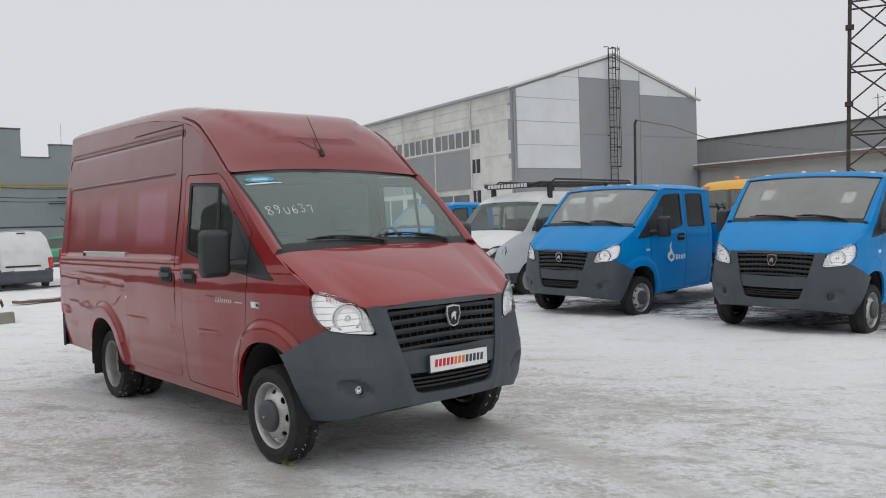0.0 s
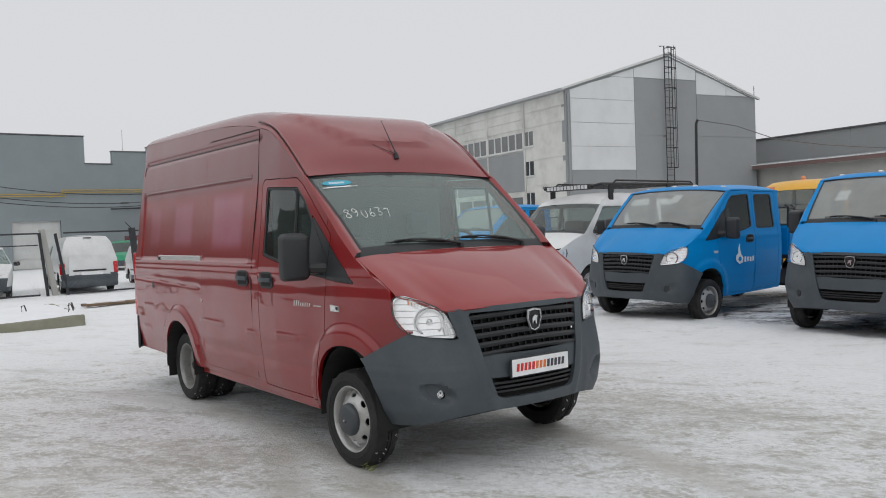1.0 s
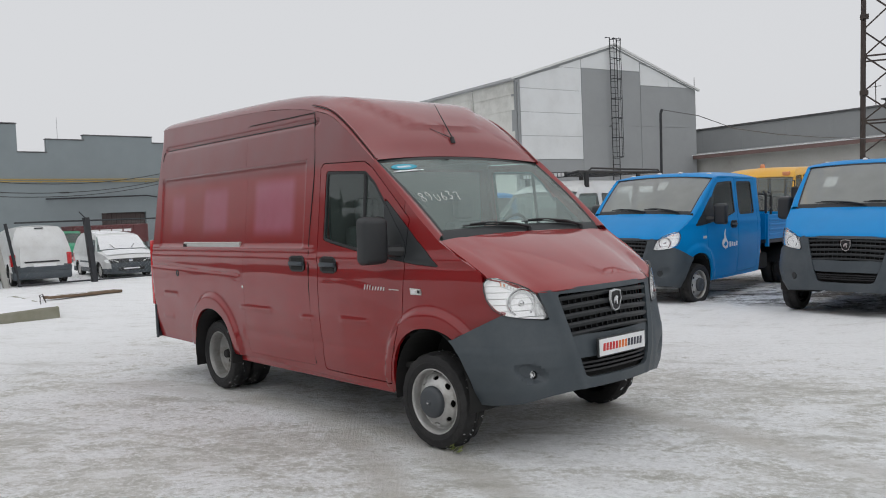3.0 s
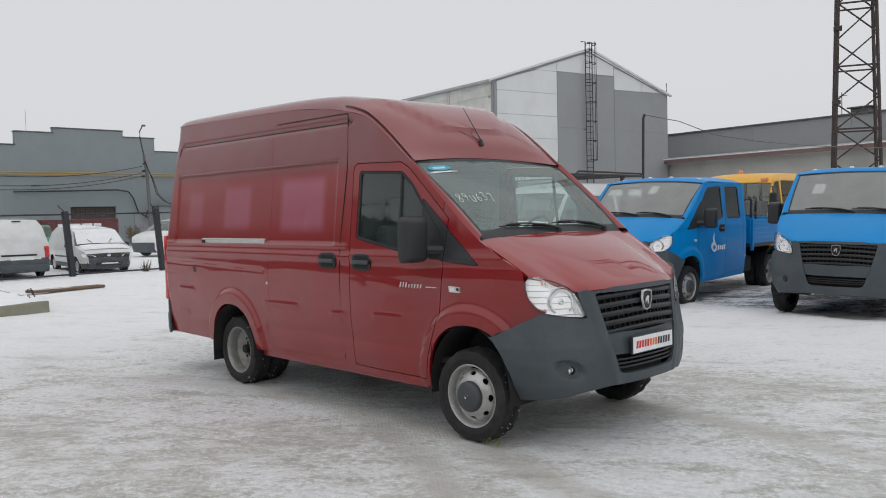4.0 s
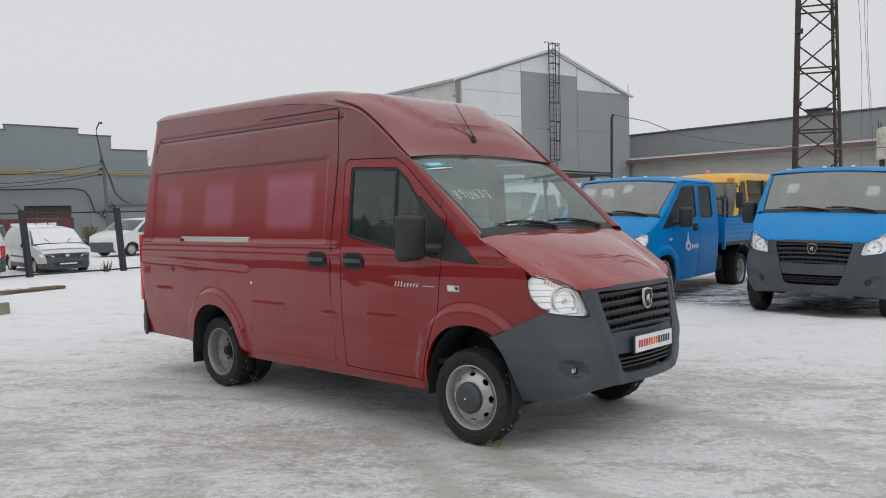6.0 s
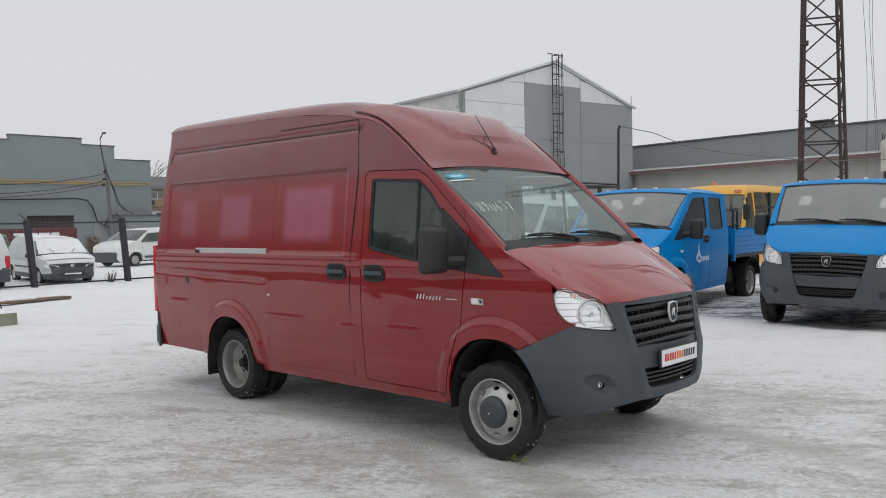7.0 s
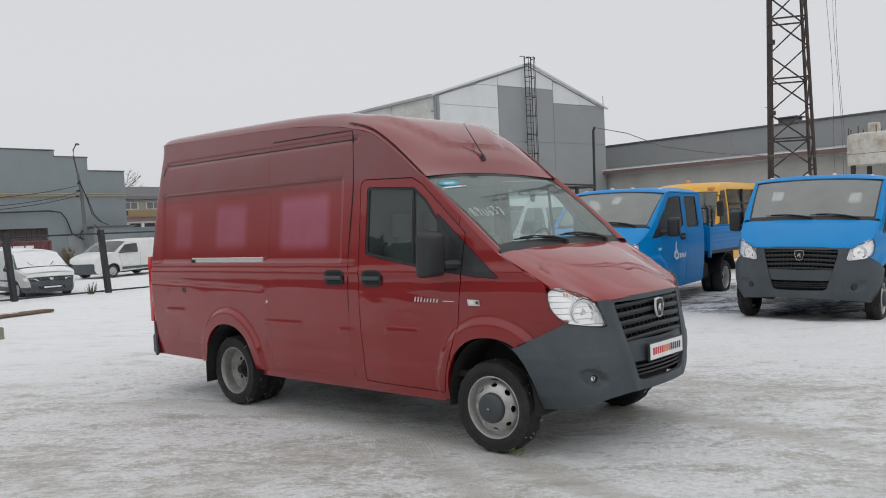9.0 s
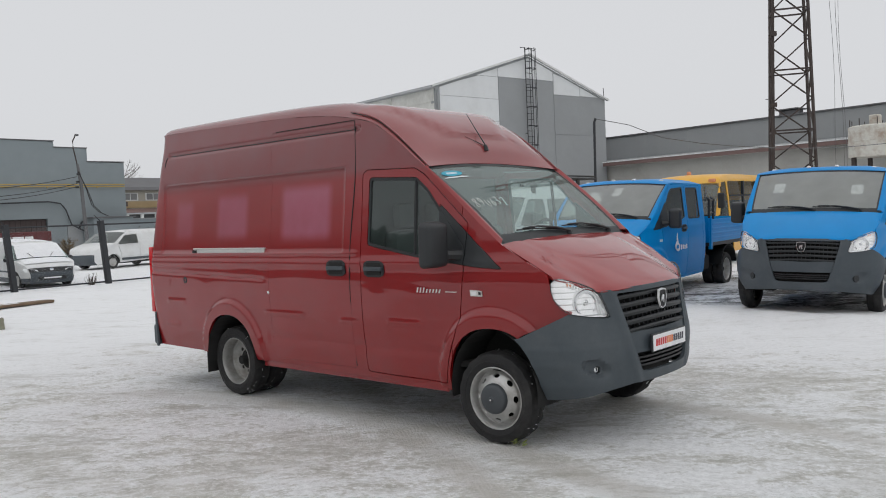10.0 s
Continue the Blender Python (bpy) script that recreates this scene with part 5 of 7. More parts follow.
def door_logo(truck):
    """White flame-shaped mark and plain bars on the door."""
    y = side_y(-.8, 1.0, "truck") + .004
    bm = bmesh.new()
    flame = [(-.62, .90), (-.70, .86), (-.79, .88), (-.81, .96), (-.74, 1.02), (-.70, 1.10), (-.705, 1.19), (-.66, 1.12), (-.665, 1.04), (-.60, 1.0), (-.585, .94)]
    poly_plate(flame, lambda u, v, w: (u, y - .003 + w, v), .006, bm)
    hole = [(-.645, .93), (-.70, .90), (-.755, .93), (-.74, .975), (-.68, .98)]
    p = part("door_mark", bm, SIGNWHITE, truck, "white flame-shaped mark")
    part("mark_inner", poly_plate(hole, lambda u, v, w: (u, y + .002 + w, v), .003), BLUE, p)
    for i in range(4):
        x0 = -.84 - i * .083
        bm = bmesh.new()
        box(bm, x0 - .058, x0 - .010, y - .002, y + .004, .885 + .008 * (i % 2), .972 - .006 * (i % 3))
        part("mark_bar", bm, SIGNWHITE, p)


truck = build_truck(pose(-3.70, 7.19, .03, 0, 0, -85.8) @ pose(0, 0, 0, -1.3, 0, 0), "blue crew-cab flatbed truck with white door logo, parked on snow", "blue trucks")
door_logo(truck)
truck_sheet(truck, .02, .8)
t2 = copy_thing(truck, pose(-.23, 7.27, .035, 0, 0, -82.5) @ pose(0, 0, 0, -1.7, 0, 0))
tagged(t2, "blue crew-cab flatbed truck with paper sheets behind its windscreen")
for o in list(t2.children):
    if o.name.startswith(("notice_sheet", "door_mark")):
        for q in list(o.children):
            bpy.data.objects.remove(q)
        bpy.data.objects.remove(o)
truck_sheet(t2, -.55, .62)
truck_sheet(t2, .55, .55)
t3 = copy_thing(truck, pose(-12.65, 10.5, .02, 0, 0, -87))
tagged(t3, "blue crew-cab truck parked behind a white minibus")

# ---- other parked vehicles ----
def crowned(prof, Y, crown, flip=False, bm=None):
    """Skin across a vehicle along its side profile, bulging a little outwards."""
    fr = (-1, -.975, -.9, -.7, -.35, 0, .35, .7, .9, .975, 1)
    rows = []
    n = len(prof)
    for i, (x, z) in enumerate(prof):
        a, b = prof[max(i - 1, 0)], prof[min(i + 1, n - 1)]
        d = Vector((b[0] - a[0], b[1] - a[1])).normalized()
        nx, nz = d.y, -d.x
        rows.append([(x + nx * crown * (1 - abs(f) ** 3), f * Y(x, z), z + nz * crown * (1 - abs(f) ** 3)) for f in fr])
    return skin(rows, bm, flip)


def simple_car(name, m, label, category, group, paint, segs, wz, wy, tx, ty, windows, wheels, R, low, crown=.045, doors=(), glass=None, step=.06, cab=None):
    """A vehicle from its profile in stretches (name, material, points), front to back, with side windows, arches and wheels."""
    car = root(name, m, label, category, group)
    Y = lambda x, z: float(np.interp(z, wz, wy)) - float(np.interp(x, tx, ty))
    ring = []
    for nm, material, pts in segs:
        ring += [p for p in pts if not ring or p != ring[-1]]
        material = material or paint
        ob = part(nm, crowned(pts, Y, crown, False), material, car, smooth=35)
        if material in (GLASS, DARKGLASS, SIDEGLASS, DARKSCREEN):
            ob.visible_shadow = False
    xs, zs = [p[0] for p in ring], [p[1] for p in ring]
    for sg in (-1, 1):
        sh = sheet(steps(min(xs), max(xs), step), steps(min(zs), max(zs), step))
        sh, _ = split(sh, outline(ring))
        for wx in wheels:
            _, sh = split(sh, oval(wx, R, R + .06, R + .07))
        pos = lambda x, z: (x, sg * Y(x, z), z)
        for w in windows:
            pane, sh = split(sh, outline(w, .03), .004)
            p = part("side_window", solid(pane, lambda x, z: (x, sg * (Y(x, z) - .012), z), .01, sg > 0), glass or SIDEGLASS, car, smooth=60)
            p.visible_shadow = False
        for d in doors:
            pane, sh = split(sh, outline(d, .03), .014)
            part("door", solid(pane, pos, .02, sg > 0), paint, car, smooth=30)
        if low:
            skirt, sh = split(sh, lambda P: np.asarray(P)[:, 1] - low)
            part("sill", solid(skirt, pos, .02, sg > 0), PLASTIC, car, smooth=30)
        part("side_panel", solid(sh, pos, .02, sg > 0), paint, car, smooth=30)
        for wx in wheels:
            t = part("tyre", lathe([(R * .62, .07), (R * .70, .085), (R * .93, .085), (R, .06), (R, -.06), (R * .93, -.085), (R * .6, -.08)], 28, 0, 0, 0, sg), RUBBER, car, smooth=35)
            t.matrix_basis = pose(wx, sg * (Y(wx, R) - .10), R)
            part("rim", lathe([(R * .64, .075), (R * .58, .06), (R * .5, .03), (R * .2, .05), (0, .05)], 20, 0, 0, 0, sg), STEEL, t, smooth=35)
            rows = [[(wx + (R + .055) * math.cos(a), sg * y, R + (R + .055) * math.sin(a)) for a in steps(-.1, math.pi + .1, .25)] for y in (Y(wx, R) - .02, .4)]
            bm = skin(rows)
            bm.faces.new([bm.verts.new(c) for c in rows[1]])
            part("wheel_arch_liner", bm, FLOCK, car)
    zb = min(zs)
    part("underbody", boxed(min(xs) + .15, max(xs) - .25, -wy[0] + .25, wy[0] - .25, zb - .03, zb + .1), FLOCK, car)
    # cabin fill added to keep light from showing through the panes
    if cab:
        x0, x1, zf = cab
        part("cabin_back", boxed(x0 - .03, x0, -wy[0] + .14, wy[0] - .14, zb + .1, zf + .28), CABIN, car)
        part("dashboard", boxed(x1 - .35, x1, -wy[0] + .14, wy[0] - .14, zb + .1, zf, bevel=.03), CABIN, car)
        for y in (-.42, .42):
            part("seat", boxed(x0 + .05, x0 + .22, y - .24, y + .24, zb + .2, zf + .30, bevel=.05, segs=2), SEAT, car)
    return car, Y


# white minibus with a black roof rack
mb, mbY = simple_car("minibus", pose(-7.72, 8.80, .02, 0, 0, -84), "white minibus with a black roof rack and light bar", "minibus", "", WHITE,
    [("bumper", BLACK, [(.92, .30), (1.0, .42), (1.02, .62), (.98, .80)]), ("grille", TRIM, [(.98, .80), (.95, .92), (.92, 1.02)]),
     ("hood", None, [(.92, 1.02), (.80, 1.12), (.5, 1.27), (.22, 1.36)]), ("cowl", TRIM, [(.22, 1.36), (.15, 1.40)]), ("windscreen", DARKSCREEN, [(.15, 1.40), (-.15, 1.68), (-.46, 1.97)]),
     ("roof", None, [(-.46, 1.97), (-.58, 2.06), (-.80, 2.14), (-1.3, 2.20), (-3.0, 2.21), (-4.1, 2.19)]), ("tailgate", None, [(-4.1, 2.19), (-4.35, 2.05), (-4.45, 1.2), (-4.45, .38)])],
    [.3, .6, 1.0, 1.4, 2.0, 2.2], [.92, .98, 1.0, .97, .86, .74], [-.6, 0, .5, .8, 1.02], [0, .02, .06, .12, .24],
    [[(-.55, 1.93), (-1.25, 1.93), (-1.25, 1.36), (-.02, 1.36)], [(-1.4, 1.93), (-2.6, 1.93), (-2.6, 1.40), (-1.4, 1.40)], [(-2.75, 1.93), (-4.0, 1.93), (-4.0, 1.40), (-2.75, 1.40)]], (0, -2.9), .34, .52, .05,
    [[(-.12, 1.34), (-1.28, 1.34), (-1.28, .45), (-.42, .45), (-.36, .75)]], cab=(-1.35, .10, 1.34))
for sg in (-1, 1):
    lx = lambda u: float(np.interp(abs(u), [.4, .6, .72, .78, .83, .88], [.985, .980, .955, .915, .83, .70]))
    h = part("headlight", poly_plate([(sg * u, v) for u, v in ((.44, .84), (.56, .83), (.66, .83), (.74, .84), (.79, .86), (.84, .90), (.86, .98), (.85, 1.04), (.80, 1.06), (.74, 1.05), (.66, 1.01), (.56, .95), (.46, .89))], lambda u, v, w: (lx(u) + .022 + w, u * (1 + w), v), .02), LAMP_BACK, mb)
    part("lamp_frame", poly_plate([(sg * u, v) for u, v in ((.40, .82), (.56, .80), (.66, .80), (.74, .81), (.80, .83), (.865, .88), (.885, .98), (.875, 1.07), (.82, 1.095), (.74, 1.08), (.66, 1.04), (.56, .98), (.42, .90))], lambda u, v, w: (lx(u) + .006 + w, u * (1 + w), v), .02), BLACK, h)
    part("lamp_bowl", lathe([(0, -.01), (.03, 0), (.052, .02), (.062, .022), (.066, .0)], 18), CHROME, h, smooth=40).matrix_basis = pose(lx(.62) + .045, sg * .64, .905, 0, 0, -90 + sg * 10)
    mh = part("mirror_housing", boxed(-.05, .05, -.09, .09, -.14, .14, bevel=.035, segs=2), BLACK, mb, smooth=40)
    mh.matrix_basis = pose(-.15, sg * 1.10, 1.48)
    part("wiper", tubed([(.19, sg * .10 - .1, 1.40), (.14, sg * .1 + .25, 1.46)], .012, 6), BLACK, mb)
    part("rack_foot", boxed(-1.02, -.86, sg * .80 - .02, sg * .80 + .02, 2.0, 2.40, bevel=.008), BLACK, mb)
    part("rack_foot", boxed(-3.3, -3.14, sg * .80 - .02, sg * .80 + .02, 2.0, 2.40, bevel=.008), BLACK, mb)
    part("rack_rail", tubed([(-.45, sg * .62, 2.36), (-.62, sg * .80, 2.41), (-4.3, sg * .80, 2.43)], .030, 8), BLACK, mb)
    part("rack_rail", tubed([(-1.0, sg * .80, 2.41), (-1.15, sg * .80, 2.49), (-4.2, sg * .80, 2.49), (-4.3, sg * .80, 2.43)], .022, 8), BLACK, mb)
bm = bmesh.new()
for i in range(10):
    box(bm, -.95 - i * .32, -.90 - i * .32, -.80, .80, 2.395, 2.425)
part("rack_floor", bm, BLACK, mb)
lb = part("light_bar", boxed(-.60, -.46, -.62, .62, 2.30, 2.42, bevel=.02), BLACK, mb)
for i in range(12):
    part("light_cell", boxed(-.465, -.452, -.56 + i * .094, -.49 + i * .094, 2.32, 2.40), LAMP_BACK, lb)
part("mirror_arm", tubed([(-.12, -1.05, 1.42), (-.12, 1.05, 1.42)], .02, 6), BLACK, mb)

# yellow bus behind the trucks
bus, busY = simple_car("bus", pose(-6.05, 16.0, 0, 0, 0, -85), "yellow school-type bus with snow on its roof", "bus", "", YELLOW,
    [("front_panel", None, [(.98, .35), (1.02, .7), (.95, 1.05), (.85, 1.22)]), ("windscreen", DARKGLASS, [(.85, 1.22), (.70, 1.7), (.48, 2.20)]),
     ("roof", None, [(.48, 2.20), (.38, 2.33), (.10, 2.43), (-1.5, 2.47), (-5.2, 2.45)]), ("rear_panel", None, [(-5.2, 2.45), (-5.4, 2.2), (-5.45, .4)])],
    [.3, .8, 1.2, 1.8, 2.3, 2.5], [.95, 1.0, 1.0, .97, .92, .84], [-.2, .4, .8, 1.02], [0, .03, .10, .2],
    [[(.38, 2.22), (.02, 2.26), (-.02, 1.20), (.62, 1.20)], [(-.08, 2.27), (-5.05, 2.27), (-5.05, 1.20), (-.45, 1.20), (-.08, 1.55)]], (0, -3.6), .36, 0, .05, (), DARKGLASS)
part("beacon", lathe([(.0, .12), (.05, .11), (.065, .06), (.065, 0)], 12), AMBER, bus).matrix_basis = pose(-.05, -.1, 2.47, 90)
part("beacon_foot", boxed(-.14, .04, -.2, 0, 2.455, 2.49, bevel=.01), AMBER, bus)
for sg in (-1, 1):
    part("marker_lamp", boxed(.40, .50, sg * .7 - .09, sg * .7 + .09, 2.24, 2.34, bevel=.02), AMBER, bus)
    part("mirror_arm", tubed([(.65, sg * .9, 2.1), (.95, sg * 1.08, 2.1), (.95, sg * 1.08, 1.4), (.75, sg * .95, 1.35)], .018, 6), BLACK, bus)
    part("mirror_housing", boxed(.90, .99, sg * 1.08 - .09, sg * 1.08 + .09, 1.55, 1.95, bevel=.03), BLACK, bus)
    bm = bmesh.new()
    for k in range(7):
        box(bm, -.9 - k * .65, -.62 - k * .65, sg * .55 - .2, sg * .55 + .2, .9, 1.75, .04)
    part("seat_row", bm, SEAT, bus)
    for px in (-1.35, -2.6, -3.85):
        part("window_pillar", boxed(px - .05, px + .05, sg * .955 - .03, sg * .955 + .03, 1.18, 2.28), BLACK, bus)
    part("window_rail", boxed(-5.0, -.15, sg * .965 - .012, sg * .965 + .012, 1.86, 1.90), BLACK, bus)
bm = bmesh.new()
skin([[(x, y, 2.475 - .05 * abs(y / .86) ** 3 + .025 * noise.noise(Vector((x * 2, y * 2, 4))) + .012) for y in steps(-.86, .86, .12)] for x in steps(-5.1, -.2, .2)], bm)
part("roof_snow", bm, DRIFT, bus, smooth=80)


# small white delivery vans behind the fence
def small_van(m, label, front_snow):
    car, Y = simple_car("small_van", m, label, "van", "small white vans", WHITE,
        [("bumper", PLASTIC, [(.74, .22), (.82, .35), (.85, .50), (.83, .62)]), ("grille", BLACK, [(.83, .62), (.80, .70), (.77, .77)]), ("hood", None, [(.77, .77), (.70, .88), (.35, .99), (-.05, 1.06)]),
         ("windscreen", GLASS, [(-.05, 1.06), (-.4, 1.38), (-.72, 1.62)]), ("roof", None, [(-.72, 1.62), (-.95, 1.70), (-1.6, 1.76), (-2.8, 1.80), (-3.25, 1.78)]),
         ("tailgate", None, [(-3.25, 1.78), (-3.42, 1.55), (-3.50, 1.1), (-3.52, .62)]), ("rear_bumper", PLASTIC, [(-3.52, .62), (-3.58, .55), (-3.58, .30), (-3.5, .25)])],
        [.2, .5, .9, 1.05, 1.6, 1.8], [.80, .86, .87, .86, .71, .58], [-.5, 0, .5, .7, .84], [0, .01, .06, .12, .22],
        [[(-.66, 1.50), (-1.15, 1.54), (-1.2, 1.06), (-.28, 1.02)]], (0, -2.90), .31, .42, .04, [[(-.22, 1.0), (-1.25, 1.0), (-1.25, .48), (-.48, .48), (-.42, .7)]], cab=(-1.3, -.10, 1.02))
    nose = lambda u: .83 - .42 * max(0, abs(u) - .30) ** 1.7
    for sg in (-1, 1):
        h = part("headlight", poly_plate([(sg * u, v) for u, v in ((.40, .635), (.60, .625), (.76, .65), (.82, .72), (.81, .775), (.66, .765), (.50, .725), (.41, .69))], lambda u, v, w: (nose(u) - .25 * max(0, v - .70) + w, u, v), .03), LAMP_WHITE, car)
        part("lamp_bowl", lathe([(0, -.005), (.03, 0), (.048, .014), (.056, .004)], 14), CHROME, h, smooth=40).matrix_basis = pose(nose(.62) + .022, sg * .62, .69, 0, 0, -90 + sg * 14)
        part("fog_recess", poly_plate([(sg * .52, .36), (sg * .68, .37), (sg * .68, .46), (sg * .52, .45)], lambda u, v, w: (nose(u) + .03 + w, u, v), .01), TRIM, car)
        part("raised_wiper", tubed([(-.02, sg * .22, 1.12), (-.16, sg * .40, 1.32)], .010, 5), BLACK, car)
        part("tail_lamp", boxed(-3.55, -3.30, sg * .80 - .075, sg * .80 + .075, .60, .98, bevel=.03), REDLENS, car)
        part("mirror_housing", boxed(-.45, -.33, sg * .97 - .09, sg * .97 + .09, 1.02, 1.16, bevel=.03), BLACK, car)
        part("body_strip", boxed(-2.4, -.5, sg * .875 - .01, sg * .875 + .01, .62, .68), PLASTIC, car)
    part("rear_panel", poly_plate([(-.62, .50), (-.60, .46), (.60, .46), (.62, .50), (.61, 1.16), (.55, 1.22), (-.55, 1.22), (-.61, 1.16)], lambda u, v, w: (float(np.interp(v, [.6, 1.1, 1.55], [-3.54, -3.52, -3.44])) - .03 - w, u, v), .022), WHITE, car)
    part("rear_bumper_face", boxed(-3.66, -3.40, -.84, .84, .20, .44, bevel=.05, segs=2), PLASTIC, car, smooth=40)
    part("brake_lamp", boxed(-3.36, -3.30, -.12, .12, 1.735, 1.765), BLACK, car)
    part("lower_grille", boxed(.86, .905, -.42, .42, .33, .47, bevel=.015), BLACK, car)
    part("plate_strip", boxed(.906, .915, -.26, .26, .385, .435), SIGNWHITE, car)
    for k in range(3):
        part("grille_bar", boxed(.80 - .018 * k, .862 - .022 * k, -.36, .36, .645 + .04 * k, .66 + .04 * k), TRIM, car)
    part("rear_handle_strip", boxed(-3.605, -3.50, -.50, .50, .70, .75, bevel=.01), BLACK, car)
    part("rear_plate", boxed(-3.60, -3.545, -.40, .25, .57, .67), SIGNWHITE, car)
    part("badge", lathe([(0, .012), (.05, .010), (.062, 0)], 16), CHROME, car).matrix_basis = pose(.845, 0, .70, 0, 0, -90)
    if front_snow:
        bm = bmesh.new()
        skin([[(-.02 - .68 * t, y * (.80 - .10 * t), 1.125 + .565 * t + .03 * (1 - abs(y) ** 3) + .012 * noise.noise(Vector((y * 3, t * 4, 1)))) for y in steps(-.95, .95, .1)] for t in steps(0, .93, .08)], bm)
        skin([[(.66 - .68 * t, y * .74, .925 + .165 * t + .035 * (1 - abs(y) ** 3) + .012 * noise.noise(Vector((y * 3, t * 4, 5)))) for y in steps(-.95, .95, .1)] for t in steps(0, 1, .1)], bm)
        skin([[(-.98 - 2.1 * t, y * .64, float(np.interp(-.98 - 2.1 * t, [-3.1, -2.8, -1.6, -.95, -.72], [1.79, 1.80, 1.76, 1.70, 1.62])) - .01 + .062 * (1 - abs(y) ** 2.5)) for y in steps(-.95, .95, .1)] for t in steps(0, 1, .1)], bm)
        part("snow_cover", bm, DRIFT, car, "thin snow on roof, glass and hood", smooth=80)
    return car


small_van(pose(-23.0, 5.60, -.05, 0, 0, -6) @ Matrix.Diagonal((1, .97, .84, 1)), "white delivery van with snow on hood and windscreen", True)
small_van(pose(-25.15, 2.98, 0, 0, 0, 175) @ Matrix.Diagonal((1, .95, .965, 1)), "white delivery van with plain closed rear doors by the fence", False)

# larger white van farther back
wv, wvY = simple_car("delivery_van", pose(-31.3, 11.45, 0, 0, 0, -73) @ Matrix.Diagonal((.93, 1, .84, 1)), "white delivery van with dark lower bumper by the wall", "van", "", WHITE,
    [("bumper", PLASTIC, [(.80, .25), (.90, .4), (.92, .75)]), ("nose", None, [(.92, .75), (.88, .95), (.78, 1.05), (.3, 1.22), (-.05, 1.30)]), ("windscreen", DARKGLASS, [(-.05, 1.30), (-.5, 1.62), (-.85, 1.82)]),
     ("roof", None, [(-.85, 1.82), (-1.1, 1.90), (-2.0, 1.94), (-4.0, 1.92)]), ("tailgate", None, [(-4.0, 1.92), (-4.2, 1.7), (-4.25, .4)])],
    [.2, .6, 1.1, 1.3, 1.8, 1.95], [.88, .95, .96, .95, .85, .74], [-.5, 0, .5, .8, .92], [0, .01, .06, .14, .24],
    [[(-.78, 1.68), (-1.55, 1.72), (-1.55, 1.24), (-.25, 1.24)]], (0, -3.27), .34, 0, .05, [[(-.30, 1.2), (-1.65, 1.2), (-1.65, .45), (-.5, .45), (-.45, .8)]], DARKGLASS)
for sg in (-1, 1):
    part("headlight", poly_plate([(sg * .45, .92), (sg * .80, .96), (sg * .84, 1.04), (sg * .5, 1.0)], lambda u, v, w: (.89 - .4 * max(0, abs(u) - .35) ** 1.6 - .6 * max(0, v - .95) + w, u, v), .03), LAMP_BACK, wv)
    part("side_strip", boxed(-3.0, -.5, sg * .96 - .012, sg * .96 + .012, .40, .52), PLASTIC, wv)

# small hatchback and green van near the gate
hb, hbY = simple_car("hatchback", pose(-22.5, -.12, 0, 0, 0, -7), "white hatchback with snow on its hood", "car", "", WHITE,
    [("bumper", PLASTIC, [(.70, .22), (.78, .4), (.76, .6)]), ("hood", None, [(.76, .6), (.68, .76), (.3, .90), (-.1, .98)]), ("windscreen", GLASS, [(-.1, .98), (-.8, 1.42)]),
     ("roof", None, [(-.8, 1.42), (-1.2, 1.48), (-2.2, 1.46)]), ("rear_window", DARKGLASS, [(-2.2, 1.46), (-2.9, 1.05)]), ("boot", None, [(-2.9, 1.05), (-3.2, .98), (-3.28, .6), (-3.25, .25)])],
    [.2, .6, .95, 1.4], [.78, .84, .82, .62], [-.3, .2, .6, .78], [0, .02, .10, .2],
    [[(-.75, 1.33), (-1.4, 1.38), (-1.45, .98), (-.3, .96)], [(-1.52, 1.38), (-2.1, 1.36), (-2.5, 1.0), (-1.52, .98)]], (0, -2.45), .30, .35, .04)
for sg in (-1, 1):
    part("headlight", poly_plate([(sg * .38, .58), (sg * .66, .60), (sg * .68, .74), (sg * .42, .70)], lambda u, v, w: (.76 - .5 * max(0, abs(u) - .3) ** 1.6 + w, u, v), .03), LAMP_BACK, hb)
    part("mirror_housing", boxed(-.45, -.33, sg * .95 - .09, sg * .95 + .09, .92, 1.05, bevel=.03), BLACK, hb)
gv, gvY = simple_car("green_van", pose(-38.6, 8.6, 0, 0, 0, -18), "green van parked by the building", "van", "", GREEN,
    [("bumper", PLASTIC, [(.74, .25), (.82, .5)]), ("hood", None, [(.82, .5), (.78, .75), (.3, .88)]), ("windscreen", DARKGLASS, [(.3, .88), (-.35, 1.36)]), ("roof", None, [(-.35, 1.36), (-.7, 1.44), (-3.0, 1.46)]), ("rear", None, [(-3.0, 1.46), (-3.3, .9), (-3.3, .3)])],
    [.2, .8, 1.4], [.80, .84, .70], [0, .5, .82], [0, .04, .15], [[(-.5, 1.28), (-1.4, 1.3), (-1.4, .9), (0, .9)]], (0, -2.5), .30, 0, .04, (), DARKGLASS)

# ---- buildings, mast, fence ----
WALLGREY = mat("grey_painted_render", (0.235, 0.270, 0.285), 0.8, 0, 0, 0.05, 0.8, 0.15, 20, dirt=(0.205, 0.232, 0.242), dirt_amt=0.5, dirt_scale=0.25)
PANELGREY = mat("grey_wall_panel", (0.285, 0.298, 0.305), 0.7, 0, 0, 0.04, 1.0, 0.05, 30, dirt=(0.25, 0.262, 0.267), dirt_amt=0.4, dirt_scale=0.4)
PANELWHITE = mat("white_wall_panel", (0.68, 0.70, 0.71), 0.7, 0, 0, 0.04, 1.0, 0.05, 30, dirt=(0.50, 0.51, 0.51), dirt_amt=0.6, dirt_scale=0.5)
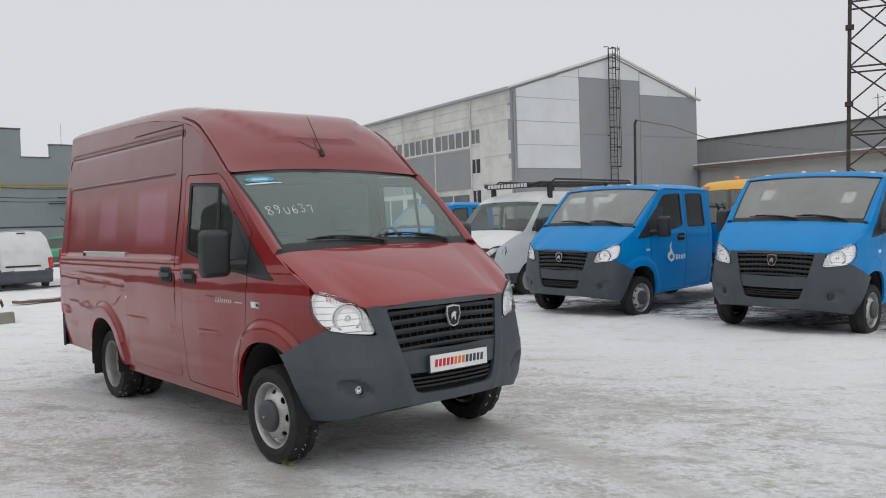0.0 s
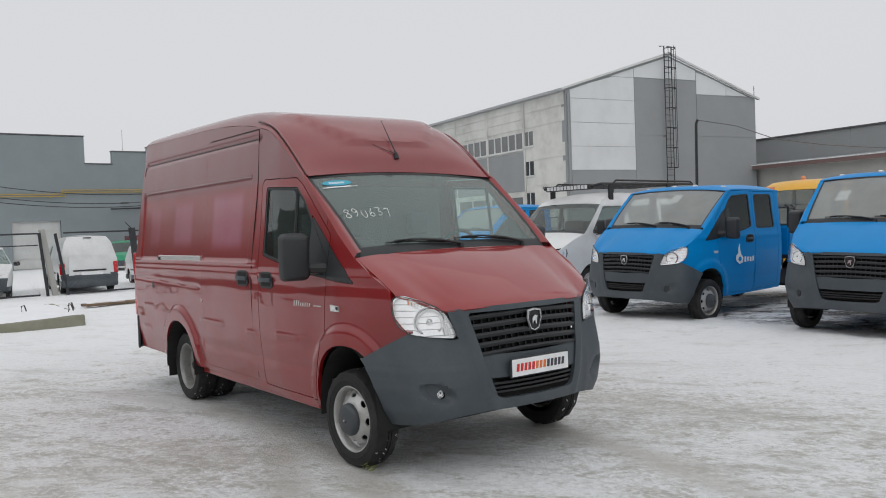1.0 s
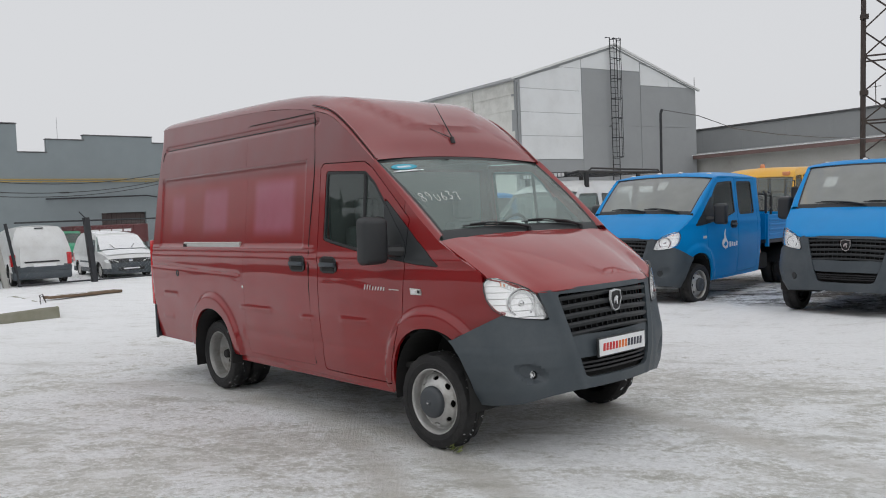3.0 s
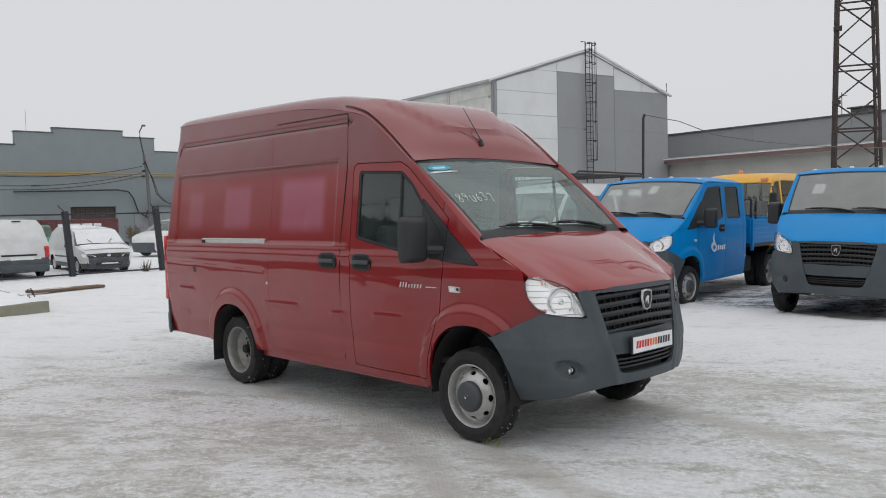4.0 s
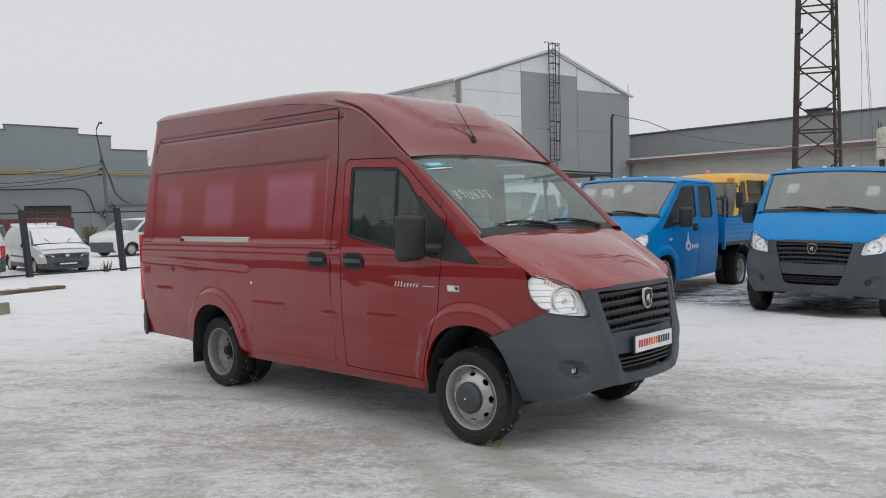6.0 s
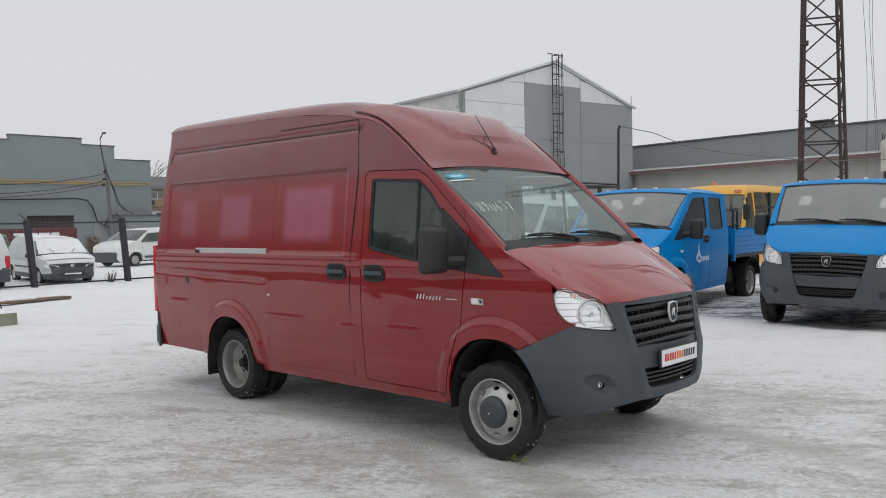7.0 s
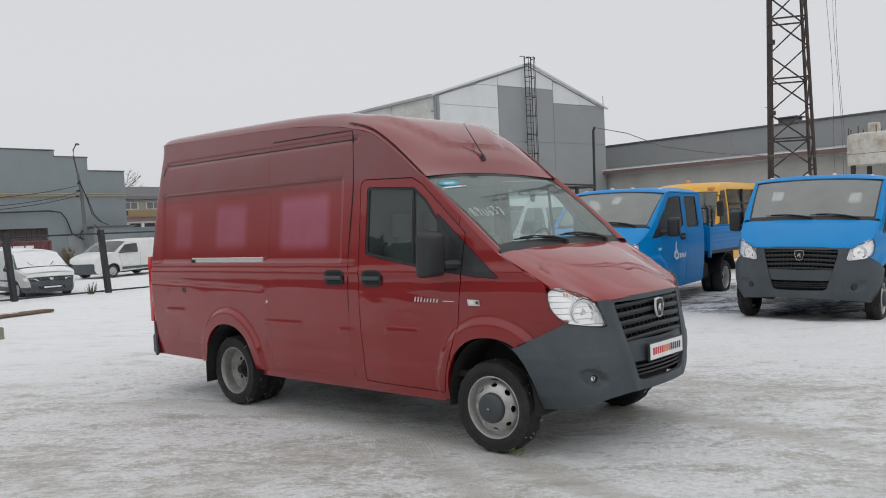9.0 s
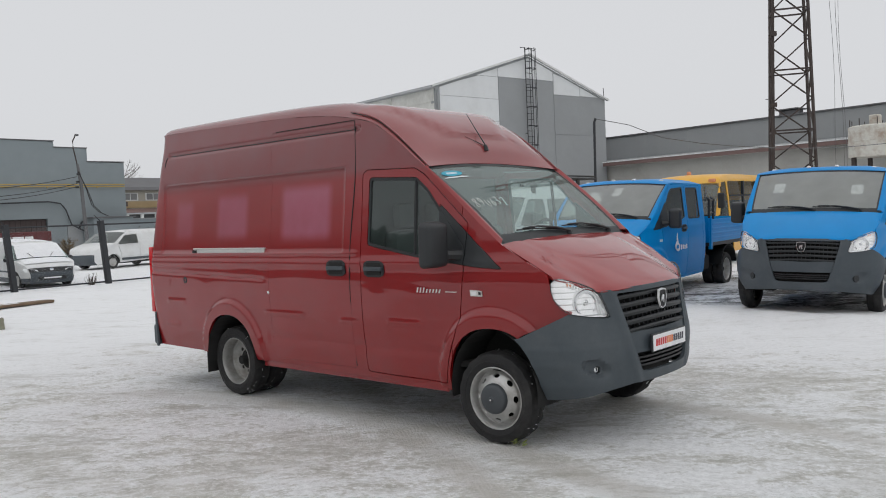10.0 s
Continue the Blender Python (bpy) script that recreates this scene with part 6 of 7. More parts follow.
CONCRETE = mat("pale_concrete", (0.64, 0.64, 0.61), 0.85, 0, 0, 0.08, 1.2, 0.2, 25, dirt=(0.30, 0.30, 0.27), dirt_amt=0.6, dirt_scale=0.45)
OLDWALL = mat("old_grey_wall", (0.42, 0.415, 0.39), 0.9, 0, 0, 0.12, 1.0, 0.3, 12, dirt=(0.24, 0.23, 0.20), dirt_amt=0.7, dirt_scale=0.5)
LOWGREY = mat("grey_metal_cladding", (0.29, 0.302, 0.306), 0.7, 0, 0, 0.04, 1.0, 0.05, 30, dirt=(0.25, 0.26, 0.263), dirt_amt=0.4, dirt_scale=0.4)
ROOFTIN = mat("tin_roof", (0.40, 0.41, 0.42), 0.5, 0.3, 0, 0.08, 2.0)
REDTRIM = mat("brown_red_fascia", (0.17, 0.11, 0.10), 0.7, 0, 0, 0.1, 4.0)
RUSTY = mat("rusted_steel", (0.065, 0.052, 0.048), 0.75, 0.3, 0, 0.25, 6.0, 0.2, 60)
DARKSTEEL = mat("dark_painted_steel", (0.035, 0.037, 0.042), 0.6, 0.2, 0, 0.2, 8.0)
GASPIPE = mat("yellow_gas_pipe", (0.48, 0.33, 0.08), 0.6, 0, 0, 0.1, 3.0)
WINDARK = mat("dark_window_glass", (0.05, 0.055, 0.06), 0.12, 0, 0, 0.2, 0.7)
HALLGLASS = mat("grey_window_glass", (0.16, 0.165, 0.165), 0.25, 0, 0, 0.25, 0.7)
FRAMEWHITE = mat("window_frame_paint", (0.62, 0.63, 0.62), 0.6, 0, 0, 0.05, 4.0)
DOORWHITE = mat("sectional_door", (0.56, 0.57, 0.56), 0.6, 0, 0, 0.05, 2.0, dirt=(0.4, 0.4, 0.39), dirt_amt=0.5, dirt_scale=0.8)
DOORBROWN = mat("brown_steel_gate", (0.060, 0.042, 0.040), 0.6, 0, 0, 0.1, 2.0)
TANKPAINT = mat("rust_streaked_tank", (0.58, 0.57, 0.52), 0.7, 0, 0, 0.06, 2.0, 0.1, 20, dirt=(0.24, 0.13, 0.07), dirt_amt=0.85, dirt_scale=1.4)
PLANKWOOD = mat("wet_plank", (0.16, 0.11, 0.07), 0.8, 0, 0, 0.3, 6.0, 0.3, 40)
SLABGREEN = mat("mossy_concrete", (0.24, 0.235, 0.175), 0.9, 0, 0, 0.15, 3.0, 0.3, 30, dirt=(0.36, 0.35, 0.31), dirt_amt=0.5, dirt_scale=2.0)
PALESTUCCO = mat("pale_stucco", (0.36, 0.34, 0.29), 0.9, 0, 0, 0.08, 1.0)
STUCCO = mat("ochre_stucco", (0.36, 0.27, 0.15), 0.9, 0, 0, 0.08, 1.0)
DARKROOF = mat("dark_roof", (0.13, 0.13, 0.135), 0.8, 0, 0, 0.1, 1.0)
GALV = mat("galvanised_wire", (0.42, 0.43, 0.44), 0.6, 0, 0, 0.1, 8.0)
GALVDARK = mat("grey_cable", (0.12, 0.12, 0.125), 0.6)
WIRE = mat("cable", (0.02, 0.02, 0.022), 0.6)
SHRUB = mat("dry_leaves", (0.20, 0.13, 0.05), 0.9, 0, 0, 0.4, 5.0)
TWIG = mat("bare_twigs", (0.07, 0.055, 0.045), 0.9, 0, 0, 0.2, 8.0)


def setting(name, m, label, category):
    return root(name, m, label, category, "", "structure")


def slabbed(parent, name, material, pts, y0, y1, flat="xz"):
    """An upright plate with an outline in x and z."""
    return part(name, poly_plate(pts, lambda u, v, w: (u, y0 + w * (1 if y1 > y0 else -1), v), abs(y1 - y0)), material, parent)


# hall with the tall gable
hall = setting("hall_building", pose(-24.235, 26.06, 0, 0, 0, 80.5), "tall gabled industrial hall clad in white and grey panels", "building")
W, RX, EZ, RZ, LEN = 13.3, 6.8, 8.25, 10.34, 20.0
roofz = lambda x: EZ + (RZ - EZ) * (x / RX if x < RX else (W - x) / (W - RX))
slabbed(hall, "gable_wall", PANELGREY, [(0, 0), (W, 0), (W, EZ), (RX, RZ), (0, EZ)], 0, .3)
# cladding panels, each proud of the wall
for x0, x1, zlo, material in ((.32, 4.42, 4.22, PANELWHITE), (4.46, 6.55, 9.05, PANELWHITE), (6.57, 8.74, 9.08, PANELWHITE), (8.80, 11.0, 8.33, PANELWHITE), (11.03, 13.24, 8.35, PANELWHITE)):
    zz = zlo
    while zz < max(roofz(x0), roofz(x1), roofz(RX) if x0 < RX < x1 else 0) - .12:
        z1 = zz + 1.18
        top0, top1 = min(z1, roofz(x0) - .12), min(z1, roofz(x1) - .12)
        if max(top0, top1) > zz + .05:
            xz = RX * (zz + .12 - EZ) / (RZ - EZ)
            xl, xr = max(x0, xz) if x0 < RX else x0, min(x1, W - xz * (W - RX) / RX) if x1 > RX else x1
            xt = [min(max(q, xl), xr) for q in (xl + .01, xr - .01)]
            pts = [(xl, zz), (xr, zz)] + [(q, min(z1, roofz(q) - .12)) for q in sorted({xr, xt[1], min(max(RX, xl), xr), xl + (xr - xl) * .66, xl + (xr - xl) * .33, xt[0], xl}, reverse=True) if min(z1, roofz(q) - .12) > zz + .003]
            slabbed(hall, "cladding_panel", material, pts, -.004, -.030)
        zz += 1.20
for x0, x1, zhi in ((.32, 4.42, 4.19), (4.46, 8.74, 9.02), (8.80, 13.24, 8.30)):
    zz = .05
    while zz < zhi - .1:
        z1 = min(zz + 2.98, zhi)
        slabbed(hall, "cladding_panel", PANELGREY, [(x0, zz), (x1, zz), (x1, z1), (x0, z1)], -.004, -.022)
        zz += 3.0
slabbed(hall, "corner_strip", PANELGREY, [(0, 0), (.28, 0), (.28, EZ + .02), (0, EZ - .08)], -.004, -.05)
# eaves trim of the gable and roof
for xa, xb, za, zb in ((-.25, RX, EZ - .02, RZ + .08), (W + .2, RX, EZ - .02, RZ + .08)):
    bm = bmesh.new()
    bar(bm, (xa, -.10, za), (xb, -.10, zb), .16, .10)
    part("verge_trim", bm, FRAMEWHITE, hall)
part("roof", poly_plate([(-.2, EZ - .06), (RX, RZ - .75), (W + .2, EZ - .06), (W + .2, EZ - .12), (-.2, EZ - .12)], lambda u, v, w: (u, .31 + w, v), LEN - .3), ROOFTIN, hall)
# long side
part("side_wall", boxed(0, .3, .3, LEN, 0, EZ - .10), CONCRETE, hall)
for k in range(4):
    part("pilaster", boxed(-.05, -.003, 3.68 + 3.86 * k, 3.80 + 3.86 * k, 3.3 if k == 0 else 0, EZ - .12), CONCRETE, hall)
    y0 = 3.82 + 3.86 * k
    for i in range(3):
        part("cladding_panel", boxed(-.04, -.003, y0 + .02, y0 + 3.70, 6.72 + i * .50, 7.20 + i * .50), CONCRETE, hall)
    part("grey_panel", boxed(-.04, -.003, y0 + .02, y0 + 3.70, 3.35, 5.48), PANELGREY, hall)
    w = part("window_band", boxed(-.02, -.003, y0 + .02, y0 + 3.70, 5.66, 6.50), HALLGLASS, hall)
    for i in range(6):
        part("window_frame", boxed(-.06, -.021, y0 + i * .74 - .05, y0 + i * .74 + .05, 5.62, 6.54), FRAMEWHITE, w)
    part("window_sill", boxed(-.07, -.021, y0, y0 + 3.72, 5.56, 5.66), FRAMEWHITE, w)
    w = part("lower_window", boxed(-.02, -.003, y0 + .25, y0 + 3.5, .9, 3.05), HALLGLASS, hall)
    part("window_frame", boxed(-.06, -.021, y0 + 1.82, y0 + 1.90, .9, 3.05), FRAMEWHITE, w)
for zz in (5.75, 4.17, 2.50):
    w = part("stair_window", boxed(-.02, -.003, 2.92, 3.64, zz, zz + .74), HALLGLASS if zz > 5 else WINDARK, hall)
    part("window_frame", boxed(-.05, -.021, 3.25, 3.30, zz, zz + .74), FRAMEWHITE, w)
    part("window_sill", boxed(-.06, -.003, 2.85, 3.70, zz - .07, zz - .003), FRAMEWHITE, hall)
for zz in (1.2, 2.4, 3.6, 4.95, 6.7, 7.5):
    part("wall_panel", boxed(-.03, -.003, .06, 2.8 if zz in (2.4, 3.6, 4.95) else 3.6, zz, zz + 1.1 if zz < 4 else zz + .68), CONCRETE, hall)
part("gutter", boxed(-.30, -.05, -.1, LEN, EZ - .10, EZ + .02), ROOFTIN, hall)
part("right_wall", boxed(W - .3, W, .3, LEN, 0, EZ - .1), PANELGREY, hall)
part("back_wall", boxed(.3, W - .3, LEN - .3, LEN, 0, EZ - .1), PANELGREY, hall)
part("eaves_rod", tubed([(W + .05, .1, EZ), (W + .05, .1, EZ + .75)], .02, 5), DARKSTEEL, hall)
part("downpipe", tubed([(.14, -.10, 0), (.14, -.10, EZ - .2)], .06, 8), PANELGREY, hall)
# caged ladder
lad = tagged(new("caged_ladder"), "dark steel caged ladder fixed to the gable", "ladder")
lad.matrix_basis = hall.matrix_basis.copy()
for x in (6.38, 6.88):
    part("ladder_rail", tubed([(x, -.22, 2.8), (x, -.22, 10.75), (x, .1, 10.8)], .035, 6), DARKSTEEL, lad)
for k in range(24):
    part("rung", tubed([(6.38, -.22, 2.95 + k * .32), (6.88, -.22, 2.95 + k * .32)], .016, 6), DARKSTEEL, lad)
for k in range(7):
    z = 4.3 + k * 1.05
    part("cage_hoop", tubed([(6.36, -.22, z)] + [(6.63 - .34 * math.cos(a), -.22 - .46 * math.sin(a), z) for a in steps(.2, math.pi - .2, .3)] + [(6.90, -.22, z)], .022, 6), DARKSTEEL, lad)
for a in (.75, 1.57, 2.4):
    part("cage_bar", tubed([(6.63 - .34 * math.cos(a), -.22 - .46 * math.sin(a), 4.3), (6.63 - .34 * math.cos(a), -.22 - .46 * math.sin(a), 10.7)], .016, 6), DARKSTEEL, lad)
part("ladder_stay", tubed([(6.38, -.22, 6.0), (6.38, 0, 6.0)], .02, 6), DARKSTEEL, lad)

# grey workshop with stepped parapet
ws_b = setting("workshop_building", pose(0, 0, 0), "grey rendered workshop with stepped parapet, gates and gas pipe", "building")
X = -47.0
PAR = [(-6, 0), (-6, 7.72), (8.89, 7.69), (8.89, 6.10), (10.46, 6.08), (10.47, 6.86), (12.58, 6.87), (12.59, 7.17), (16.77, 7.15), (16.77, 6.80), (18.80, 6.80), (18.80, 5.97), (21.2, 5.95), (21.2, 0), (16.15, 0), (16.15, 2.50), (13.40, 2.50), (13.40, 0), (7.42, 0), (7.42, 2.76), (4.82, 2.76), (4.82, 0)]
part("front_wall", poly_plate(PAR, lambda u, v, w: (X - .35 + w, u, v), .35), WALLGREY, ws_b)
for a, b in zip(PAR[1:12], PAR[2:13]):
    if abs(a[0] - b[0]) > .3:
        part("parapet_cap", boxed(X - .42, X + .05, a[0] - .03, b[0] + .03, max(a[1], b[1]) + .001, max(a[1], b[1]) + .06), DARKROOF, ws_b)
part("end_wall", boxed(X - 20, X - .36, 20.85, 21.2, 0, 5.9), WALLGREY, ws_b)
part("roof_slab", boxed(X - 20, X - .36, -6, 20.84, 5.4, 5.6), DARKROOF, ws_b)
d = part("sectional_gate", boxed(X - .25, X - .18, 4.83, 7.41, .02, 2.75), DOORWHITE, ws_b, "white sectional gate")
for k in range(5):
    part("gate_panel", boxed(X - .18, X - .155, 4.86, 7.38, .06 + k * .54, .56 + k * .54), DOORWHITE, d)
d = part("steel_gate", boxed(X - .25, X - .20, 13.41, 16.14, .02, 2.49), DOORBROWN, ws_b, "dark brown gate")
for k in range(9):
    part("gate_rib", boxed(X - .20, X - .17, 13.45 + k * .30, 13.70 + k * .30, .05, 2.45), DOORBROWN, d)
d = part("side_door", boxed(X + .003, X + .06, 17.3, 18.2, .05, 2.05), PANELGREY, ws_b, "small grey side door")
part("door_handle", boxed(X + .061, X + .10, 17.38, 17.44, .95, 1.15), DARKSTEEL, d)
part("meter_box", boxed(X + .003, X + .25, 18.7, 19.2, 1.1, 1.75, bevel=.02), DARKROOF, ws_b)
part("lean_to", boxed(X + .003, X + 1.2, 18.4, 21.0, 0, 2.42), WALLGREY, ws_b)
part("lean_to_roof", boxed(X + .003, X + 1.35, 18.3, 21.1, 2.425, 2.50), DARKROOF, ws_b)
pipe = tagged(new("gas_pipe"), "yellow gas pipe along the grey wall", "pipe")
for z0 in (0, .13):
    part("pipe_run", tubed([(X + .12, -5.8, 4.16 + z0), (X + .12, 7.70 - z0, 4.19 + z0)], .03, 6), GASPIPE, pipe)
    part("pipe_riser", tubed([(X + .12, 7.70 - z0, 4.17 + z0), (X + .12, 7.70 - z0, 4.44 + z0)], .03, 6), GASPIPE, pipe)
    part("pipe_run", tubed([(X + .12, 7.68 - z0, 4.42 + z0), (X + .12, 21.1, 4.42 + z0)], .03, 6), GASPIPE, pipe)
for k in range(9):
    part("pipe_bracket", boxed(X, X + .12, -5.5 + k * 3.1, -5.45 + k * 3.1, 4.10 + .25 * (k > 4), 4.16 + .25 * (k > 4)), GASPIPE, pipe)
rod = tagged(new("lightning_rod"), "thin lightning rod on the parapet", "rod")
part("rod", tubed([(X - .15, 11.15, 6.8), (X - .15, 11.15, 8.2)], .014, 6), GALV, rod)
duct = tagged(new("wall_duct"), "grey bent duct on the workshop wall", "duct")
part("duct_loop", tubed([(X + .25, 17.9, 1.8), (X + .25, 18.1, 2.2), (X + .25, 18.5, 2.42), (X + .25, 19.3, 2.40)], .05, 7), DARKSTEEL, duct)
part("duct_run", tubed([(X + .2, 10.2, 3.40), (X + .2, 13.6, 3.46), (X + .2, 16.2, 3.52), (X + .2, 16.9, 3.40), (X + .2, 17.2, 3.0), (X + .2, 17.5, 2.1), (X + .2, 18.2, 1.70), (X + .2, 18.9, 1.80)], .042, 8), DARKSTEEL, duct)

# street lamp and cables
sl = tagged(new("street_lamp"), "concrete lamp post with a bent arm and cables", "street lamp")
sl.matrix_basis = pose(-40.67, 15.42, 0)
part("pole", tubed([(0, 0.12, 0), (0, -.08, 4.2), (0, -.22, 5.3)], [.11, .09, .07], 10), DARKROOF, sl)
part("arm", tubed([(0, -.22, 5.2), (0, -.40, 6.2), (0, -.40, 6.55), (0, -.24, 6.85)], .035, 8), RUSTY, sl)
part("lamp_head", boxed(-.08, .08, -.28, -.06, 6.82, 6.93, bevel=.04), GALVDARK, sl)
for k in range(2):
    part("hanging_cable", tubed([(.08, -.20 - .05 * k, 4.9), (.10, .16 + .05 * k, 3.9), (.10, .40 + .1 * k, 3.05), (.10, .75 + .2 * k, 2.7 - .1 * k), (.10, 1.3, 2.45)], .022, 6), WIRE, sl)
for k, z in enumerate((4.75, 4.35, 4.05)):
    part("insulator", boxed(-.05, .05, -.28 - .05 * k, -.12 - .05 * k, z - .05, z + .05), BLACK, sl)
for k, (z, sag, ez) in enumerate(((4.62, 1.75, 6.6), (4.25, 1.72, 6.0), (4.08, 1.70, 5.75))):
    w = tagged(new("overhead_cable"), "black overhead cable sagging across the yard", "cable", "overhead cables")
    pts = [(-40.67 + 13.67 * u, 15.12 - 24.17 * u, z + (ez - z) * u - 4 * sag * u * (1 - u)) for u in steps(0, 1, .04)]
    part("cable_run", tubed(pts, .018, 5), WIRE, w)
    if k == 1:
        part("cable_splice", tubed([pts[7], Vector(pts[7]).lerp(Vector(pts[8]), .45)], .04, 6), WIRE, w)

# service pole and cable behind the minibus
po = tagged(new("service_pole"), "thin dark steel pole with a bent cable", "pole")
po.matrix_basis = pose(-8.07, 14.34, 0)
part("pole", tubed([(-.05, -.03, 0), (0, 0, 4.05), (.03, .03, 4.15)], .035, 8), DARKSTEEL, po)
pts = [(0, 0, 4.15), (.5, 1.0, 3.98), (1.0, 2.0, 3.62), (1.6, 3.2, 3.45)] + [(1.6 + 4 * u, 3.2 + 12 * u, 3.45 - 1.2 * u * (1 - u) + .4 * u) for u in steps(.1, 1, .1)]
part("pole_cable", tubed(pts, .011, 5), GALVDARK, po)

# lattice mast
mast = tagged(new("lattice_mast"), "tall rusty steel lattice mast", "mast")
mast.matrix_basis = pose(-5.80, 23.35, 0, 0, 0, 24)
half = lambda z: .72 - .022 * z
for sx in (-1, 1):
    for sy in (-1, 1):
        part("leg", bar(bmesh.new(), (sx * half(0), sy * half(0), 0), (sx * half(20), sy * half(20), 20), .075, .075), RUSTY, mast)
levels = steps(0, 20, 1.0)
for i, z in enumerate(levels[:-1]):
    z1 = levels[i + 1]
    a, b = half(z), half(z1)
    for q, (p0, p1) in enumerate((((-1, -1), (1, -1)), ((1, -1), (1, 1)), ((1, 1), (-1, 1)), ((-1, 1), (-1, -1)))):
        if i % 2:
            p0, p1 = p1, p0
        part("brace", bar(bmesh.new(), (p0[0] * a, p0[1] * a, z), (p1[0] * b, p1[1] * b, z1), .045, .045), RUSTY, mast)
        if i % 2 == 0:
            part("strut", bar(bmesh.new(), (p0[0] * a, p0[1] * a, z), (p1[0] * a, p1[1] * a, z), .05, .05), RUSTY, mast)
for z in (4.85, 7.2):
    part("clamp", boxed(-half(z) - .12, -half(z) + .12, -half(z) - .12, -half(z) + .12, z - .05, z + .08), RUSTY, mast)
for off in (.95, 1.15, 1.22):
    part("feeder_cable", tubed([(half(z) + off - .25 + .04 * math.sin(z * .9 + off * 9), -.2, z) for z in steps(2, 20, .6)], .007, 5), GALVDARK, mast)

# long low building with a lean-to in front
low = setting("low_building", pose(-22.5, 43.6, 0, 0, 0, -9.5), "long low grey building with a lean-to roof", "building")
part("back_wall", boxed(-14, 60, 0, 12, 0, 6.35), LOWGREY, low)
part("roof_edge", boxed(-14.2, 60.2, -.15, 12.2, 6.352, 6.42), DARKROOF, low)
for k in range(24):
    part("cladding_panel", boxed(-13.9 + k * 3, -10.91 + k * 3, -.03, -.003, 4.7, 6.3), LOWGREY, low)
part("lean_to_wall", boxed(-2, 22, -4.0, -.04, 0, 4.25), OLDWALL, low)
part("lean_to_roof", poly_plate([(-4.6, 4.28), (-.05, 4.72), (-.05, 4.86), (-4.6, 4.42)], lambda u, v, w: (-2.2 + w, u, v), 24.6), ROOFTIN, low)
part("fascia", boxed(-2.2, 22.4, -4.66, -4.61, 4.20, 4.40), REDTRIM, low)
bm = bmesh.new()
for k in range(120):
    box(bm, -2.15 + k * .204, -2.05 + k * .204, -4.72, -4.50, 4.42, 4.445 + .03 * abs(noise.noise(Vector((k * .7, 0, 0)))))
part("roof_snow", bm, DRIFT, low)
for k in range(8):
    part("wall_panel", boxed(-1.9 + k * 3.0, 1.096 + k * 3.0, -4.012, -4.003, .3, 4.0), OLDWALL, low)
vt = tagged(new("roof_vent"), "small dark roof vent", "vent")
vt.matrix_basis = low.matrix_basis @ pose(10.2, 1.0, 6.5)
part("vent_box", boxed(-.5, .5, -.4, .4, 0, .22), DARKROOF, vt)
part("vent_cap", boxed(-.65, .65, -.55, .55, .24, .32, bevel=.02), DARKROOF, vt)
ant = tagged(new("roof_aerial"), "thin aerial on the low roof", "aerial")
ant.matrix_basis = low.matrix_basis @ pose(9.2, .6, 6.5)
part("aerial_mast", tubed([(0, 0, 0), (0, 0, 1.2)], .025, 6), RUSTY, ant)
part("aerial_bar", tubed([(-.3, 0, 1.0), (.3, 0, 1.0)], .015, 5), RUSTY, ant)
tank = tagged(new("water_tank"), "white rust-streaked steel tank on a steel stand", "tank")
tank.matrix_basis = low.matrix_basis @ pose(18.05, -6.2, 3.42)
t = part("shell", lathe([(0, 1.42), (1.2, 1.37), (1.28, 1.31), (1.28, .72), (1.30, .70), (1.28, .68), (1.28, 0), (0, 0)], 36), TANKPAINT, tank, smooth=35)
t.matrix_basis = pose(0, 0, 0, 90)
for sx in (-1, 1):
    for sy in (-1, 1):
        part("stand_leg", boxed(sx * .8 - .08, sx * .8 + .08, sy * .8 - .08, sy * .8 + .08, -3.42, -.002), RUSTY, tank)
part("hatch", boxed(-.4, .0, -.2, .2, 1.37, 1.85, bevel=.04), TANKPAINT, tank)
for k in range(10):
    a = k * .628
    part("guard_post", tubed([(1.22 * math.cos(a), 1.22 * math.sin(a), 1.35), (1.22 * math.cos(a), 1.22 * math.sin(a), 1.66)], .02, 5), RUSTY, tank)

# far building and grey yard wall beyond the workshop
far = setting("far_building", pose(-72, 33.2, 0, 0, 0, 4), "ochre two-storey building with a dark roof far behind", "building")
part("wall", boxed(-8, 0, -2, 14, 0, 5.4), PALESTUCCO, far)
part("roof", poly_plate([(-9, 5.4), (.6, 5.4), (.4, 5.7), (-4, 6.9), (-8.6, 5.7)], lambda u, v, w: (u, -2.5 + w, v), 17), DARKROOF, far)
part("ochre_band", boxed(.003, .06, -2, 14, 3.70, 4.32), STUCCO, far)
for k in range(6):
    w = part("window", boxed(.003, .05, -1.6 + k * 2.5, .1 + k * 2.5, 4.40, 5.15), FRAMEWHITE, far)
    part("pane", boxed(.051, .07, -1.45 + k * 2.5, -.80 + k * 2.5, 4.48, 5.08), HALLGLASS, w)
    part("pane", boxed(.051, .07, -.70 + k * 2.5, -.05 + k * 2.5, 4.48, 5.08), HALLGLASS, w)
part("vent_hatch", boxed(.061, .10, .6, 1.4, 3.85, 4.30), DOORBROWN, far)
part("canopy", poly_plate([(.07, 3.62), (2.6, 3.22), (2.6, 3.05), (.07, 3.40)], lambda u, v, w: (u, -2 + w, v), 16), REDTRIM, far)
part("canopy_edge", boxed(2.605, 2.68, -2, 14, 3.02, 3.16), ROOFTIN, far)
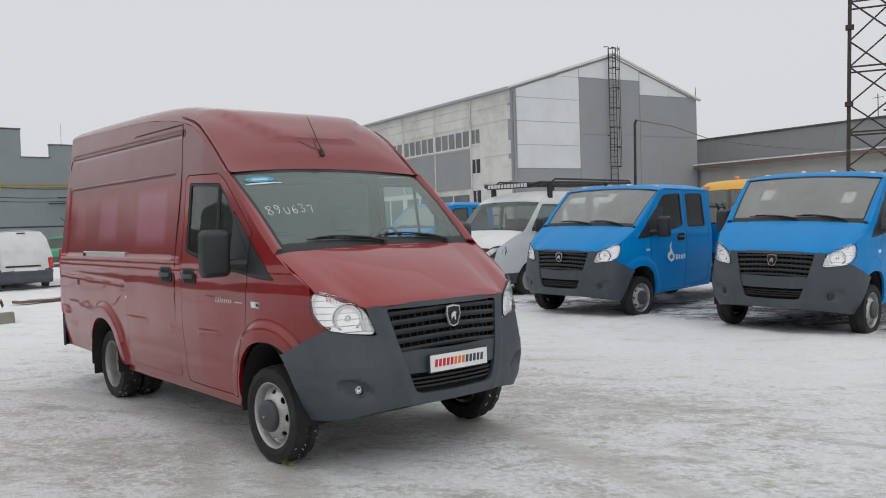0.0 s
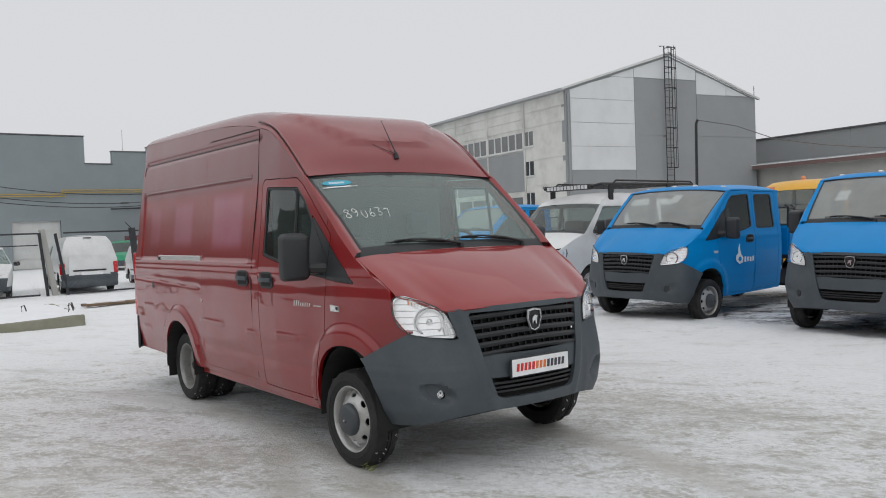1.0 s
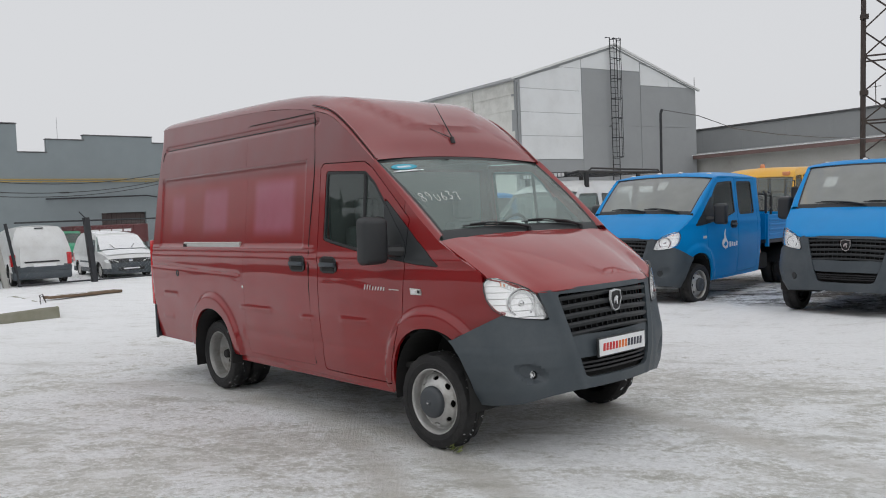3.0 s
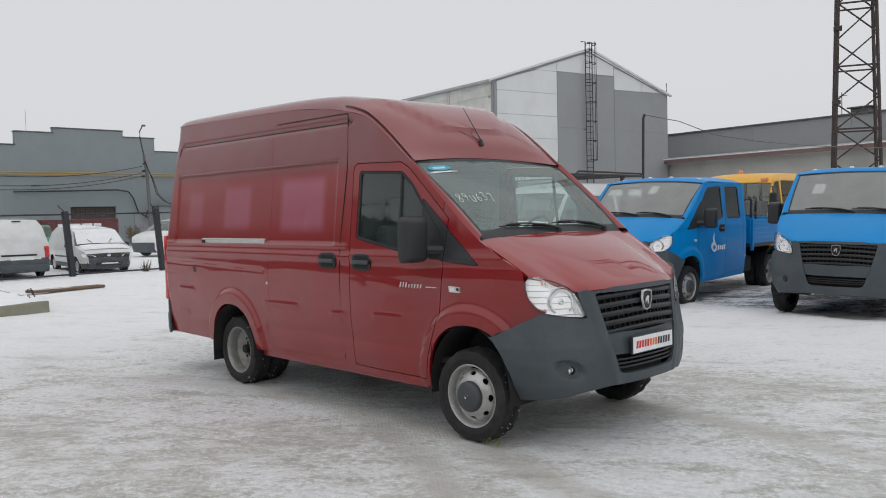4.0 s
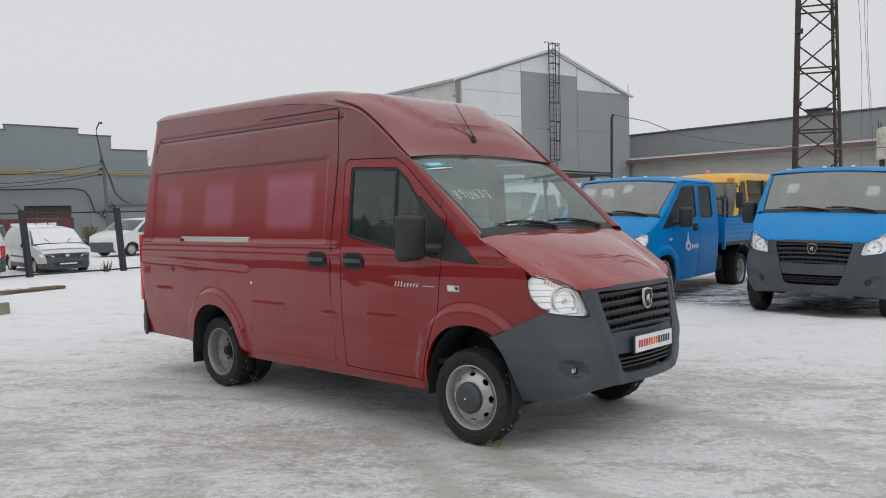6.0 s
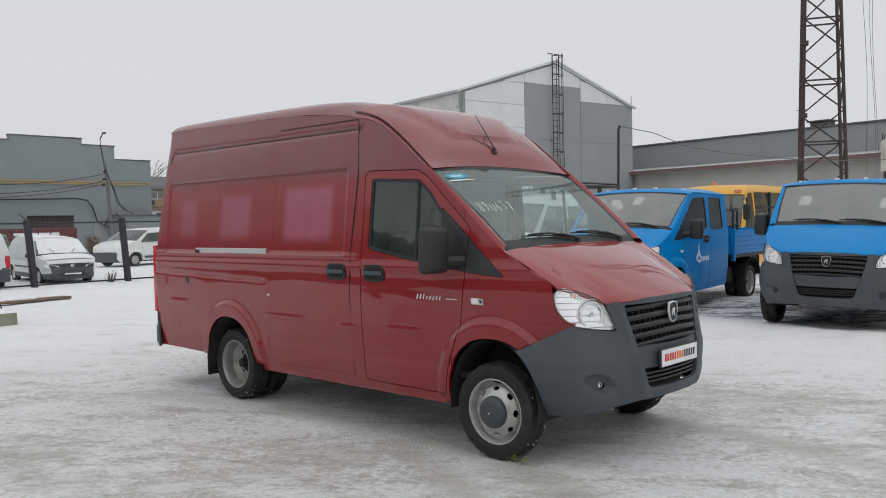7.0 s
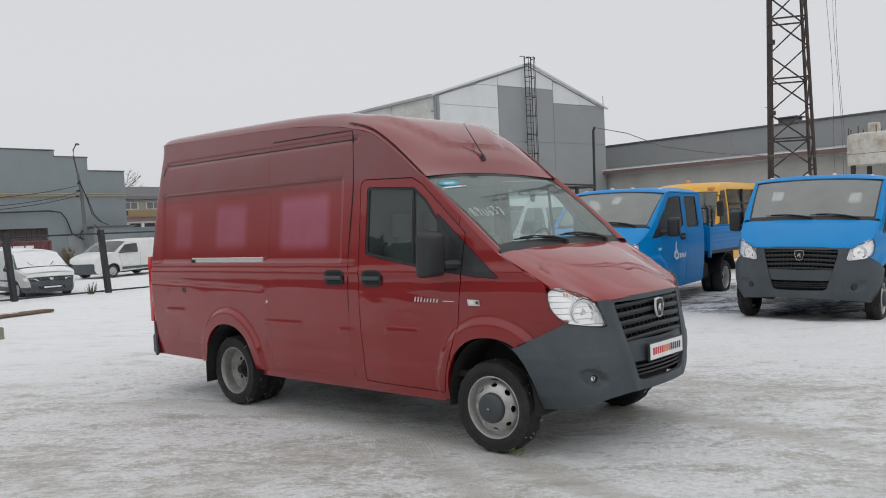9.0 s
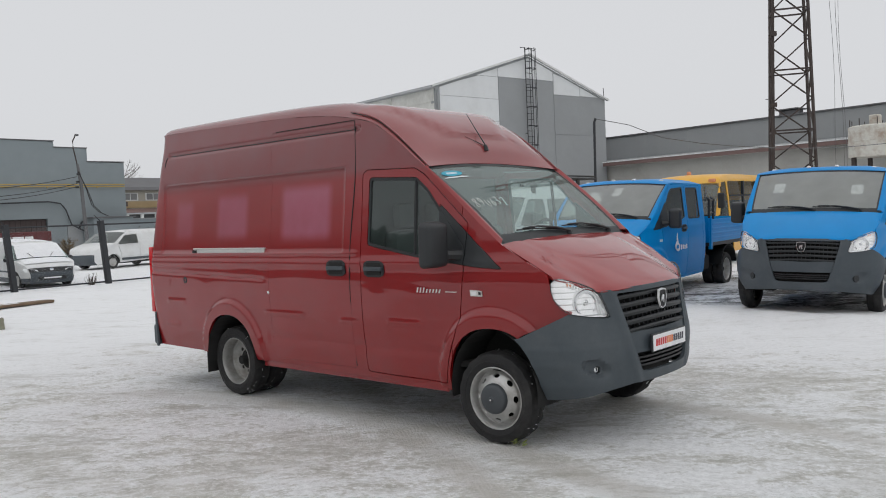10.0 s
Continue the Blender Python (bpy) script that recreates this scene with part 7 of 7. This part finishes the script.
# dark sheet in place of the shade under the canopy
part("open_front_shade", boxed(.003, .05, -2, 14, 0, 3.02), WINDARK, far)
for k in range(11):
    part("canopy_post", boxed(2.40, 2.58, -1.9 + k * 1.55, -1.62 + k * 1.55, 0, 3.04), FRAMEWHITE, far)
yw = setting("yard_wall", pose(0, 0, 0), "grey concrete yard wall with faded paint", "wall")
for k in range(9):
    part("wall_slab", boxed(-52.2, -52.0, 21.25 + k * 3, 24.20 + k * 3, 0, 2.35), WALLGREY, yw)
for k in range(9):
    part("scrawl_bar", bar(bmesh.new(), (-51.99, 22.0 + k * .62, 1.25 + .12 * (k % 3)), (-51.99, 22.3 + k * .62 + .1 * (k % 2), 1.85 - .1 * (k % 2)), .012, .07), GALVDARK, yw)
part("cap_rail", boxed(-52.25, -51.95, 21.25, 48, 2.351, 2.42), PANELGREY, yw)

# red box trailer by the gate
tr = tagged(new("box_trailer"), "dark red low box trailer near the brown gate", "trailer")
tr.matrix_basis = pose(-44.0, 13.0, 0)
b = part("box", boxed(-1.0, 1.0, -2.6, 1.6, .7, 1.75, bevel=.03), MAROON, tr)
for k in range(7):
    part("box_rib", boxed(1.002, 1.03, -2.5 + k * .65, -2.44 + k * .65, .72, 1.72), MAROON, b)
part("print_bar", boxed(1.002, 1.012, -1.8, .6, 1.35, 1.5), SIGNWHITE, b)
for y in (-1.6, .8):
    for sg in (-1, 1):
        t = part("tyre", lathe([(.2, .08), (.34, .09), (.36, .05), (.36, -.05), (.34, -.09), (.2, -.08)], 20), RUBBER, tr)
        t.matrix_basis = pose(sg * .8, y, .36, 0, 0, 90)
part("axle_beam", boxed(-.8, .8, -1.7, .9, .55, .7), FLOCK, tr)


def leafy(name, m, n, r, h, material, label, seed):
    rng = random.Random(seed)
    ob = tagged(new(name), label, "shrub")
    ob.matrix_basis = m
    bm = bmesh.new()
    bl = bmesh.new()
    for _ in range(n):
        a, q = rng.random() * 6.283, rng.random() ** .5
        p0 = (0.1 * q * math.cos(a), .1 * q * math.sin(a), 0)
        p1 = (r * q * math.cos(a), r * q * math.sin(a), h * (.5 + .5 * rng.random()))
        tube(bm, [p0, ((p0[0] + p1[0]) / 2 + rng.uniform(-.1, .1), (p0[1] + p1[1]) / 2, p1[2] * .6), p1], [.012, .008, .003], 4)
        for _ in range(6):
            c = Vector(p1) * rng.uniform(.5, 1) + Vector((rng.uniform(-.12, .12), rng.uniform(-.12, .12), rng.uniform(-.1, .1)))
            u = Vector((rng.uniform(-1, 1), rng.uniform(-1, 1), rng.uniform(-1, 1))).normalized() * .05
            v = u.orthogonal().normalized() * .03
            bl.faces.new([bl.verts.new(c + d) for d in (-u, v, u, -v)])
    part("twigs", bm, TWIG, ob)
    if material:
        tagged(part("leaves", bl, material, ob), kind="stuff")
    else:
        bl.free()
    return ob


leafy("shrub", pose(-45.2, 16.4, 0), 60, .55, 1.35, SHRUB, "dry orange-brown shrub by the workshop wall", 4)
leafy("dry_weed", pose(-21.3, 6.3, 0), 22, .22, .38, None, "dry weed stalks in snow by the fence", 9)


def bare_tree(m, h, seed):
    rng = random.Random(seed)
    ob = tagged(new("bare_tree"), "bare winter tree behind the roofs", "tree")
    ob.matrix_basis = m
    part("trunk", tubed([(0, 0, 0), (.1, .05, h * .5), (.05, .1, h * .8)], [.22, .15, .07], 8), TWIG, ob)
    bm = bmesh.new()
    def grow(p, d, ln, r, k):
        q = p + d * ln
        tube(bm, [p, (p + q) / 2 + Vector((rng.uniform(-.1, .1), rng.uniform(-.1, .1), 0)) * ln, q], [r, r * .8, r * .55], 4)
        if k:
            for _ in range(3):
                grow(q, (d + Vector((rng.uniform(-.7, .7), rng.uniform(-.7, .7), rng.uniform(-.1, .6)))).normalized(), ln * rng.uniform(.55, .8), r * .55, k - 1)
    for i in range(7):
        a = rng.random() * 6.28
        grow(Vector((.05, .05, h * (.4 + .06 * i))), Vector((math.cos(a) * .7, math.sin(a) * .7, .8)).normalized(), h * .18, .06, 3)
    part("crown", bm, TWIG, ob)


bare_tree(pose(-95, 45.5, 0), 9.2, 3)
bare_tree(pose(-97, 48.0, 0), 8.8, 8)

# fence with leaning steel posts, rails and wire mesh
fence = tagged(new("yard_fence"), "dark steel fence with leaning posts and chain-link mesh", "fence")
FX = -21.3
posts = [(4.05, 1.95), (6.88, 1.98), (9.7, 1.95), (12.5, 1.95), (15.4, 1.95), (-1.4, 1.95), (-4.3, 1.95), (-7.2, 1.95), (-10.1, 1.95)]
for y, h in posts:
    p = part("post", bar(bmesh.new(), (FX, y, -.1), (FX + .02, y - .17, h), .17, .14), DARKSTEEL, fence)
    part("post_spur", tubed([(FX + .02, y - .17, h - .02), (FX + .02, y - .36, h + .18)], .015, 5), DARKSTEEL, p)
for a, b in ((1.9, 16.0), (-11, 1.2)):
    part("top_rail", tubed([(FX, y, 1.86) for y in steps(a, b, 2.8)], .028, 6), DARKSTEEL, fence)
    part("bottom_rail", tubed([(FX, y, .06) for y in steps(a, b, 2.8)], .028, 6), DARKSTEEL, fence)
    bm = bmesh.new()
    yy = a
    n = 0
    while yy < b - .2 and n < 160:
        for s in (-1, 1):
            y0, z0, y1, z1 = yy, (.08 if s > 0 else 1.84), min(b, yy + 1.76), (1.84 if s > 0 else .08)
            bar(bm, (FX, y0, z0), (FX, y1, z1), .0013, .0013)
        yy += .12
        n += 1
    tagged(part("chain_link_mesh", bm, GALV, fence), kind="stuff")
part("mid_rail", tubed([(FX, -11, 1.52), (FX, 1.2, 1.52)], .018, 6), DARKSTEEL, fence)
gp = tagged(new("gate_post"), "concrete gate post with two steel pipes", "post")
gp.matrix_basis = pose(-21.75, 1.62, 0)
part("concrete_post", bar(bmesh.new(), (0, .10, -.1), (0, -.22, 1.98), .15, .15), OLDWALL, gp)
part("steel_pipe", tubed([(.15, -.15, -.05), (.15, -.32, 1.88)], .045, 8), DARKSTEEL, gp)
part("steel_pipe", tubed([(.15, .42, -.05), (.15, .12, 1.85)], .045, 8), DARKSTEEL, gp)

# concrete slab under snow, loose planks
slab = tagged(new("concrete_slab"), "mossy concrete slab capped with snow", "slab")
slab.matrix_basis = pose(-11.70, .13, 0, 0, 0, -3) @ pose(0, 0, 0, 2.1)
part("slab_body", boxed(-3.6, 0, -4.2, 0, -.05, .215, bevel=.02), SLABGREEN, slab)
bm = bmesh.new()
skin([[(x, y, .21 + .06 * (1 - abs(2 * (x + 1.8) / 3.6) ** 8) * (1 - abs(2 * (y + 2.1) / 4.2) ** 8) + .02 * noise.noise(Vector((x * 2, y * 2, 2)))) for x in steps(-3.58, -.02, .13)] for y in steps(-4.18, -.02, .13)], bm)
part("snow_cap", bm, DRIFT, slab, smooth=80)
for x, y in ((-.9, -.12), (-.5, -.2), (-1.5, -.9)):
    part("lifting_loop", tubed([(x, y, .25), (x, y, .38), (x + .03, y + .05, .40), (x + .05, y + .08, .27)], .012, 6), RUSTY, slab)
pl = tagged(new("plank"), "brown wet plank half buried in snow", "plank")
pl.matrix_basis = pose(-16.5, 2.98, .0, 0, 1, 107)
part("board", boxed(-1.95, 0, -.16, .16, 0, .065, bevel=.012), PLANKWOOD, pl)
bm = bmesh.new()
skin([[(x, y, .066 + .02 * max(0, noise.noise(Vector((x * 3, y * 6, 8)))) - .03 * abs(y / .15) ** 4) for y in steps(-.15, .15, .05)] for x in steps(-1.9, -.9, .08)], bm)
part("snow_on_board", bm, DRIFT, pl, smooth=80)

# unseen wooded rise closing the place behind the camera, heights set to darken reflections
HILL = mat("wooded_rise", (0.055, 0.058, 0.050), 0.95, 0, 0, 0.35, 0.15)
bm = bmesh.new()
arc = [radians(a * .5) for a in range(-372, 110)]
def rise(a, z):
    return z * (.62 + .38 * float(smooth01((a + 2.78) / .25))) * (1 + .06 * noise.noise(Vector((a * 3, 0, 1))) + .05 * noise.noise(Vector((a * 22, 0, 5))) + .09 * noise.noise(Vector((a * 90, 0, 9)))) if z else -.5


skin([[(d * math.cos(a), d * math.sin(a), rise(a, z)) for a in arc] for d, z in ((58, 0), (60, 5.2), (64, 9.6), (72, 12.4))], bm)
tagged(link("backdrop", bm, HILL, None, 60), "dark wooded rise round the far side of the yard", "backdrop", kind="structure")

# green leaf scraps and dry weed on the snow
LEAF = mat("green_leaf", (0.16, 0.19, 0.05), 0.7, 0, 0, 0.3, 20.0)
rng = random.Random(4)
sprig = tagged(new("leaf_scrap"), "crushed yellow-green leaves beside the front tyre", "leaves")
sprig.matrix_basis = pose(.29, -.97, .012)
for i in range(9):
    a, r = rng.uniform(0, 6.28), rng.uniform(0, .07)
    lf = part("leaf", poly_plate([(0, 0), (.014, .010), (.036, .008), (.05, 0), (.036, -.009), (.014, -.010)], lambda u, v, w: (u, v, w + .25 * u), .0015), LEAF, sprig)
    lf.matrix_basis = pose(r * math.cos(a), r * math.sin(a) * .6, .004 * i, rng.uniform(-30, 30), rng.uniform(-40, 10), rng.uniform(0, 360))
